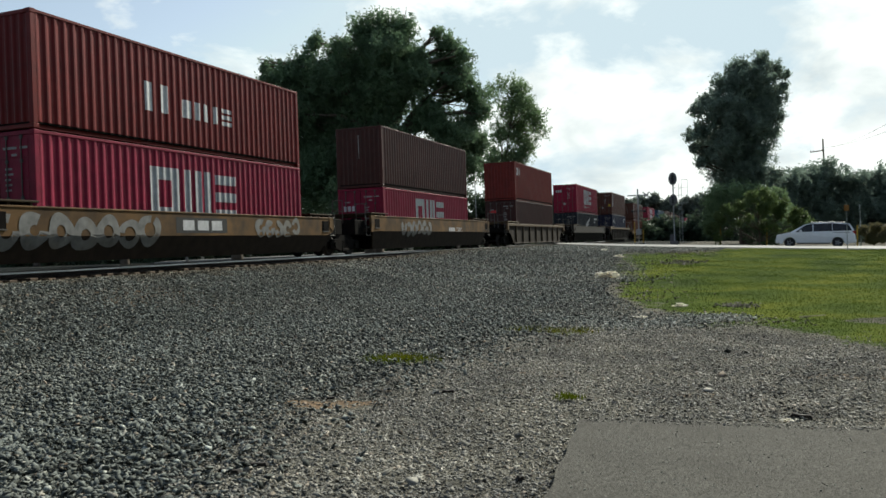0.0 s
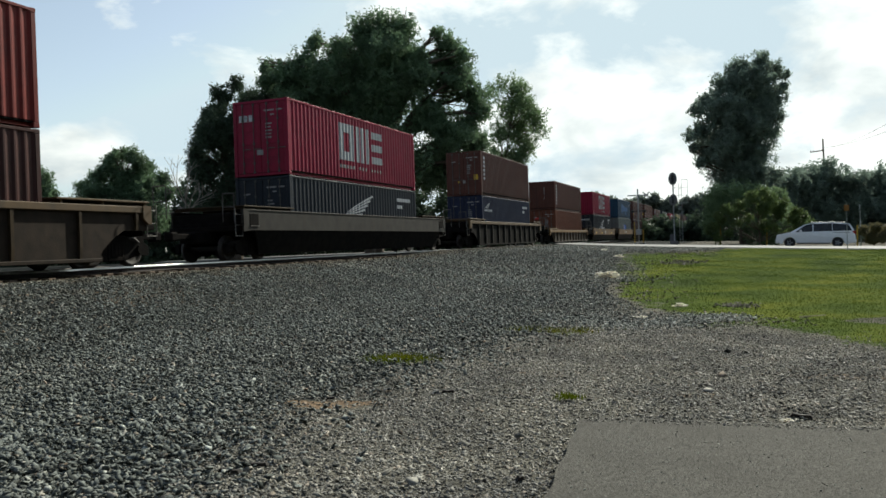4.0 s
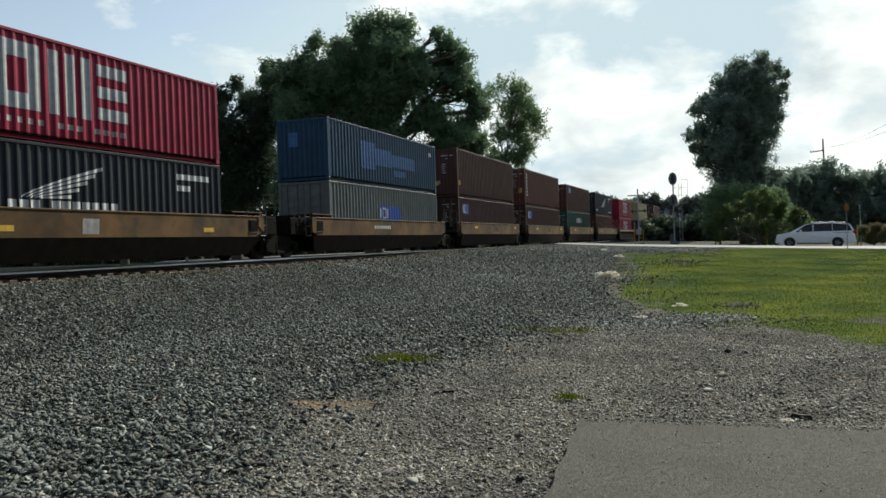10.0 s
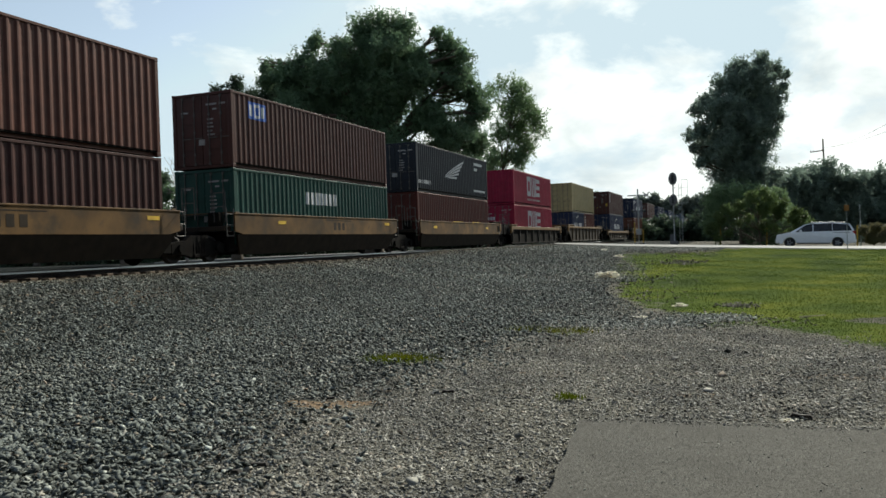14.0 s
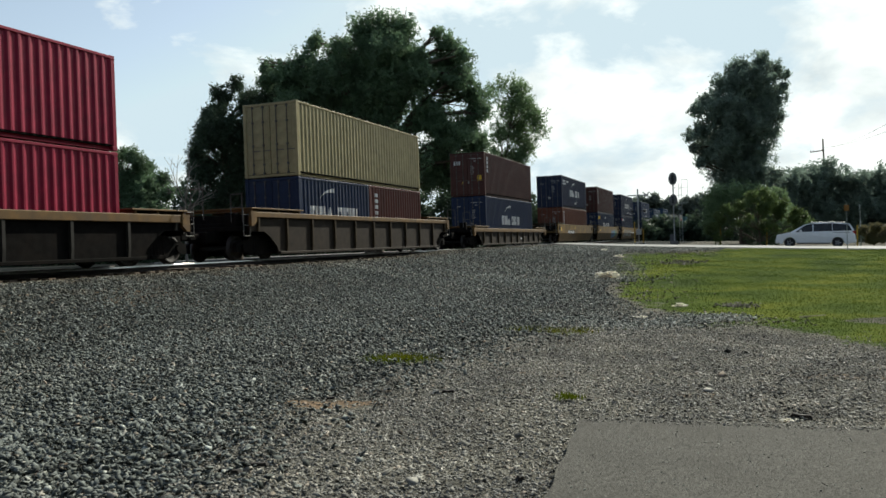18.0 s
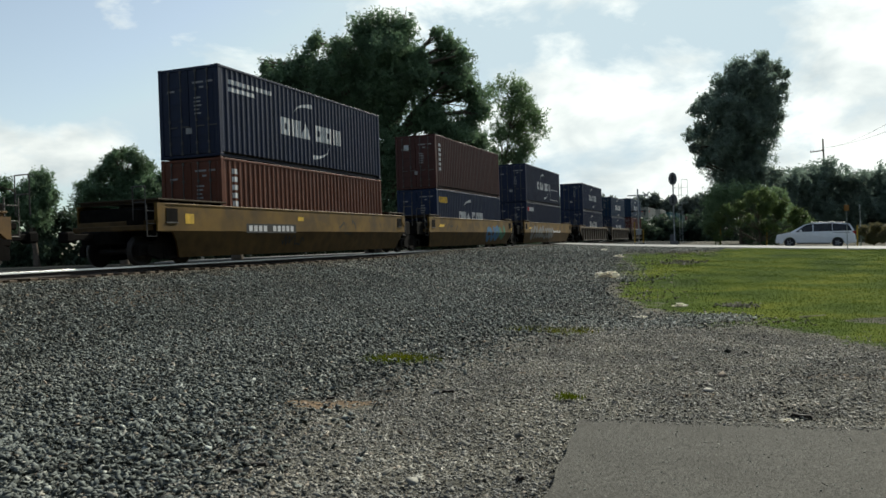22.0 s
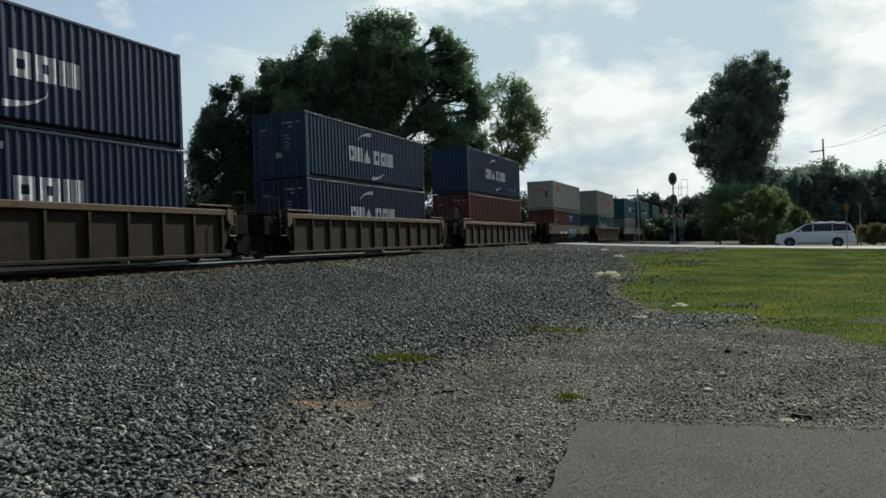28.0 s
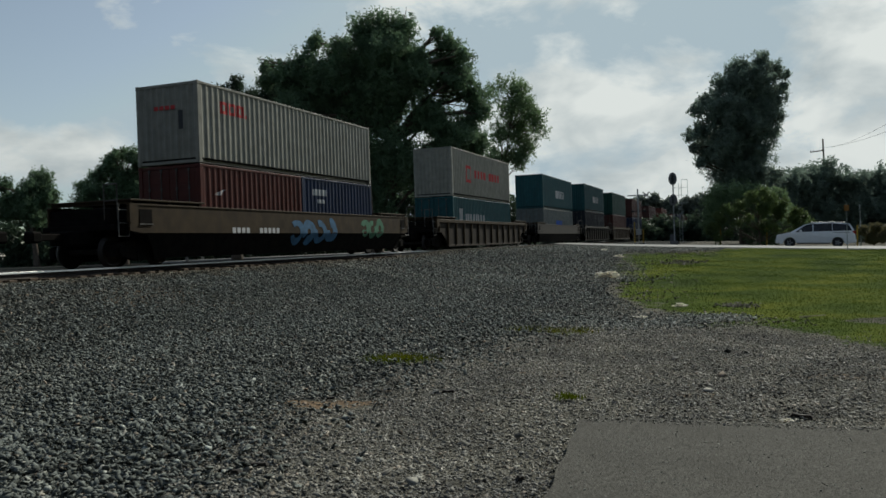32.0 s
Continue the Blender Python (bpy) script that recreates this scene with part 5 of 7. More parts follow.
def wagon(label, style, body, lower, front, rear, front_gap, rear_gap, top=1.66, split=0.95, chord=None, bay=1.37):
    """A well wagon round a 12.19 m box whose leading end is at y = 0. front, rear: how far the side sills run past the box;
    front_gap, rear_gap: the space to the next wagon's sills (wide: a coupling; narrow: a shared bogie)."""
    t = thing("well_wagon", label, "freight wagon", group="wagons of the train")
    y0, y1, hx = -front, LEN40 + rear, 1.49
    # only a coupled end has its sill cut away over the bogie
    most = 0.95 if style == "smooth" else 1.7
    cut0 = min(most, max(0.0, front - 0.55)) if front_gap == "coupled" else 0.0
    cut1 = min(most, max(0.0, rear - 0.55)) if rear_gap == "coupled" else 0.0
    long0, long1 = front > 1.0, rear > 1.0
    inner = 1.41 if style == "smooth" else 1.31
    for k, m in enumerate((Matrix(), FLIP_X)):
        sgn = 1 if k == 0 else -1
        a, b = sorted((sgn * (hx - 0.05), sgn * hx))
        if style == "smooth":
            sh = side_sheet(y0, y1, 0, 0, top, split, a, b)
            part("side_panel", sh, body, t)
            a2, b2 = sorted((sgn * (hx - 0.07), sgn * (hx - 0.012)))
            # the lower sill takes a darker paint than the panel above
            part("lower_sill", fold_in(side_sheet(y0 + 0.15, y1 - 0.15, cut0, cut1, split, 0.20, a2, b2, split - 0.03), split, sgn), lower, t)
            a3, b3 = sorted((sgn * (hx - 0.12), sgn * (hx + 0.02)))
            part("top_chord", Shape().box(a3, b3, y0, y1, top, top + 0.05, 0.01), chord or body, t)
        else:
            a2, b2 = sorted((sgn * (hx - 0.16), sgn * (hx - 0.11)))
            part("side_panel", side_sheet(y0, y1, cut0, cut1, top - 0.02, 0.24, a2, b2), lower, t)
            a3, b3 = sorted((sgn * (hx - 0.20), sgn * hx))
            part("top_chord", Shape().box(a3, b3, y0 + 0.1, y1 - 0.1, top - (0.20 if top < 1.5 else 0.15), top + 0.03, 0.015), chord or body, t)
            a4, b4 = sorted((sgn * (hx - 0.18), sgn * (hx - 0.02)))
            part("bottom_chord", Shape().box(a4, b4, y0 + cut0 + 0.1, y1 - cut1 - 0.1, 0.16, 0.26, 0.015), lower, t)
            n = max(6, round((y1 - y0 - 1.0) / bay))
            for i in range(n + 1):
                y = y0 + 0.5 + i * (y1 - y0 - 1.0) / n
                low = 1.0 if (y < y0 + cut0 + 0.1 or y > y1 - cut1 - 0.1) else 0.26
                if k == 0:
                    rib = Shape()
                    rib.prism([(hx - 0.12, top - 0.10), (hx - 0.015, top - 0.10), (hx - 0.015, low + 0.28), (hx - 0.04, low), (hx - 0.12, low)], y - 0.045, y + 0.045, "y")
                    part("rib", rib, body, t)
                    if low < 0.5:
                        part("gusset", Shape().prism([(y + 0.045, 0.26), (y + 0.36 * bay, 0.26), (y + 0.30 * bay, 0.37), (y + 0.045, 0.42)], hx - 0.11, hx - 0.05), lower, t)
    part("floor_frame", Shape().box(-1.15, 1.15, 0.1, LEN40 - 0.1, 0.27, 0.34).box(-1.18, 1.18, -0.35, 0.02, 0.30, 1.0, 0.03).box(-1.18, 1.18, LEN40 - 0.02, LEN40 + 0.35, 0.30, 1.0, 0.03), GRIME, t)
    # end platforms, ladders and rails
    for e, (long, reach, gap) in enumerate(((long0, front, front_gap), (long1, rear, rear_gap))):
        m = Matrix() if e == 0 else turn_end(LEN40)
        y = -reach
        deck = Shape().box(-1.32, 1.32, y - 0.35, -0.36, 1.0, 1.16, 0.02)
        if long:
            deck.box(-inner, inner, y - 0.05, y + 0.5, 1.16, 1.30, 0.02)
        part("end_platform", deck, lower if style == "smooth" else GRIME, t, m=m)
        if long:
            plate = Shape().box(-1.5, 1.5, y + 0.04, -0.16, top + 0.13, top + 0.18, 0.01)
            for q in (y + 0.15, 0.5 * y, -0.35):
                plate.box(-1.44, 1.44, q - 0.04, q + 0.04, top + 0.045, top + 0.13)
            part("walkway", plate, RUST if style == "smooth" else chord or body, t, "raised end walkway", m)
        else:
            part("walkway", Shape().box(-1.46, 1.46, y + 0.1, y + 0.3, top + 0.055, top + 0.09, 0.01), body, t, m=m)
        part("draft_sill", Shape().box(-0.36, 0.36, y - 1.0, -0.36, 0.62, 1.0, 0.03), GRIME, t, m=m)
        side = 1.40 if e == 0 else -1.40
        part("ladder", WAGON["ladder"], BAR, t, m=m @ Matrix.Translation((side, y - 0.33, 0.75)))
        part("handrail", WAGON["handrail"], BAR, t, m=m @ Matrix.Translation((side * 0.96, y - 0.30 if e == 0 else y - 0.3, 1.30)) @ pose(0, 0, 0, 0, 0, 90 if side > 0 else 90))
        part("brake_box", Shape().box(side * 0.6 - 0.22, side * 0.6 + 0.22, y - 0.3, y - 0.05, 1.16, 1.62, 0.03), GRIME, t, m=m)
        if gap != "coupled" and long:
            part("end_frame", Shape().box(-1.27, 1.27, y - 1.2, y + 0.02, 0.86, 1.52, 0.03), GRIME, t, "grimy black end frame", m)
        # a closed black end, a bracket at the top corner and a number plate on the side
        if gap == "coupled":
            part("end_bulkhead", Shape().box(-inner, inner, y + 0.02, y + 0.14, 0.84, top - 0.06, 0.02), GRIME, t, "grimy black end bulkhead", m)
        if long:
            sx = 1 if e == 0 else -1
            lo, hi = sorted((sx * 1.40, sx * 1.515))
            part("corner_bracket", Shape().prism([(y - 0.02, top + 0.05), (y + 0.30, top + 0.05), (y + 0.30, top - 0.30), (y + 0.10, top - 0.46), (y - 0.02, top - 0.46)], lo, hi), (chord or body) if style != "smooth" else body, t, m=m)
            if style == "smooth":
                lo, hi = sorted((sx * 1.49, sx * 1.503))
                plate = part("number_plate", Shape().box(lo, hi, y + 0.36, y + 0.86, top - 0.50, top - 0.10, 0.003), GRIME, t, "dark plate with a pale lower lip", m)
                lo, hi = sorted((sx * 1.49, sx * 1.52))
                part("lip", Shape().box(lo, hi, y + 0.35, y + 0.87, top - 0.53, top - 0.50), BAR, plate)
        if gap == "coupled":
            bogie_y = y + 0.95 if long else y - 0.4
            part("coupler", WAGON["coupler"], GRIME, t, m=m @ Matrix.Translation((0, y - 0.85, 0.85)))
            p = Vector((0, bogie_y, 0)) if e == 0 else Vector((0, LEN40 - bogie_y, 0))
            bogie(t, p.y)
    if isinstance(rear_gap, float):
        bogie(t, LEN40 + rear + rear_gap / 2)
    t["sill_top"], t["y0"], t["y1"], t["split"] = top, y0, y1, split
    return t


def on_sill(w, cells, material, label, name="marking"):
    """Flat paint on a smooth side: cells of (y, z, width, height, lean)."""
    for y, z, wd, h, lean in cells:
        x = 1.494 + (0.004 if material in (LETTER, YELLOW) else 0)
        part(name, Shape().add([(x, y, z), (x, y + wd, z), (x, y + wd + lean, z + h), (x, y + lean, z + h)], [(0, 1, 2, 3)]), material, w, label)


def graffiti(w, y, z, n, size, material, seed, label="bulbous sprayed graffiti"):
    """Rounded overlapping sprayed shapes, each a broken ring."""
    rng = np.random.RandomState(seed)
    for i in range(n):
        s = Shape()
        cy, cz = y + i * size * 0.92, z + size * 0.5 + 0.05 * rng.randn()
        ry, rz = size * rng.uniform(0.46, 0.56), size * rng.uniform(0.46, 0.55)
        k = 28
        a0, gapn = rng.uniform(0, 6.28), rng.randint(0, 4)
        inner = rng.uniform(0.25, 0.5)
        pts = []
        for j in range(k + 1):
            t = a0 + (2 * math.pi - 0.4 * gapn) * j / k
            wob = 1 + 0.08 * math.sin(3 * t + i)
            za, zb, lift = cz + rz * wob * math.sin(t), cz + rz * inner * math.sin(t), 0.004 + 0.001 * (i % 3)
            pts += [(sill_x(w, za) + lift, cy + ry * wob * math.cos(t), za), (sill_x(w, zb) + lift, cy + ry * inner * math.cos(t), zb)]
        s.add(pts, [(2 * j, 2 * j + 2, 2 * j + 3, 2 * j + 1) for j in range(k)])
        part("graffiti", s, material, w, label)


def scrawl(w, y, z, n, size, material, seed, label="thin sprayed scrawl"):
    rng = np.random.RandomState(seed)
    s = Shape()
    p = np.array([y, z + size * 0.5])
    for i in range(n):
        q = np.array([y + (i + 1) * size * 0.30 + 0.1 * size * rng.randn(), z + size * (0.5 + 0.5 * math.sin(2.2 * i + rng.randn()))])
        d = (q - p) / max(np.linalg.norm(q - p), 1e-6)
        nrm = np.array([-d[1], d[0]]) * 0.028
        s.add([(sill_x(w, c[1]) + 0.006, *c) for c in (p - nrm, q - nrm, q + nrm, p + nrm)], [(0, 1, 2, 3)])
        p = q
    return tagged(part("graffiti", s, material, w, label), kind="stuff")


def number_text(w, text, y, z, size, material, shear=0.0):
    cu = bpy.data.curves.new("number", "FONT")
    cu.body, cu.size, cu.extrude, cu.shear = text, size, 0.001, shear
    tmp = new("number", cu)
    ob = new("number", bpy.data.meshes.new_from_object(tmp))
    bpy.data.objects.remove(tmp)
    ob.data.materials.append(material)
    ob.parent = w
    ob.matrix_local = Matrix.Translation((sill_x(w, z) + 0.008, y, z)) @ pose(0, 0, 0, 90 - (math.degrees(math.atan(FOLD / (w["split"] - 0.2))) if z < w["split"] else 0.0), 0, 90)
    return ob


# ---- the train ----
# leading end of each box at the start
START = [14.25, 33.91, 57.30, 80.72, 104.16, 125.76, 145.26, 164.69, 180.45, 196.10, 211.77, 227.72, 246.45, 267.98, 291.52, 315.37, 334.78, 354.34,
         377.89, 397.32, 416.82, 440.50, 463.59, 486.16, 505.30, 524.8, 544.3, 567.8, 591.3, 614.8, 634.3, 653.8, 677.3, 700.8, 724.3]
# how far the train has gone by then
GONE = [(0, 0), (1, 13.98), (2, 27.89), (3, 41.53), (5.5, 75.59), (6, 82.54), (7, 96.07), (8, 109.59), (9, 122.99), (10, 136.0), (11, 149.41), (12, 163.08), (13, 176.46),
        (14, 189.6), (14.5, 196.12), (16.5, 222.0), (17, 228.55), (18, 241.67), (19, 254.7), (20, 267.83), (21, 280.84), (22, 293.86), (23, 306.91), (24, 319.73), (25, 332.63),
        (25.5, 338.85), (27.5, 364.03), (28, 370.38), (29, 382.83), (30, 395.29), (31, 407.74), (32, 420.07)]
BASE_Z, GAP_Z = 0.54, 0.03
CARS = []          # (wagon, lower boxes, upper boxes) with offsets

SIGN = {"red": "red", "magenta": "magenta", "crimson": "crimson", "brown": "brown", "darkbrown": "dark brown", "rustred": "rust-red", "redbrown": "red-brown", "orange": "orange-brown", "russet": "dull russet", "navy": "navy blue",
        "slate": "dark slate-blue", "blue": "bright blue", "cgmblue": "deep blue", "midblue": "mid blue", "grey": "light grey", "green": "green", "cream": "cream", "white": "off-white", "teal": "teal", "olive": "olive-brown"}


def end_kind(i):
    """Sill reach and kind of joint behind wagon i, from the space to the next."""
    p = START[i + 1] - START[i] - LEN40 if i + 1 < len(START) else 7.3
    if p < 4.5:
        return 0.38, 0.38, p - 0.76
    if p < 7.5:
        return 1.95, 1.95, p - 3.9
    if p < 10:
        return (2.5, 3.6, "coupled")
    return 3.4, 3.4, "coupled"


# dirty wagon yellow, darkened further for shade on the inward-leaning sill
GOLDLOW = paint("shaded_dirty_yellow_sill", (0.085, 0.050, 0.015), 0.7, 0, 2.5, 0.3, 0.7, (0.07, 0.045, 0.02), True, 0.15, 25, 0.2)
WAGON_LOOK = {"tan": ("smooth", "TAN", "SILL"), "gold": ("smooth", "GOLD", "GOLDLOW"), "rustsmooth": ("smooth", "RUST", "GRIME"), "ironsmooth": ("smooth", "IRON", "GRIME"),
              "rib_rust": ("ribbed", "RUST", "SILL"), "rib_iron": ("ribbed", "IRON", "GRIME"), "rib_brown": ("ribbed", "RUST", "SILL")}
TINT = {"TAN": TAN, "GOLD": GOLD, "RUST": RUST, "IRON": IRON, "SILL": SILL, "GRIME": GRIME, "GOLDLOW": GOLDLOW}
WAGON_SAYS = {"tan": "smooth tan well wagon with a dark lower sill", "gold": "smooth yellow well wagon marked with graffiti", "rustsmooth": "smooth rusty well wagon carrying stacked boxes",
              "ironsmooth": "smooth dirty grey well wagon carrying stacked boxes", "rib_rust": "rusty ribbed-side well wagon carrying stacked boxes",
              "rib_iron": "dark grey ribbed-side well wagon carrying stacked boxes", "rib_brown": "brown ribbed-side well wagon with tan top rail"}


def car(i, look_key, lower, upper, h_low, h_up, doors=(True, False), top=None):
    style, body, low = WAGON_LOOK[look_key]
    rear, _, rear_gap = end_kind(i)
    if i == 0:
        front, front_gap = 1.95, 3.3
    else:
        _, front, front_gap = end_kind(i - 1)
    short = rear < 1 or front < 1
    w = wagon(WAGON_SAYS[look_key], style, TINT[body], TINT[low], front, rear, front_gap, rear_gap, top or TOPS.get(i, 1.54 if short else 1.68), TOPS.get(i, 1.54 if short else 1.68) - (0.66 if i < 12 else 0.76), chord=CHORD.get(i), bay=BAYS.get(i, 1.37))
    boxes, z = [], BASE_Z
    for level, (cols, h) in enumerate(((lower, h_low), (upper, h_up))):
        cols = [cols] if isinstance(cols, str) else cols
        for k, c in enumerate(cols):
            length = LEN40 if len(cols) == 1 else LEN20
            b = container(("%s corrugated steel shipping container " % SIGN[c]) + ("in a well wagon" if level == 0 else "stacked on another"), c, length, h, doors[level])
            boxes.append((b, k * (LEN40 - LEN20), z))
        z += h + GAP_Z
    CARS.append((i, w, boxes))
    return w, [b for b, y, z in boxes]


YTOP = paint("yellow_top_rail", (0.125, 0.060, 0.006), 0.7, 0, 3, 0.3, 0.6, (0.055, 0.036, 0.018))
BTOP = paint("tan_top_rail", (0.085, 0.048, 0.015), 0.7, 0, 3, 0.3, 0.6, (0.042, 0.029, 0.016))
BAYS = {2: 2.1, 12: 2.0, 13: 1.75, 14: 1.6}
TOPS = {0: 1.50, 2: 1.62, 5: 1.23, 13: 1.62, 14: 1.23, 18: 1.64, 19: 1.62, 20: 1.64, 6: 1.46, 7: 1.50, 15: 1.74, 16: 1.76, 17: 1.77}
CHORD = {2: BTOP, 4: BTOP, 5: YTOP, 12: YTOP, 13: YTOP, 14: YTOP, 18: BTOP, 19: BTOP, 20: BTOP}


def build_train():
    S8, H9 = STD, HIGH
    # 0: red over magenta
    w, (lo, up) = car(0, "tan", "magenta", "red", H9, H9)
    big_trio(lo, 3.95, 0.78, 1.55, False)
    c, q = [], 3.87
    for g, wd, h in (("p", 0.95, 0.83), (" ", 0.30, 0), ("i", 0.42, 0.55), ("i", 0.24, 0.55), ("p", 0.72, 0.55), ("s", 0.55, 0.55)):
        if g != " ":
            c += {"p": posts(q, 1.0, wd, h, 2, 0.3 if h > 0.6 else 0.22), "i": [(q, q + wd, 1.0, 1.0 + h)], "s": slats(q, 1.0, wd, h, 3, 0.13)}[g]
        q += wd + 0.18
    on_side(up, c, LETTER, label="row of white block shapes")
    end_notes(lo, 1, H9)
    on_sill(w, [(4.65, 0.92, 2.45, 0.46, 0)], BLACKMARK, "dark nameplate panel")
    on_sill(w, [(4.95 + 0.68 * j, 1.0, 0.52, 0.30, 0) for j in range(3)], LETTER, "pale block shapes")
    graffiti(w, -1.1, 0.55, 7, 0.84, SPRAY, 41)
    graffiti(w, 9.0, 0.78, 5, 0.62, SPRAY, 42, "faded sprayed graffiti")
    # 1: brown over magenta
    w, (lo, up) = car(1, "tan", "magenta", "brown", S8, H9)
    big_trio(lo, 3.95, 0.66, 1.55, False)
    end_notes(lo, 2, S8)
    on_end(lo, [(-0.9 + 0.22 * j, -0.74 + 0.22 * j, 1.5, 1.75) for j in range(3)], LETTER)
    on_end(up, [(-0.02, 0.0, 1.4, 2.5)], LETTER)
    graffiti(w, 1.7, 0.82, 6, 0.72, SPRAY, 43, "faded grey sprayed graffiti")
    on_sill(w, [(8.05 + 0.26 * j, 1.03, 0.19, 0.22, 0.03) for j in range(4)], LETTER, "row of white mark bars")
    number_text(w, "723010", 9.22, 1.03, 0.33, LETTER, 0.2)
    # 2: red-brown over dark brown
    w, (lo, up) = car(2, "rib_rust", "darkbrown", "rustred", H9, H9)
    on_side(up, ring(0.47, 1.92, 0.36, 0.54, 0.11) + posts(0.88, 1.92, 0.32, 0.54, 2, 0.11) + [(1.28, 1.42, 1.92, 2.46)], LETTER, label="white block marking")
    end_notes(lo, 3, H9)
    on_end(lo, [(-0.85, -0.35, 2.0, 2.2)], REDMARK)
    # 3: magenta over slate
    w, (lo, up) = car(3, "ironsmooth", "slate", "crimson", S8, H9, (True, True))
    big_trio(up, 4.1, 0.92, 1.58)
    on_end(up, [(-0.95 + 0.22 * j, -0.79 + 0.22 * j, 2.1, 2.35) for j in range(3)], LETTER)
    end_notes(up, 4, H9)
    wing(lo, 4.4, 1.15, 1.4)
    small_lines(lo, 9.9, 1.95)
    end_notes(lo, 5, S8)
    # 4: brown over navy
    w, (lo, up) = car(4, "rib_iron", "navy", "russet", H9, H9, (True, True))
    column(up, 0.75, H9, 6)
    wing(lo, 0.62, 2.05, 0.62)
    on_side(lo, [(0.58 + 0.18 * j, 0.71 + 0.18 * j, 1.86, 2.0) for j in range(9)], LETTER)
    small_lines(lo, 10.05, 2.3)
    end_notes(up, 6, H9, True)
    end_notes(lo, 7, H9, True)
    # 5: brown over orange
    w, (lo, up) = car(5, "rib_brown", "orange", "russet", S8, S8)
    column(up, 0.75, S8, 7)
    end_notes(lo, 8, S8)
    on_end(up, [(0.2, 0.22, 0.9, 2.1)], LETTER)
    on_end(lo, [(-0.8, -0.4, 1.75, 1.9)], REDMARK)
    # 6: crimson over slate
    w, (lo, up) = car(6, "tan", "slate", "crimson", S8, S8)
    big_trio(up, 3.95, 0.72, 1.6)
    wing(lo, 4.6, 1.22, 1.3)
    on_side(lo, [(4.2 + 0.32 * j, 4.46 + 0.32 * j, 0.92, 1.18) for j in range(11) if j != 3], LETTER, label="row of pale block shapes")
    small_lines(lo, 10.1, 2.0)
    on_end(lo, [(-0.75 + 0.17 * j, -0.62 + 0.17 * j, 1.95, 2.12) for j in range(9)], LETTER)
    on_sill(w, [(-0.26, 0.95, 0.5, 0.16, 0), (3.6, 0.95, 0.5, 0.14, 0), (10.9, 0.95, 0.5, 0.13, 0)], YELLOW, "yellow reflective patch")
    on_sill(w, [(6.1, 0.88, 0.55, 0.40, 0.03)], FADED, "pale shield sticker")
    # 7: blue over grey
    w, (lo, up) = car(7, "tan", "grey", "blue", S8, S8)
    on_side(up, [(3.05, 4.5, 0.72, 1.95), (4.52, 6.4, 0.95, 1.75), (6.42, 9.2, 1.0, 1.6), (6.6, 8.0, 0.55, 0.85)], LIGHTBLUE, label="light blue repainted patches")
    on_side(up, [(11.3, 11.6, 1.95, 2.15)], LETTER)
    square_mark(lo, 4.78, 1.02, 2.4, 0.65)
    on_sill(w, [(3.6 + 0.2 * j, 1.12, 0.13, 0.15, 0) for j in range(9)], LETTER, "row of white number bars")
    on_end(up, [(-0.65, -0.2, 1.45, 2.05)], LIGHTBLUE)
    # 8..10: brown boxes in a linked set
    for i, (low, high, hl, hu) in zip((8, 9, 10), (("darkbrown", "brown", S8, H9), ("darkbrown", "russet", S8, H9), ("green", "brown", S8, S8))):
        w, (lo, up) = car(i, "tan", low, high, hl, hu, (True, i > 8))
        if i < 10:
            square_mark(lo, 0.8, 1.58, 1.25, 0.63)
        else:
            square_mark(up, 1.0, 1.75, 1.12, 0.6)
            on_side(lo, [(4.7 + 0.36 * j, 4.97 + 0.36 * j, 1.52, 2.0) for j in range(7)], LETTER, label="row of white block shapes")
        if i == 8:
            on_side(up, [(0.32, 0.6, 0.72, 0.98)], YELLOW, label="yellow label")
            on_end(up, [(-0.25, -0.02, 0.72, 0.98)], YELLOW, label="yellow label")
        if i == 9:
            column(up, 0.75, hu, 7)
        end_notes(lo, 10 + i, hl)
        end_notes(up, 20 + i, hu, i == 9)
        on_sill(w, [(2.2, 1.24, 0.5, 0.12, 0), (11.2, 1.28, 0.5, 0.12, 0)], YELLOW, "yellow reflective patch")
        on_sill(w, [(6.3 + 0.36 * j, 1.05, 0.22, 0.30, 0) for j in range(3)], SILL, "faded dark block shapes")
        on_sill(w, [(5.7, 1.42, 2.1, 0.03, 0)], SILL, "dark crease")
    # 11: slate over red-brown
    w, (lo, up) = car(11, "tan", "redbrown", "slate", S8, S8, (True, True))
    wing(up, 4.2, 0.98, 1.75)
    small_lines(up, 9.6, 2.1)
    on_side(up, [(0.3 + 0.23 * j, 0.46 + 0.23 * j, 0.45, 0.64) for j in range(8)] + [(9.4, 11.7, 0.42, 0.55)], LETTER)
    end_notes(up, 31, S8)
    on_sill(w, [(4.6, 1.56, 1.6, 0.06, 0), (8.0, 1.56, 1.4, 0.06, 0), (1.5, 1.2, 0.5, 0.13, 0), (10.7, 1.2, 0.5, 0.13, 0)], YELLOW, "yellow reflective patch")
    # 12: crimson over crimson
    w, (lo, up) = car(12, "rib_iron", "crimson", "crimson", S8, S8, (True, False), 1.42)
    big_trio(up, 4.0, 0.76, 1.56)
    big_trio(lo, 4.0, 0.64, 1.56, False)
    on_end(lo, [(-0.9 + 0.22 * j, -0.74 + 0.22 * j, 1.45, 1.7) for j in range(3)], LETTER)
    end_notes(lo, 33, S8)
    # 13: cream over two short boxes
    w, (lo, lo2, up) = car(13, "rib_rust", ["cgmblue", "redbrown"], "cream", S8, H9, (True, True))
    two_words(lo, 0.88, 0.9, 0.58, False, True, 0.88)
    column(lo2, 0.75, S8, 6)
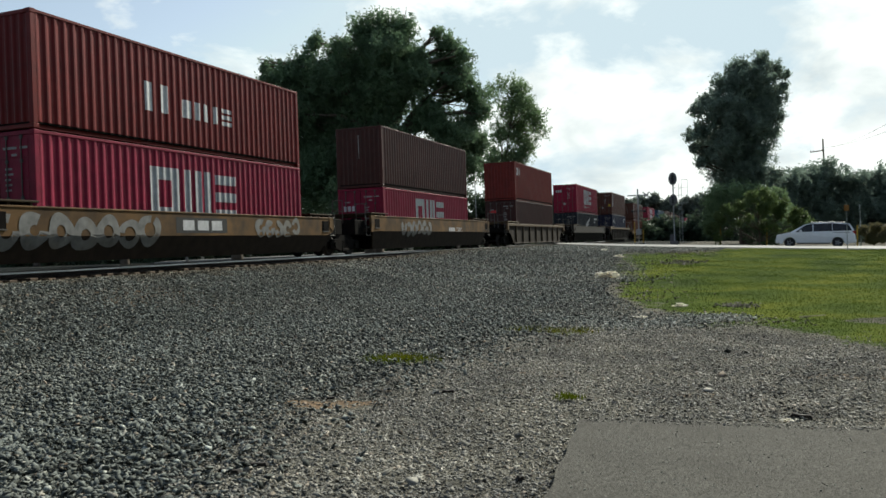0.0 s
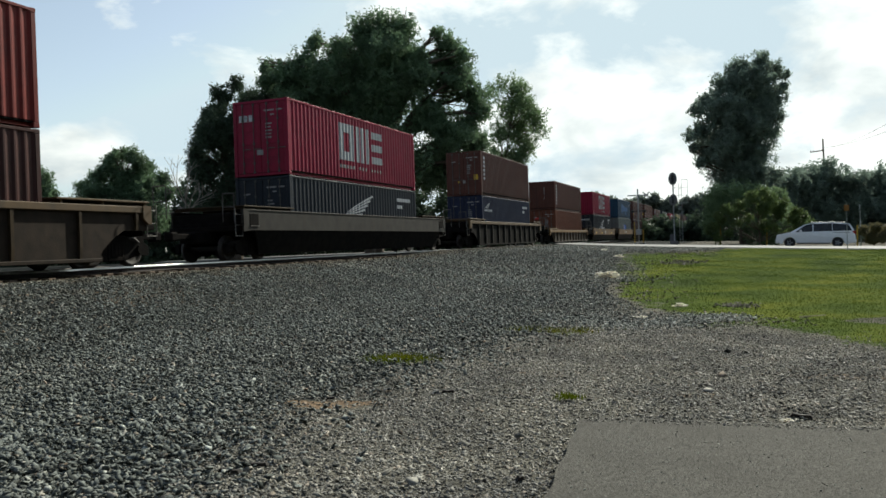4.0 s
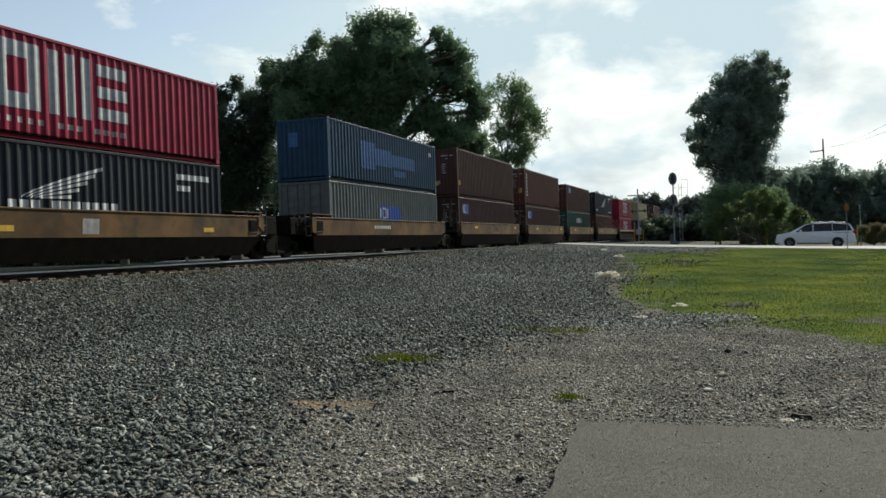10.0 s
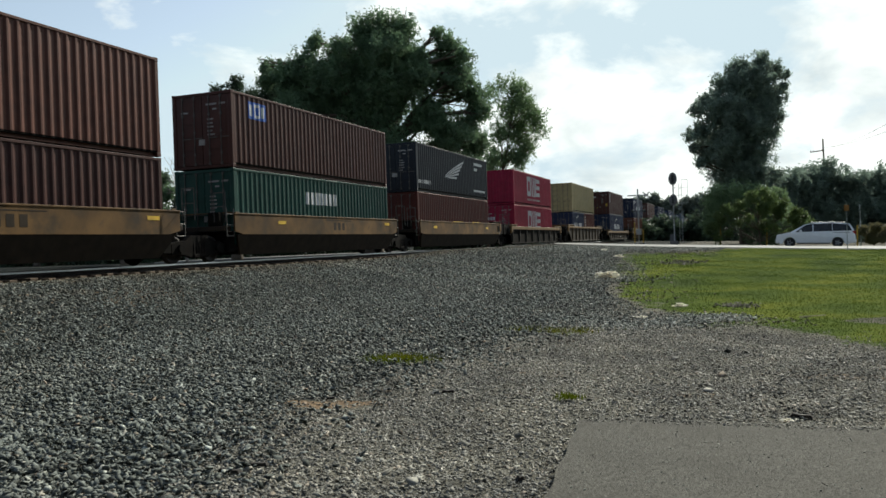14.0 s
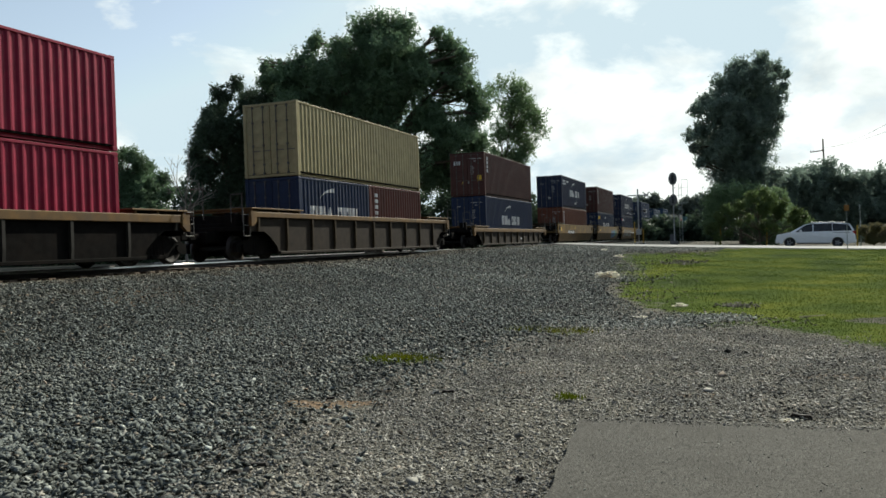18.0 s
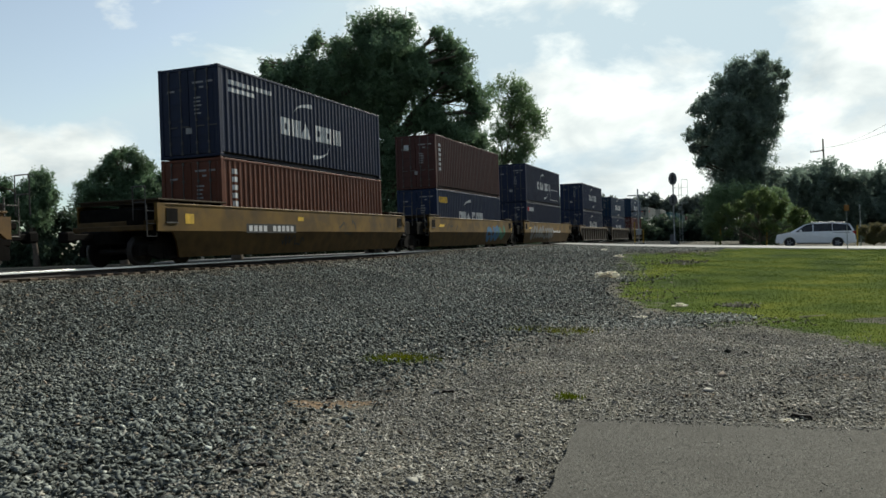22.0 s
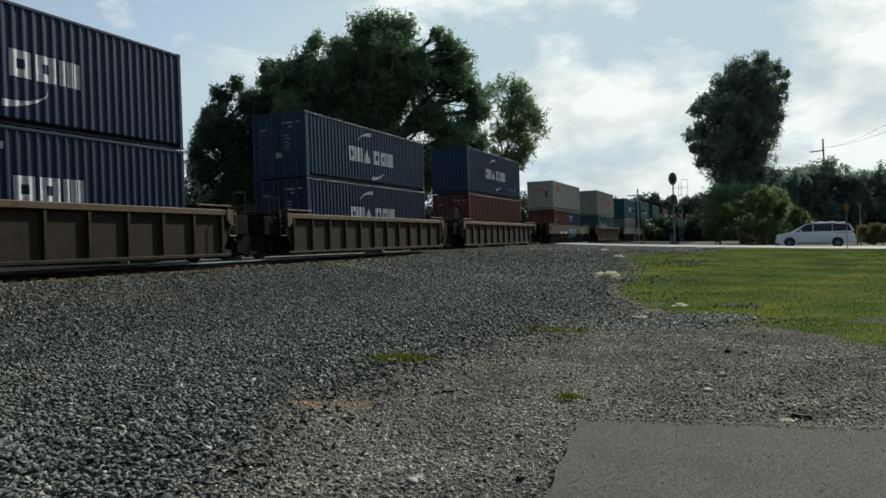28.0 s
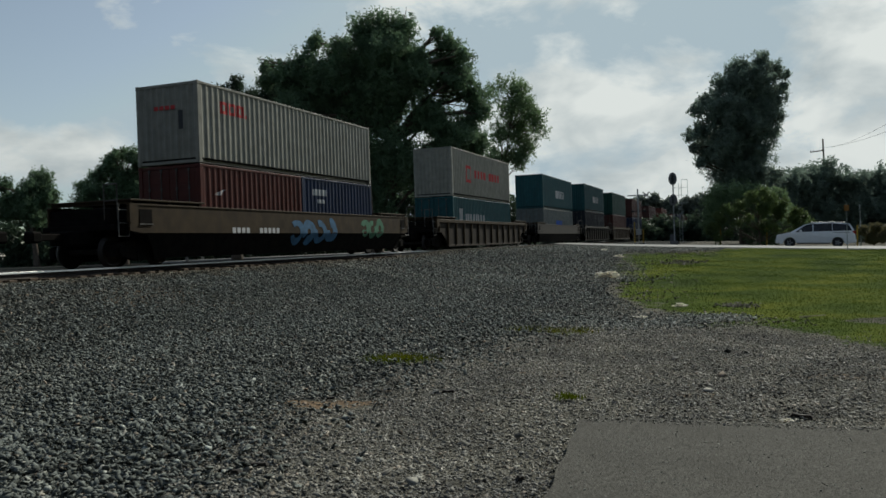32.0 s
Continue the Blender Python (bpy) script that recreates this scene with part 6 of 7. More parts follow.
    # 14: brown over deep blue
    w, (lo, up) = car(14, "rib_rust", "cgmblue", "brown", H9, H9, (True, True))
    column(up, 0.7, H9, 4, size=0.2)
    two_words(lo, 3.72, 1.02, 0.64, False)
    end_notes(up, 34, H9, True)
    end_notes(lo, 35, H9)
    on_end(up, [(-0.95 + 0.17 * j, -0.84 + 0.17 * j, 2.1, 2.35) for j in range(3)], LETTER)
    on_sill(w, [(7.5, 0.5, 0.3, 0.12, 0)], LETTER, "small white bar")
    # 15: navy over orange
    w, (lo, up) = car(15, "gold", "orange", "navy", H9, TALL, (True, True))
    two_words(up, 3.75, 1.15)
    column(lo, 0.75, H9, 6)
    on_side(up, [(0.6 + 0.26 * j, 0.8 + 0.26 * j, 2.45, 2.6) for j in range(10)] + [(0.6, 2.1, 2.2, 2.34)], LETTER)
    end_notes(up, 36, H9)
    end_notes(lo, 37, H9)
    on_sill(w, [(0.9, 0.92, 3.15, 0.32, 0)], BLACKMARK, "dark number panel")
    on_sill(w, [(1.05 + 0.29 * j, 0.98, 0.2, 0.2, 0) for j in range(10) if j != 4], LETTER, "white number bars")
    scrawl(w, 7.4, 0.85, 9, 0.62, BLACKMARK, 51)
    scrawl(w, 3.2, 0.5, 14, 0.36, BLACKMARK, 52)
    on_sill(w, [(-2.2, 1.2, 0.4, 0.3, 0), (4.2, 1.38, 0.4, 0.14, 0)], YELLOW, "yellow reflective patch")
    # 16: brown over deep blue
    w, (lo, up) = car(16, "gold", "cgmblue", "brown", H9, TALL, (True, True))
    column(up, 0.75, H9, 6)
    two_words(lo, 3.66, 1.14, 0.58, False)
    on_side(lo, [(0.4 + 0.28 * j, 0.63 + 0.28 * j, 2.14, 2.47) for j in range(5)], YELLOW, label="row of yellow bars")
    end_notes(up, 38, H9)
    end_notes(lo, 39, H9)
    on_end(up, [(-0.7, -0.4, 2.2, 2.5)], LETTER)
    scrawl(w, 0.75, 0.75, 12, 0.7, BLACKMARK, 53)
    graffiti(w, 8.6, 0.5, 3, 1.0, SPRAY_B, 54, "blue sprayed graffiti")
    graffiti(w, 10.9, 0.5, 2, 1.0, SPRAY_G, 55, "green sprayed graffiti")
    number_text(w, "53", -1.72, 0.5, 0.5, GRIME)
    on_sill(w, [(w["y1"] - 0.30, 1.42, 0.22, 0.20, 0), (w["y1"] - 0.30, 1.10, 0.22, 0.20, 0), (-0.55, 1.28, 0.75, 0.14, 0.2)], YELLOW, "yellow reflective patch")
    # 17: navy over navy
    w, (lo, up) = car(17, "gold", "navy", "navy", H9, TALL, (True, True))
    two_words(up, 3.8, 1.16)
    on_side(up, ring(8.45, 0.42, 2.9, 0.95, 0.05), LETTER, label="white framed bars")
    on_side(lo, [(0.4, 0.8, 2.2, 2.5)], REDMARK)
    on_side(lo, [(0.87 + 0.28 * j, 1.1 + 0.28 * j, 2.2, 2.5) for j in range(5)], LETTER, label="row of white blocks")
    end_notes(up, 40, H9)
    end_notes(lo, 41, H9)
    graffiti(w, 0.5, 0.55, 9, 0.95, SPRAY, 56, "large white sprayed graffiti")
    on_sill(w, [(7.95 + 0.28 * j, 1.0, 0.19, 0.18, 0) for j in range(10) if j != 4], LETTER, "white number bars")
    number_text(w, "53", -1.72, 0.5, 0.5, GRIME)
    on_sill(w, [(-0.55, 1.28, 0.75, 0.14, 0.2), (-1.93, 1.30, 0.2, 0.34, 0)], YELLOW, "yellow reflective patch")
    # 18..20: blue boxes on ribbed wagons
    for i, (low, high, hl, hu) in zip((18, 19, 20), (("cgmblue", "cgmblue", H9, H9), ("cgmblue", "midblue", S8, S8), ("redbrown", "midblue", H9, H9))):
        w, (lo, up) = car(i, "rib_brown", low, high, hl, hu, (True, i < 20))
        two_words(up, 3.66, 1.15 if hu > 2.7 else 0.96)
        if i < 20:
            two_words(lo, 3.66, 1.1 if hl > 2.7 else 0.92, 0.64, False)
            end_notes(up, 50 + i, hu)
        else:
            on_side(up, [(1.9, 3.05, 1.05, 1.65)], BLACKMARK, label="dark patch")
            on_side(up, [(8.9 + 0.36 * j, 9.16 + 0.36 * j, 0.55, 0.72) for j in range(6)], LIGHTBLUE)
        end_notes(lo, 60 + i, hl)
    # 21: white over two short boxes
    w, (lo, lo2, up) = car(21, "rustsmooth", ["redbrown", "cgmblue"], "white", S8, S8, (True, False))
    on_side(up, ring(1.19, 1.7, 0.38, 0.4, 0.1) + ring(1.64, 1.7, 0.38, 0.4, 0.1) + ring(2.09, 1.7, 0.38, 0.4, 0.1) + [(2.54, 2.68, 1.7, 1.82)], REDMARK, label="row of red shapes")
    on_end(up, [(-0.5 + 0.22 * j, -0.34 + 0.22 * j, 1.75, 1.88) for j in range(4)], REDMARK)
    on_end(up, [(0.45, 0.62, 1.1, 1.7)], DARKMETAL, "patch")
    wing(lo, 0.7, 1.6, 0.3)
    on_side(lo2, [(0.8, 1.9, 1.9, 2.15), (1.2, 1.8, 1.6, 1.75)], SILVER)
    graffiti(w, 5.2, 0.5, 4, 0.95, SPRAY_B, 57, "blue sprayed graffiti")
    graffiti(w, 10.9, 0.8, 3, 0.8, SPRAY_G, 58, "pale green sprayed graffiti")
    on_sill(w, [(1.2 + 0.26 * j, 0.92, 0.18, 0.18, 0) for j in range(11) if j not in (4, 5)], LETTER, "white number bars")
    # 22: white over teal
    w, (lo, up) = car(22, "rib_rust", "teal", "white", S8, H9)
    on_side(up, ring(2.56, 0.95, 1.0, 1.05, 0.18) + [(4.2 + 0.62 * j, 4.66 + 0.62 * j, 1.3, 1.8) for j in range(9) if j != 4], REDMARK, label="row of red blocks")
    on_side(lo, [(1.2, 1.8, 1.1, 1.9)] + [(2.2 + 0.5 * j, 2.5 + 0.5 * j, 1.1, 1.6) for j in range(8)], SILVER)
    # 23 on: the rest of the train
    rest = [("ironsmooth", "grey", "teal", S8, H9), ("rib_iron", "slate", "teal", H9, H9), ("rib_rust", "brown", "green", H9, H9), ("rib_iron", "navy", "brown", H9, H9), ("rustsmooth", "darkbrown", "darkbrown", H9, S8),
            ("rib_rust", "brown", "redbrown", H9, H9), ("tan", "slate", "brown", S8, S8), ("tan", "darkbrown", "navy", S8, H9), ("tan", "brown", "olive", H9, H9), ("rib_iron", "navy", "brown", H9, S8),
            ("rib_rust", "darkbrown", "brown", H9, H9), ("rib_rust", "brown", "darkbrown", H9, H9)]
    for k, (wl, low, high, hl, hu) in enumerate(rest):
        w, (lo, up) = car(23 + k, wl, low, high, hl, hu)
        if k == 0:
            on_side(up, [(5.0 + 0.6 * j, 5.45 + 0.6 * j, 1.0, 1.7) for j in range(6)], SILVER)
            on_side(lo, [(5.0 + 0.6 * j, 5.45 + 0.6 * j, 1.0, 1.6) for j in range(4)], BLUEMARK)
        if k == 1:
            on_side(up, [(5.0 + 0.6 * j, 5.45 + 0.6 * j, 1.0, 1.7) for j in range(6)], SILVER)


build_train()


# ---- things by the road and crossing ----
def at_bearing(x, y, d):
    a, u = bearing(x, y, d)
    return RIGHT * a + AWAY * d + Vector((0, 0, u))


def minivan():
    """Nose towards -x in its own space; then turned to face the crossing."""
    p = at_bearing(1440, 438, 55.6)
    t = thing("minivan", "silver-white minivan waiting on the road before the crossing", "car", pose(p.x, p.y, -0.79, 0, 1.6, -4.5))
    W = 0.99
    low = [(-2.38, 0.42), (-2.42, 0.62), (-2.37, 0.80), (-2.26, 0.92), (-1.45, 1.08), (2.40, 1.16), (2.54, 1.02), (2.58, 0.62), (2.50, 0.36)]
    arch = []
    for c in (1.50, -1.55):
        arch += [(c + 0.40 * math.cos(a), 0.34 + 0.40 * math.sin(a)) for a in np.linspace(0, math.pi, 9)]
    outline = low + [(2.0, 0.24)] + arch[:9] + arch[9:] + [(-2.05, 0.24)]
    body = Shape()
    n = len(outline)
    rows = []
    for s, f in ((-1, 0.93), (-1, 1.0), (1, 1.0), (1, 0.93)):
        rows.append([(x * (0.985 if f < 1 else 1), s * W * (f if z > 0.9 else 1.0) * (1.0 if f == 1 or z > 0.9 else 0.97), z) for x, z in outline])
    v = [(x, y * 0.97, z) for x, y, z in rows[0]] + [(x, -W, z) if z < 0.95 else (x, -W * 0.96, z) for x, y, z in rows[1]] + [(x, W, z) if z < 0.95 else (x, W * 0.96, z) for x, y, z in rows[2]]
    v = v[n:]
    body.add(v, [tuple(range(n)), tuple(range(n, 2 * n))[::-1]] + [(i, i + n, (i + 1) % n + n, (i + 1) % n) for i in range(n)])
    part("body", body, VANPAINT, t)
    # upper body: lofted stations from the windscreen's foot to the tailgate
    st = [(-1.50, 1.07, 1.08, 0.95, 0.93), (-0.55, 1.07, 1.62, 0.95, 0.72), (0.10, 1.10, 1.72, 0.95, 0.72), (1.50, 1.13, 1.71, 0.95, 0.72), (2.22, 1.15, 1.64, 0.94, 0.70), (2.50, 1.15, 1.18, 0.92, 0.88)]
    g = Shape()
    v = []
    for x, z0, z1, w0, w1 in st:
        v += [(x, -w0, z0), (x, -w1, z1), (x, w1, z1), (x, w0, z0)]
    f = []
    for k in range(len(st) - 1):
        f += [(4 * k + j, 4 * k + j + 1, 4 * k + j + 5, 4 * k + j + 4) for j in range(3)]
    g.add(v, f + [(0, 3, 2, 1), (20, 21, 22, 23)])
    part("cabin", g, VANPAINT, t)

    def side_at(x, q, out=0.008):
        for a, b in zip(st, st[1:]):
            if a[0] <= x <= b[0]:
                k = (x - a[0]) / (b[0] - a[0])
                z0, z1, w0, w1 = (a[i] + (b[i] - a[i]) * k for i in (1, 2, 3, 4))
                return (x, w0 + (w1 - w0) * q + out, z0 + (z1 - z0) * q)
    for sgn in (-1, 1):
        for pts in (((-1.18, 0.06), (-0.50, 0.92), (-0.08, 0.93), (-0.08, 0.03)), ((-0.03, 0.03), (-0.03, 0.93), (1.14, 0.93), (1.14, 0.03)), ((1.17, 0.03), (1.17, 0.93), (2.16, 0.90), (2.36, 0.08))):
            w = [side_at(*p, 0.03 if pts[0][0] > 1 else 0.01) for p in pts]
            part("side_window", Shape().add([(x, sgn * y, z) for x, y, z in w], [(0, 1, 2, 3)]), GLASS, t, "dark tinted side window")
        part("headlight", Shape().box(-2.39, -2.05, sgn * 0.80 - 0.16, sgn * 0.80 + 0.165, 0.74, 0.90, 0.03), LAMPGLASS, t)
        part("tail_light", Shape().box(2.36, 2.60, sgn * 0.84 - 0.12, sgn * 0.84 + 0.13, 0.92, 1.16, 0.03), TAILRED, t)
        part("mirror", Shape().box(-0.92, -0.74, sgn * 1.08 - 0.10, sgn * 1.08 + 0.10, 1.08, 1.24, 0.04), VANPAINT, t)
        part("roof_rail", Shape().tube((-0.2, sgn * 0.66, 1.765), (2.0, sgn * 0.66, 1.745), 0.02), STEEL, t)
        for x in (0.0, 1.05):
            part("door_handle", Shape().box(x - 0.09, x + 0.09, sgn * 0.985 - 0.015, sgn * 0.985 + 0.02, 0.93, 0.97, 0.01), VANPAINT, t)
        part("sliding_rail", Shape().box(1.15, 2.25, sgn * 0.968 - 0.006, sgn * 0.968 + 0.006, 1.02, 1.045), DARKMETAL, t)
        part("lower_trim", Shape().box(-1.05, 1.0, sgn * 0.985 - 0.012, sgn * 0.985 + 0.012, 0.26, 0.34, 0.008), DARKMETAL, t)
    part("windscreen", Shape().add([(-1.47, -0.90, 1.11), (-1.47, 0.90, 1.11), (-0.58, 0.72, 1.62), (-0.58, -0.72, 1.62)], [(0, 1, 2, 3)]), GLASS, t)
    part("rear_window", Shape().add([(2.245, -0.66, 1.62), (2.245, 0.66, 1.62), (2.475, 0.80, 1.24), (2.475, -0.80, 1.24)], [(0, 1, 2, 3)]), GLASS, t)
    part("front_bumper", Shape().box(-2.46, -2.28, -0.90, 0.90, 0.30, 0.56, 0.06), VANPAINT, t)
    part("rear_bumper", Shape().box(2.42, 2.64, -0.92, 0.92, 0.34, 0.62, 0.06), VANPAINT, t)
    for x in (1.50, -1.55):
        for sgn in (-1, 1):
            w = part("wheel", Shape().lathe((0, 0, 0), (0, 1, 0), [(-0.11, 0.20), (-0.11, 0.31), (-0.08, 0.34), (0.08, 0.34), (0.11, 0.31), (0.11, 0.20)], 24), RUBBER, t, "black tyre", Matrix.Translation((x, sgn * 0.87, 0.34)), True)
            rim = Shape().lathe((0, 0, 0), (0, 1, 0), [(-0.06, 0.215), (0.06, 0.215)], 20).lathe((0, sgn * 0.055, 0), (0, sgn, 0), [(0.0, 0.205), (0.012, 0.18)], 20)
            for k in range(5):
                a = 2 * math.pi * k / 5
                rim.tube((0.05 * math.cos(a), sgn * 0.09, 0.05 * math.sin(a)), (0.21 * math.cos(a), sgn * 0.10, 0.21 * math.sin(a)), 0.03, 0.025, 6)
            part("rim", rim, ALLOY, w)
    return t


minivan()


HEADGREY = paint("weathered_grey_target", (0.12, 0.122, 0.13), 0.7, 0.0, 9, 0.2)


def oblong(z, a, b):
    return Shape().prism([(a * math.cos(t), z + b * math.sin(t)) for t in np.linspace(0, 2 * math.pi, 28, endpoint=False)], -0.14, -0.10, "y")


def railway_signal():
    p = at_bearing(1194, 432, 82)
    t = thing("railway_signal", "tall railway signal mast with two round dark heads", "signal", pose(p.x, p.y, -0.45, 0, 0, -4))
    part("mast", Shape().tube((0, 0, -0.2), (0, 0, 7.0), 0.075, 0.07, 10), STEEL, t)
    part("foundation", Shape().box(-0.4, 0.4, -0.4, 0.4, -0.3, 0.25, 0.05), ROADTOP, t)
    for z in (6.75, 4.55):
        h = part("signal_head", oblong(z, 0.42, 0.66 if z > 5 else 0.6), HEADGREY, t, "round black signal target")
        for dz in (0.26, 0, -0.26):
            part("hood", Shape().lathe((0, -0.16, z + dz), (0, -1, 0), [(0.0, 0.12), (0.22, 0.12)], 12), DARKMETAL, h)
    s = Shape()
    for x in (0.55, 0.85):
        s.tube((x, 0, 0.1), (x, 0, 6.2), 0.022, n=6)
    for k in range(19):
        s.tube((0.55, 0, 0.4 + 0.31 * k), (0.85, 0, 0.4 + 0.31 * k), 0.014, n=5)
    part("ladder", s, STEEL, t)
    s = Shape()
    for x in (0.85, 1.45):
        for z0, z1 in ((4.2, 6.6),):
            s.tube((x, 0, z0), (x, 0, z1), 0.02, n=6)
    for z in (4.2, 5.0, 5.8, 6.6):
        s.tube((0.0 if z in (5.0, 5.8) else 0.85, 0, z), (1.45, 0, z), 0.02, n=6)
    part("cage", s, STEEL, t, "galvanised working cage")
    part("relay_box", Shape().box(-0.5, 0.05, 0.3, 0.8, 0.0, 1.0, 0.03), HEADGREY, t)


railway_signal()


def crossing_signal():
    p = at_bearing(1131, 430, 86)
    t = thing("crossing_signal", "level-crossing signal with crossbuck and twin lamps", "signal", pose(p.x, p.y, -0.4, 0, 0, 8))
    part("mast", Shape().tube((0, 0, -0.2), (0, 0, 6.0), 0.08, n=10), STEEL, t)
    for a in (45, -45):
        part("crossbuck_arm", Shape().box(-0.5, 0.5, -0.015, 0.015, -0.06, 0.06, 0.004), FADED, t, "white crossbuck board", pose(0.9, -0.1, 5.3, 0, a, 0))
    part("crossarm", Shape().box(-1.1, 1.1, -0.05, 0.05, 5.25, 5.38, 0.01), STEEL, t)
    part("lamp_bar", Shape().box(-0.7, 0.9, -0.04, 0.04, 3.55, 3.65, 0.01), DARKMETAL, t)
    for x in (-0.55, 0.75):
        lamp = part("lamp_target", Shape().lathe((x, -0.1, 3.6), (1, 0, 0), [(-0.02, 0.29), (0.02, 0.29)], 20), DARKMETAL, t, "round black lamp target")
        part("hood", Shape().lathe((x - 0.02, -0.1, 3.6), (-1, 0, 0), [(0, 0.13), (0.18, 0.13)], 12), DARKMETAL, lamp)
    part("gate_gear", Shape().box(-0.28, 0.28, -0.25, 0.25, 1.0, 1.6, 0.04), STEEL, t, "pale gate mechanism box")
    part("base_post", Shape().box(-0.5, -0.38, -0.1, 0.1, -0.1, 2.4, 0.01).box(0.42, 0.52, -0.1, 0.1, -0.1, 1.6, 0.01), POSTYELLOW, t)
    part("foundation", Shape().box(-0.6, 0.6, -0.5, 0.5, -0.3, 0.15, 0.04), ROADTOP, t)


crossing_signal()


def marker_post(x, y, d, tall):
    p = at_bearing(x, y, d)
    t = thing("marker_post", "faded yellow marker post beside the road", "post", pose(p.x, p.y, p.z, 0, 1.5, 20), group="marker posts")
    part("post", Shape().tube((0, 0, -0.4), (0, 0, tall - 0.1), 0.065, n=10), POSTYELLOW, t)
    part("cap", Shape().lathe((0, 0, tall - 0.1), (0, 0, 1), [(0, 0.075), (0.06, 0.07), (0.10, 0.03)], 10), POSTYELLOW, t)


for x, y, d, tall in ((1275, 433, 74, 1.75), (1357, 433, 74, 1.75), (1517, 433, 68, 1.7)):
    marker_post(x, y, d, tall)


def road_sign():
    p = at_bearing(1500, 448, 44)
    t = thing("road_sign", "small orange sign on a thin dark post in grass", "sign", pose(p.x, p.y, p.z, 0, 0, 8))
    part("post", Shape().box(-0.02, 0.02, -0.015, 0.015, -0.4, 2.85, 0.004), STEEL, t)
    part("plate", Shape().box(-0.13, 0.13, -0.035, -0.018, 2.36, 2.70, 0.006), SIGNORANGE, t, "faded orange plate")
    part("foot_stub", Shape().tube((-0.05, 0, -0.2), (0.12, 0, 0.12), 0.04), DARKMETAL, t)


road_sign()


def pole(x, y_top, d, r, label, arm=0.0, z0=-0.7, name="utility_pole", lean=0.0):
    top = at_bearing(x, y_top, d)
    t = thing(name, label, "pole", pose(top.x, top.y, z0))
    h = top.z - z0
    part("shaft", Shape().tube((0, 0, -0.5), (lean, 0, h), r * 1.25, r * 0.8, 9), BARK if r > 0.08 else STEEL, t)
    if arm:
        a = Shape().box(-arm, arm, -0.06, 0.06, h - 1.9, h - 1.75, 0.02)
        part("crossarm", a, BARK, t, m=pose(0, 0, 0, 0, -6, 25))
        for k in (-0.9, -0.45, 0.45, 0.9):
            part("insulator", Shape().lathe((k * arm, 0, h - 1.75), (0, 0, 1), [(0, 0.05), (0.08, 0.07), (0.16, 0.03)], 8), STEEL, t, m=pose(0, 0, 0, 0, -6, 25))


pole(657, 268, 54, 0.11, "weathered leaning wooden pole behind the track", lean=-0.25)
pole(836, 150, 95, 0.05, "thin grey metal antenna mast behind the trees", name="antenna_mast", lean=-0.3)
pole(1459, 246, 120, 0.14, "wooden utility pole with a tilted crossarm", arm=1.0, lean=-0.3)
pole(1521, 362, 72, 0.05, "thin grey metal post beside the road", name="metal_post")


# ---- litter and small things on the ground ----
def lump(name, label, category, x, y, size, material, seed, flat=0.5, n=3):
    rng = np.random.RandomState(seed)
    z = float(ground_z(np.array(x), np.array(y)))
    t = thing(name, label, category, pose(x, y, z + (0.06 if n > 1 else 0.0)))
    for k in range(n):
        bm = bmesh.new()
        bmesh.ops.create_icosphere(bm, subdivisions=3, radius=0.5)
        sx, sy, sz = size * rng.uniform(0.6, 1.0), size * rng.uniform(0.4, 0.7), size * flat * rng.uniform(0.6, 1.0)
        for v in bm.verts:
            w = 1 + 0.9 * noise.noise(v.co * 3.7 + Vector((seed, k * 7, 0))) + 0.7 * noise.noise(v.co * 9.0 + Vector((k, seed, 3)))
            v.co = Vector((v.co.x * sx * w + (k - (n - 1) / 2) * size * 0.42, v.co.y * sy * w + 0.1 * size * rng.randn() * 0.2, max(-0.02, (v.co.z * w + 0.28) * sz)))
        me = bpy.data.meshes.new("lump")
        bm.to_mesh(me)
        bm.free()
        part("crumpled_piece" if n > 1 else "piece", me, material, t)
    return t


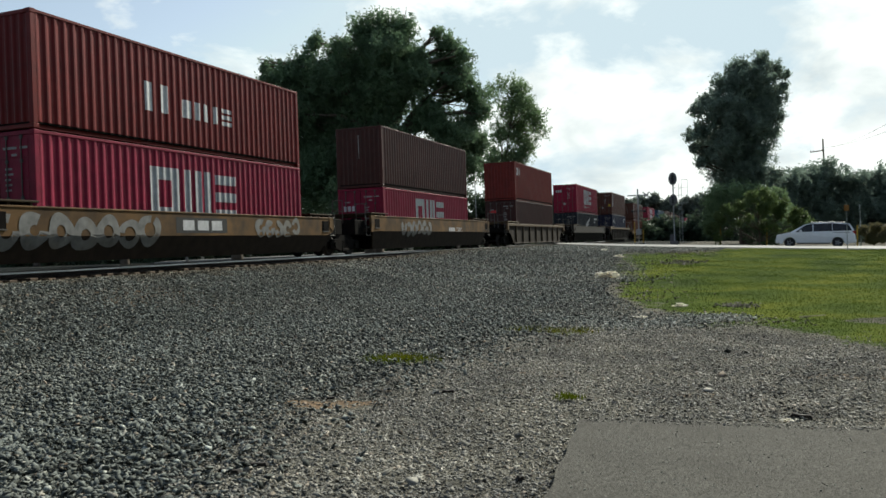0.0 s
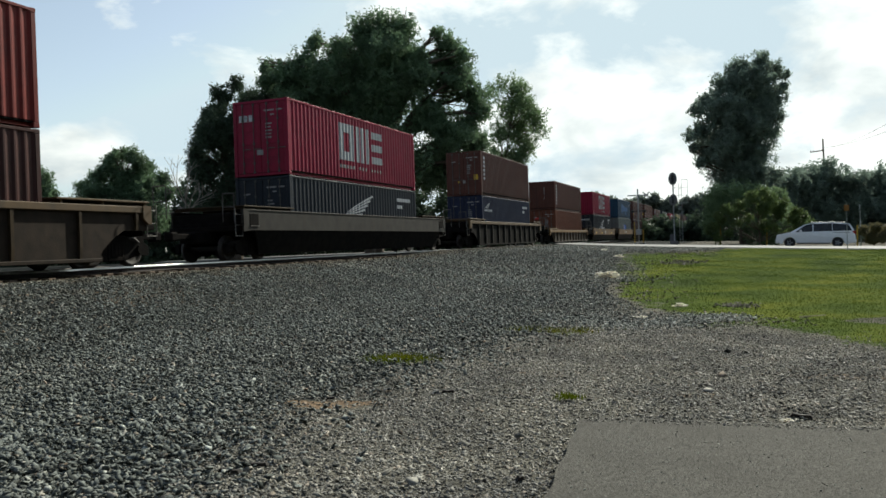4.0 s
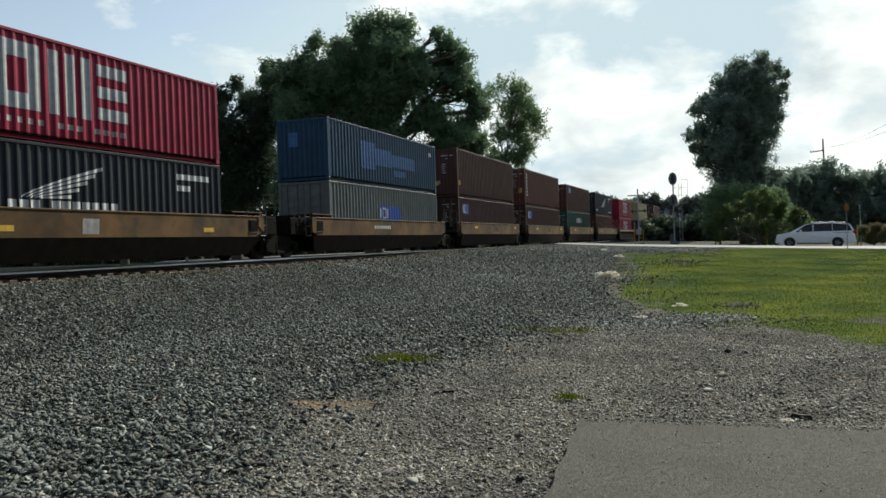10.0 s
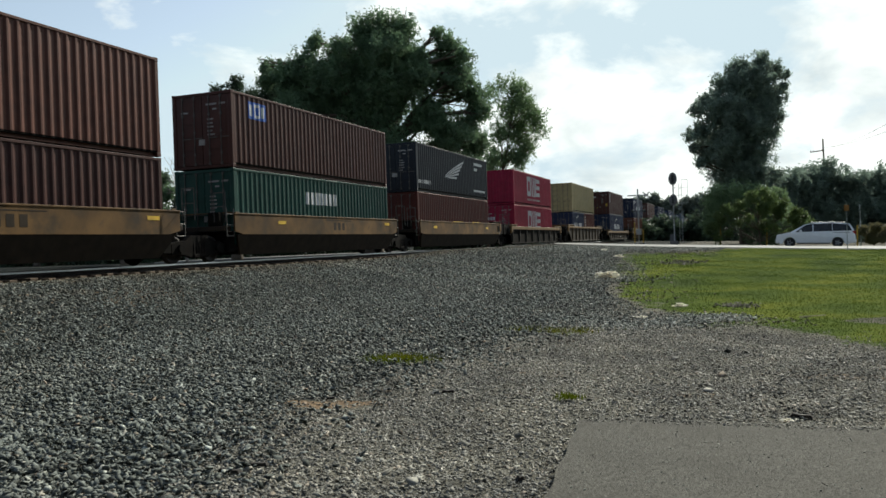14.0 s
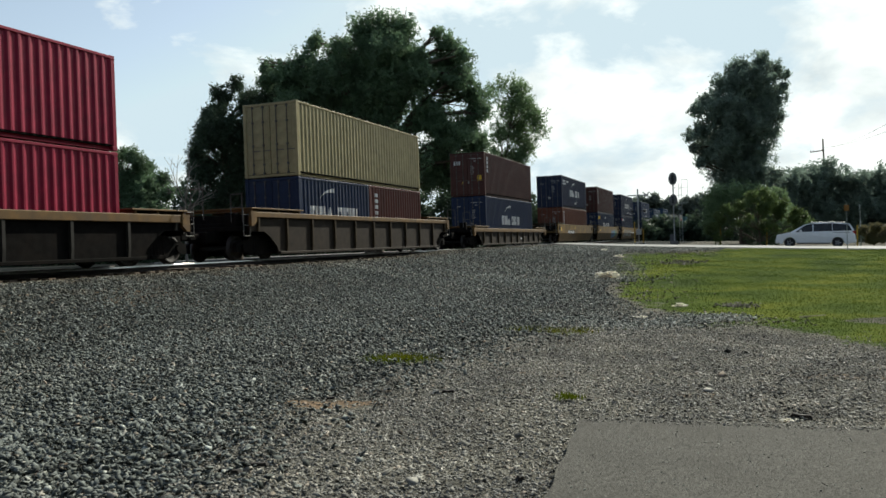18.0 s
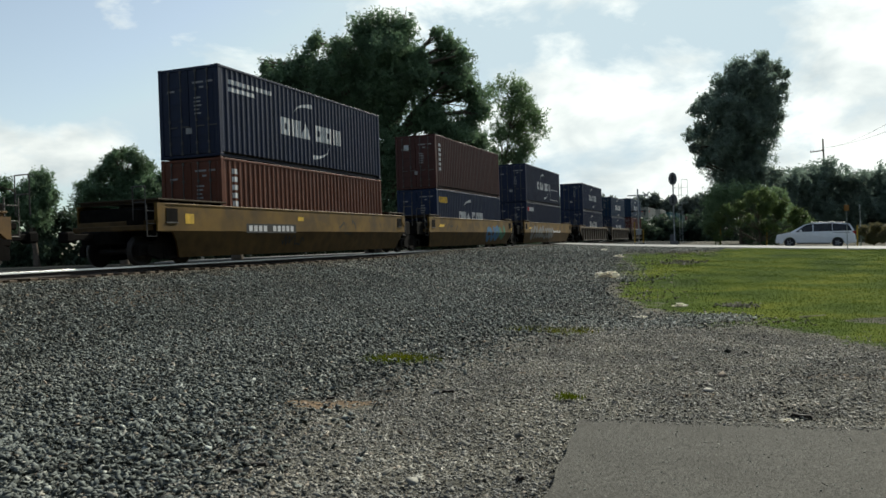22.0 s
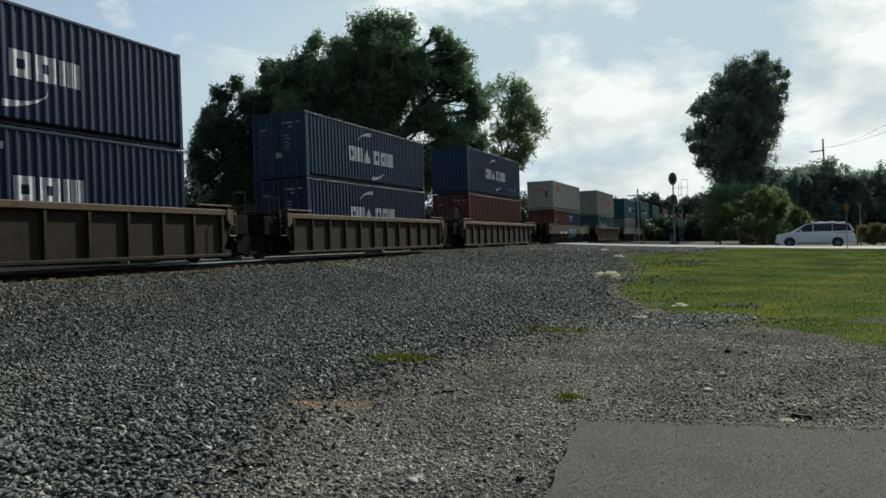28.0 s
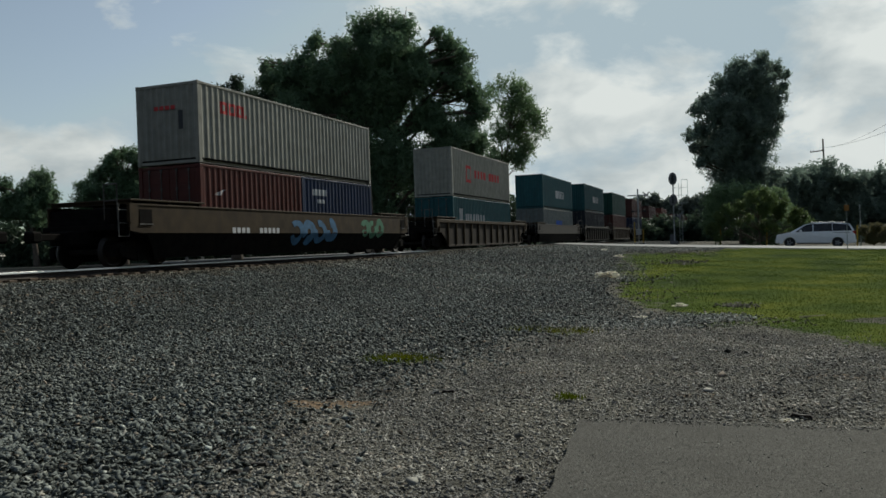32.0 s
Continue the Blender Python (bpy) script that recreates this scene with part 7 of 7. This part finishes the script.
lump("rubbish_bag", "torn dirty white rubbish bag lying on gravel", "litter", -4.3, 26.4, 0.36, CLOTH, 3, 0.75, 4)
for k, (x, y, s) in enumerate(((-5.9, 40.5, 0.5), (-4.6, 7.75, 0.07), (-1.85, 15.2, 0.28), (-1.30, 17.6, 0.3), (-1.16, 5.38, 0.03), (0.88, 6.95, 0.09), (0.30, 7.1, 0.12), (-7.5, 46, 0.45))):
    lump("paper_scrap", "small white scrap of litter on the ground", "litter", x, y, s, CLOTH, 20 + k, 0.3, 1)
CHIP = paint("charred_wood", (0.025, 0.021, 0.018), 0.9, 0, 20, 0.4)
for k, (x, y, a, ln) in enumerate(((-3.36, 4.80, 10, 0.26), (-3.42, 4.62, -4, 0.20), (-2.95, 7.75, 15, 0.22), (0.42, 7.25, -18, 0.28), (-3.75, 4.95, 60, 0.10), (-4.05, 7.2, 30, 0.14), (-3.9, 6.85, -20, 0.12), (-1.42, 5.0, 40, 0.09))):
    z = float(ground_z(np.array(x), np.array(y)))
    s, ln = Shape(), (0.95 if k < 2 else 0.65) * ln
    s.prism([(-ln / 2, 0.0), (-ln / 2 + 0.02, 0.03), (-0.01, 0.022), (ln / 2 - 0.015, 0.027), (ln / 2, 0.004)], -0.02, 0.02, "y")
    w = solid("wood_fragment", s, CHIP, "dark splintered wood fragment lying on gravel", "debris", group="wood fragments")
    w.matrix_basis = pose(x, y, z + 0.010, 0, 0, a)
STICK = paint("bleached_stick", (0.42, 0.37, 0.28), 0.85, 0, 20, 0.3)
stick = solid("stick", Shape().tube((-0.24, 0, 0.03), (0.22, 0.05, 0.05), 0.012, 0.008, 7), STICK, "bleached dry stick lying in the grass", "debris")
stick.matrix_basis = pose(1.15, 15.6, float(ground_z(np.array(1.15), np.array(15.6))) - 0.01, 0, 0, 12)


def overhead_wire(points, sag):
    t = thing("overhead_wire", "thin dark overhead wires strung from a pole", "wire", group="overhead wires")
    for p, q in points:
        p, q = Vector(p), Vector(q)
        s, last = Shape(), p
        for i in range(1, 13):
            u = i / 12
            c = p.lerp(q, u) - Vector((0, 0, sag * 4 * u * (1 - u)))
            s.tube(last, c, 0.018, n=5)
            last = c
        part("wire", s, DARKMETAL, t)


top = at_bearing(1459, 262, 120)
far, low = at_bearing(1720, 110, 70), at_bearing(1730, 150, 70)
overhead_wire([(top + RIGHT * 0.8, far), (top - RIGHT * 0.8, low)], 1.2)


# ---- what moves ----
def motions():
    for i, w, boxes in CARS:
        walk(w, [(t, Matrix.Translation((TRACK_X, START[i] - g, 0))) for t, g in GONE])
        for b, y, z in boxes:
            walk(b, [(t, Matrix.Translation((TRACK_X, START[i] + y - g, z))) for t, g in GONE])


motions()
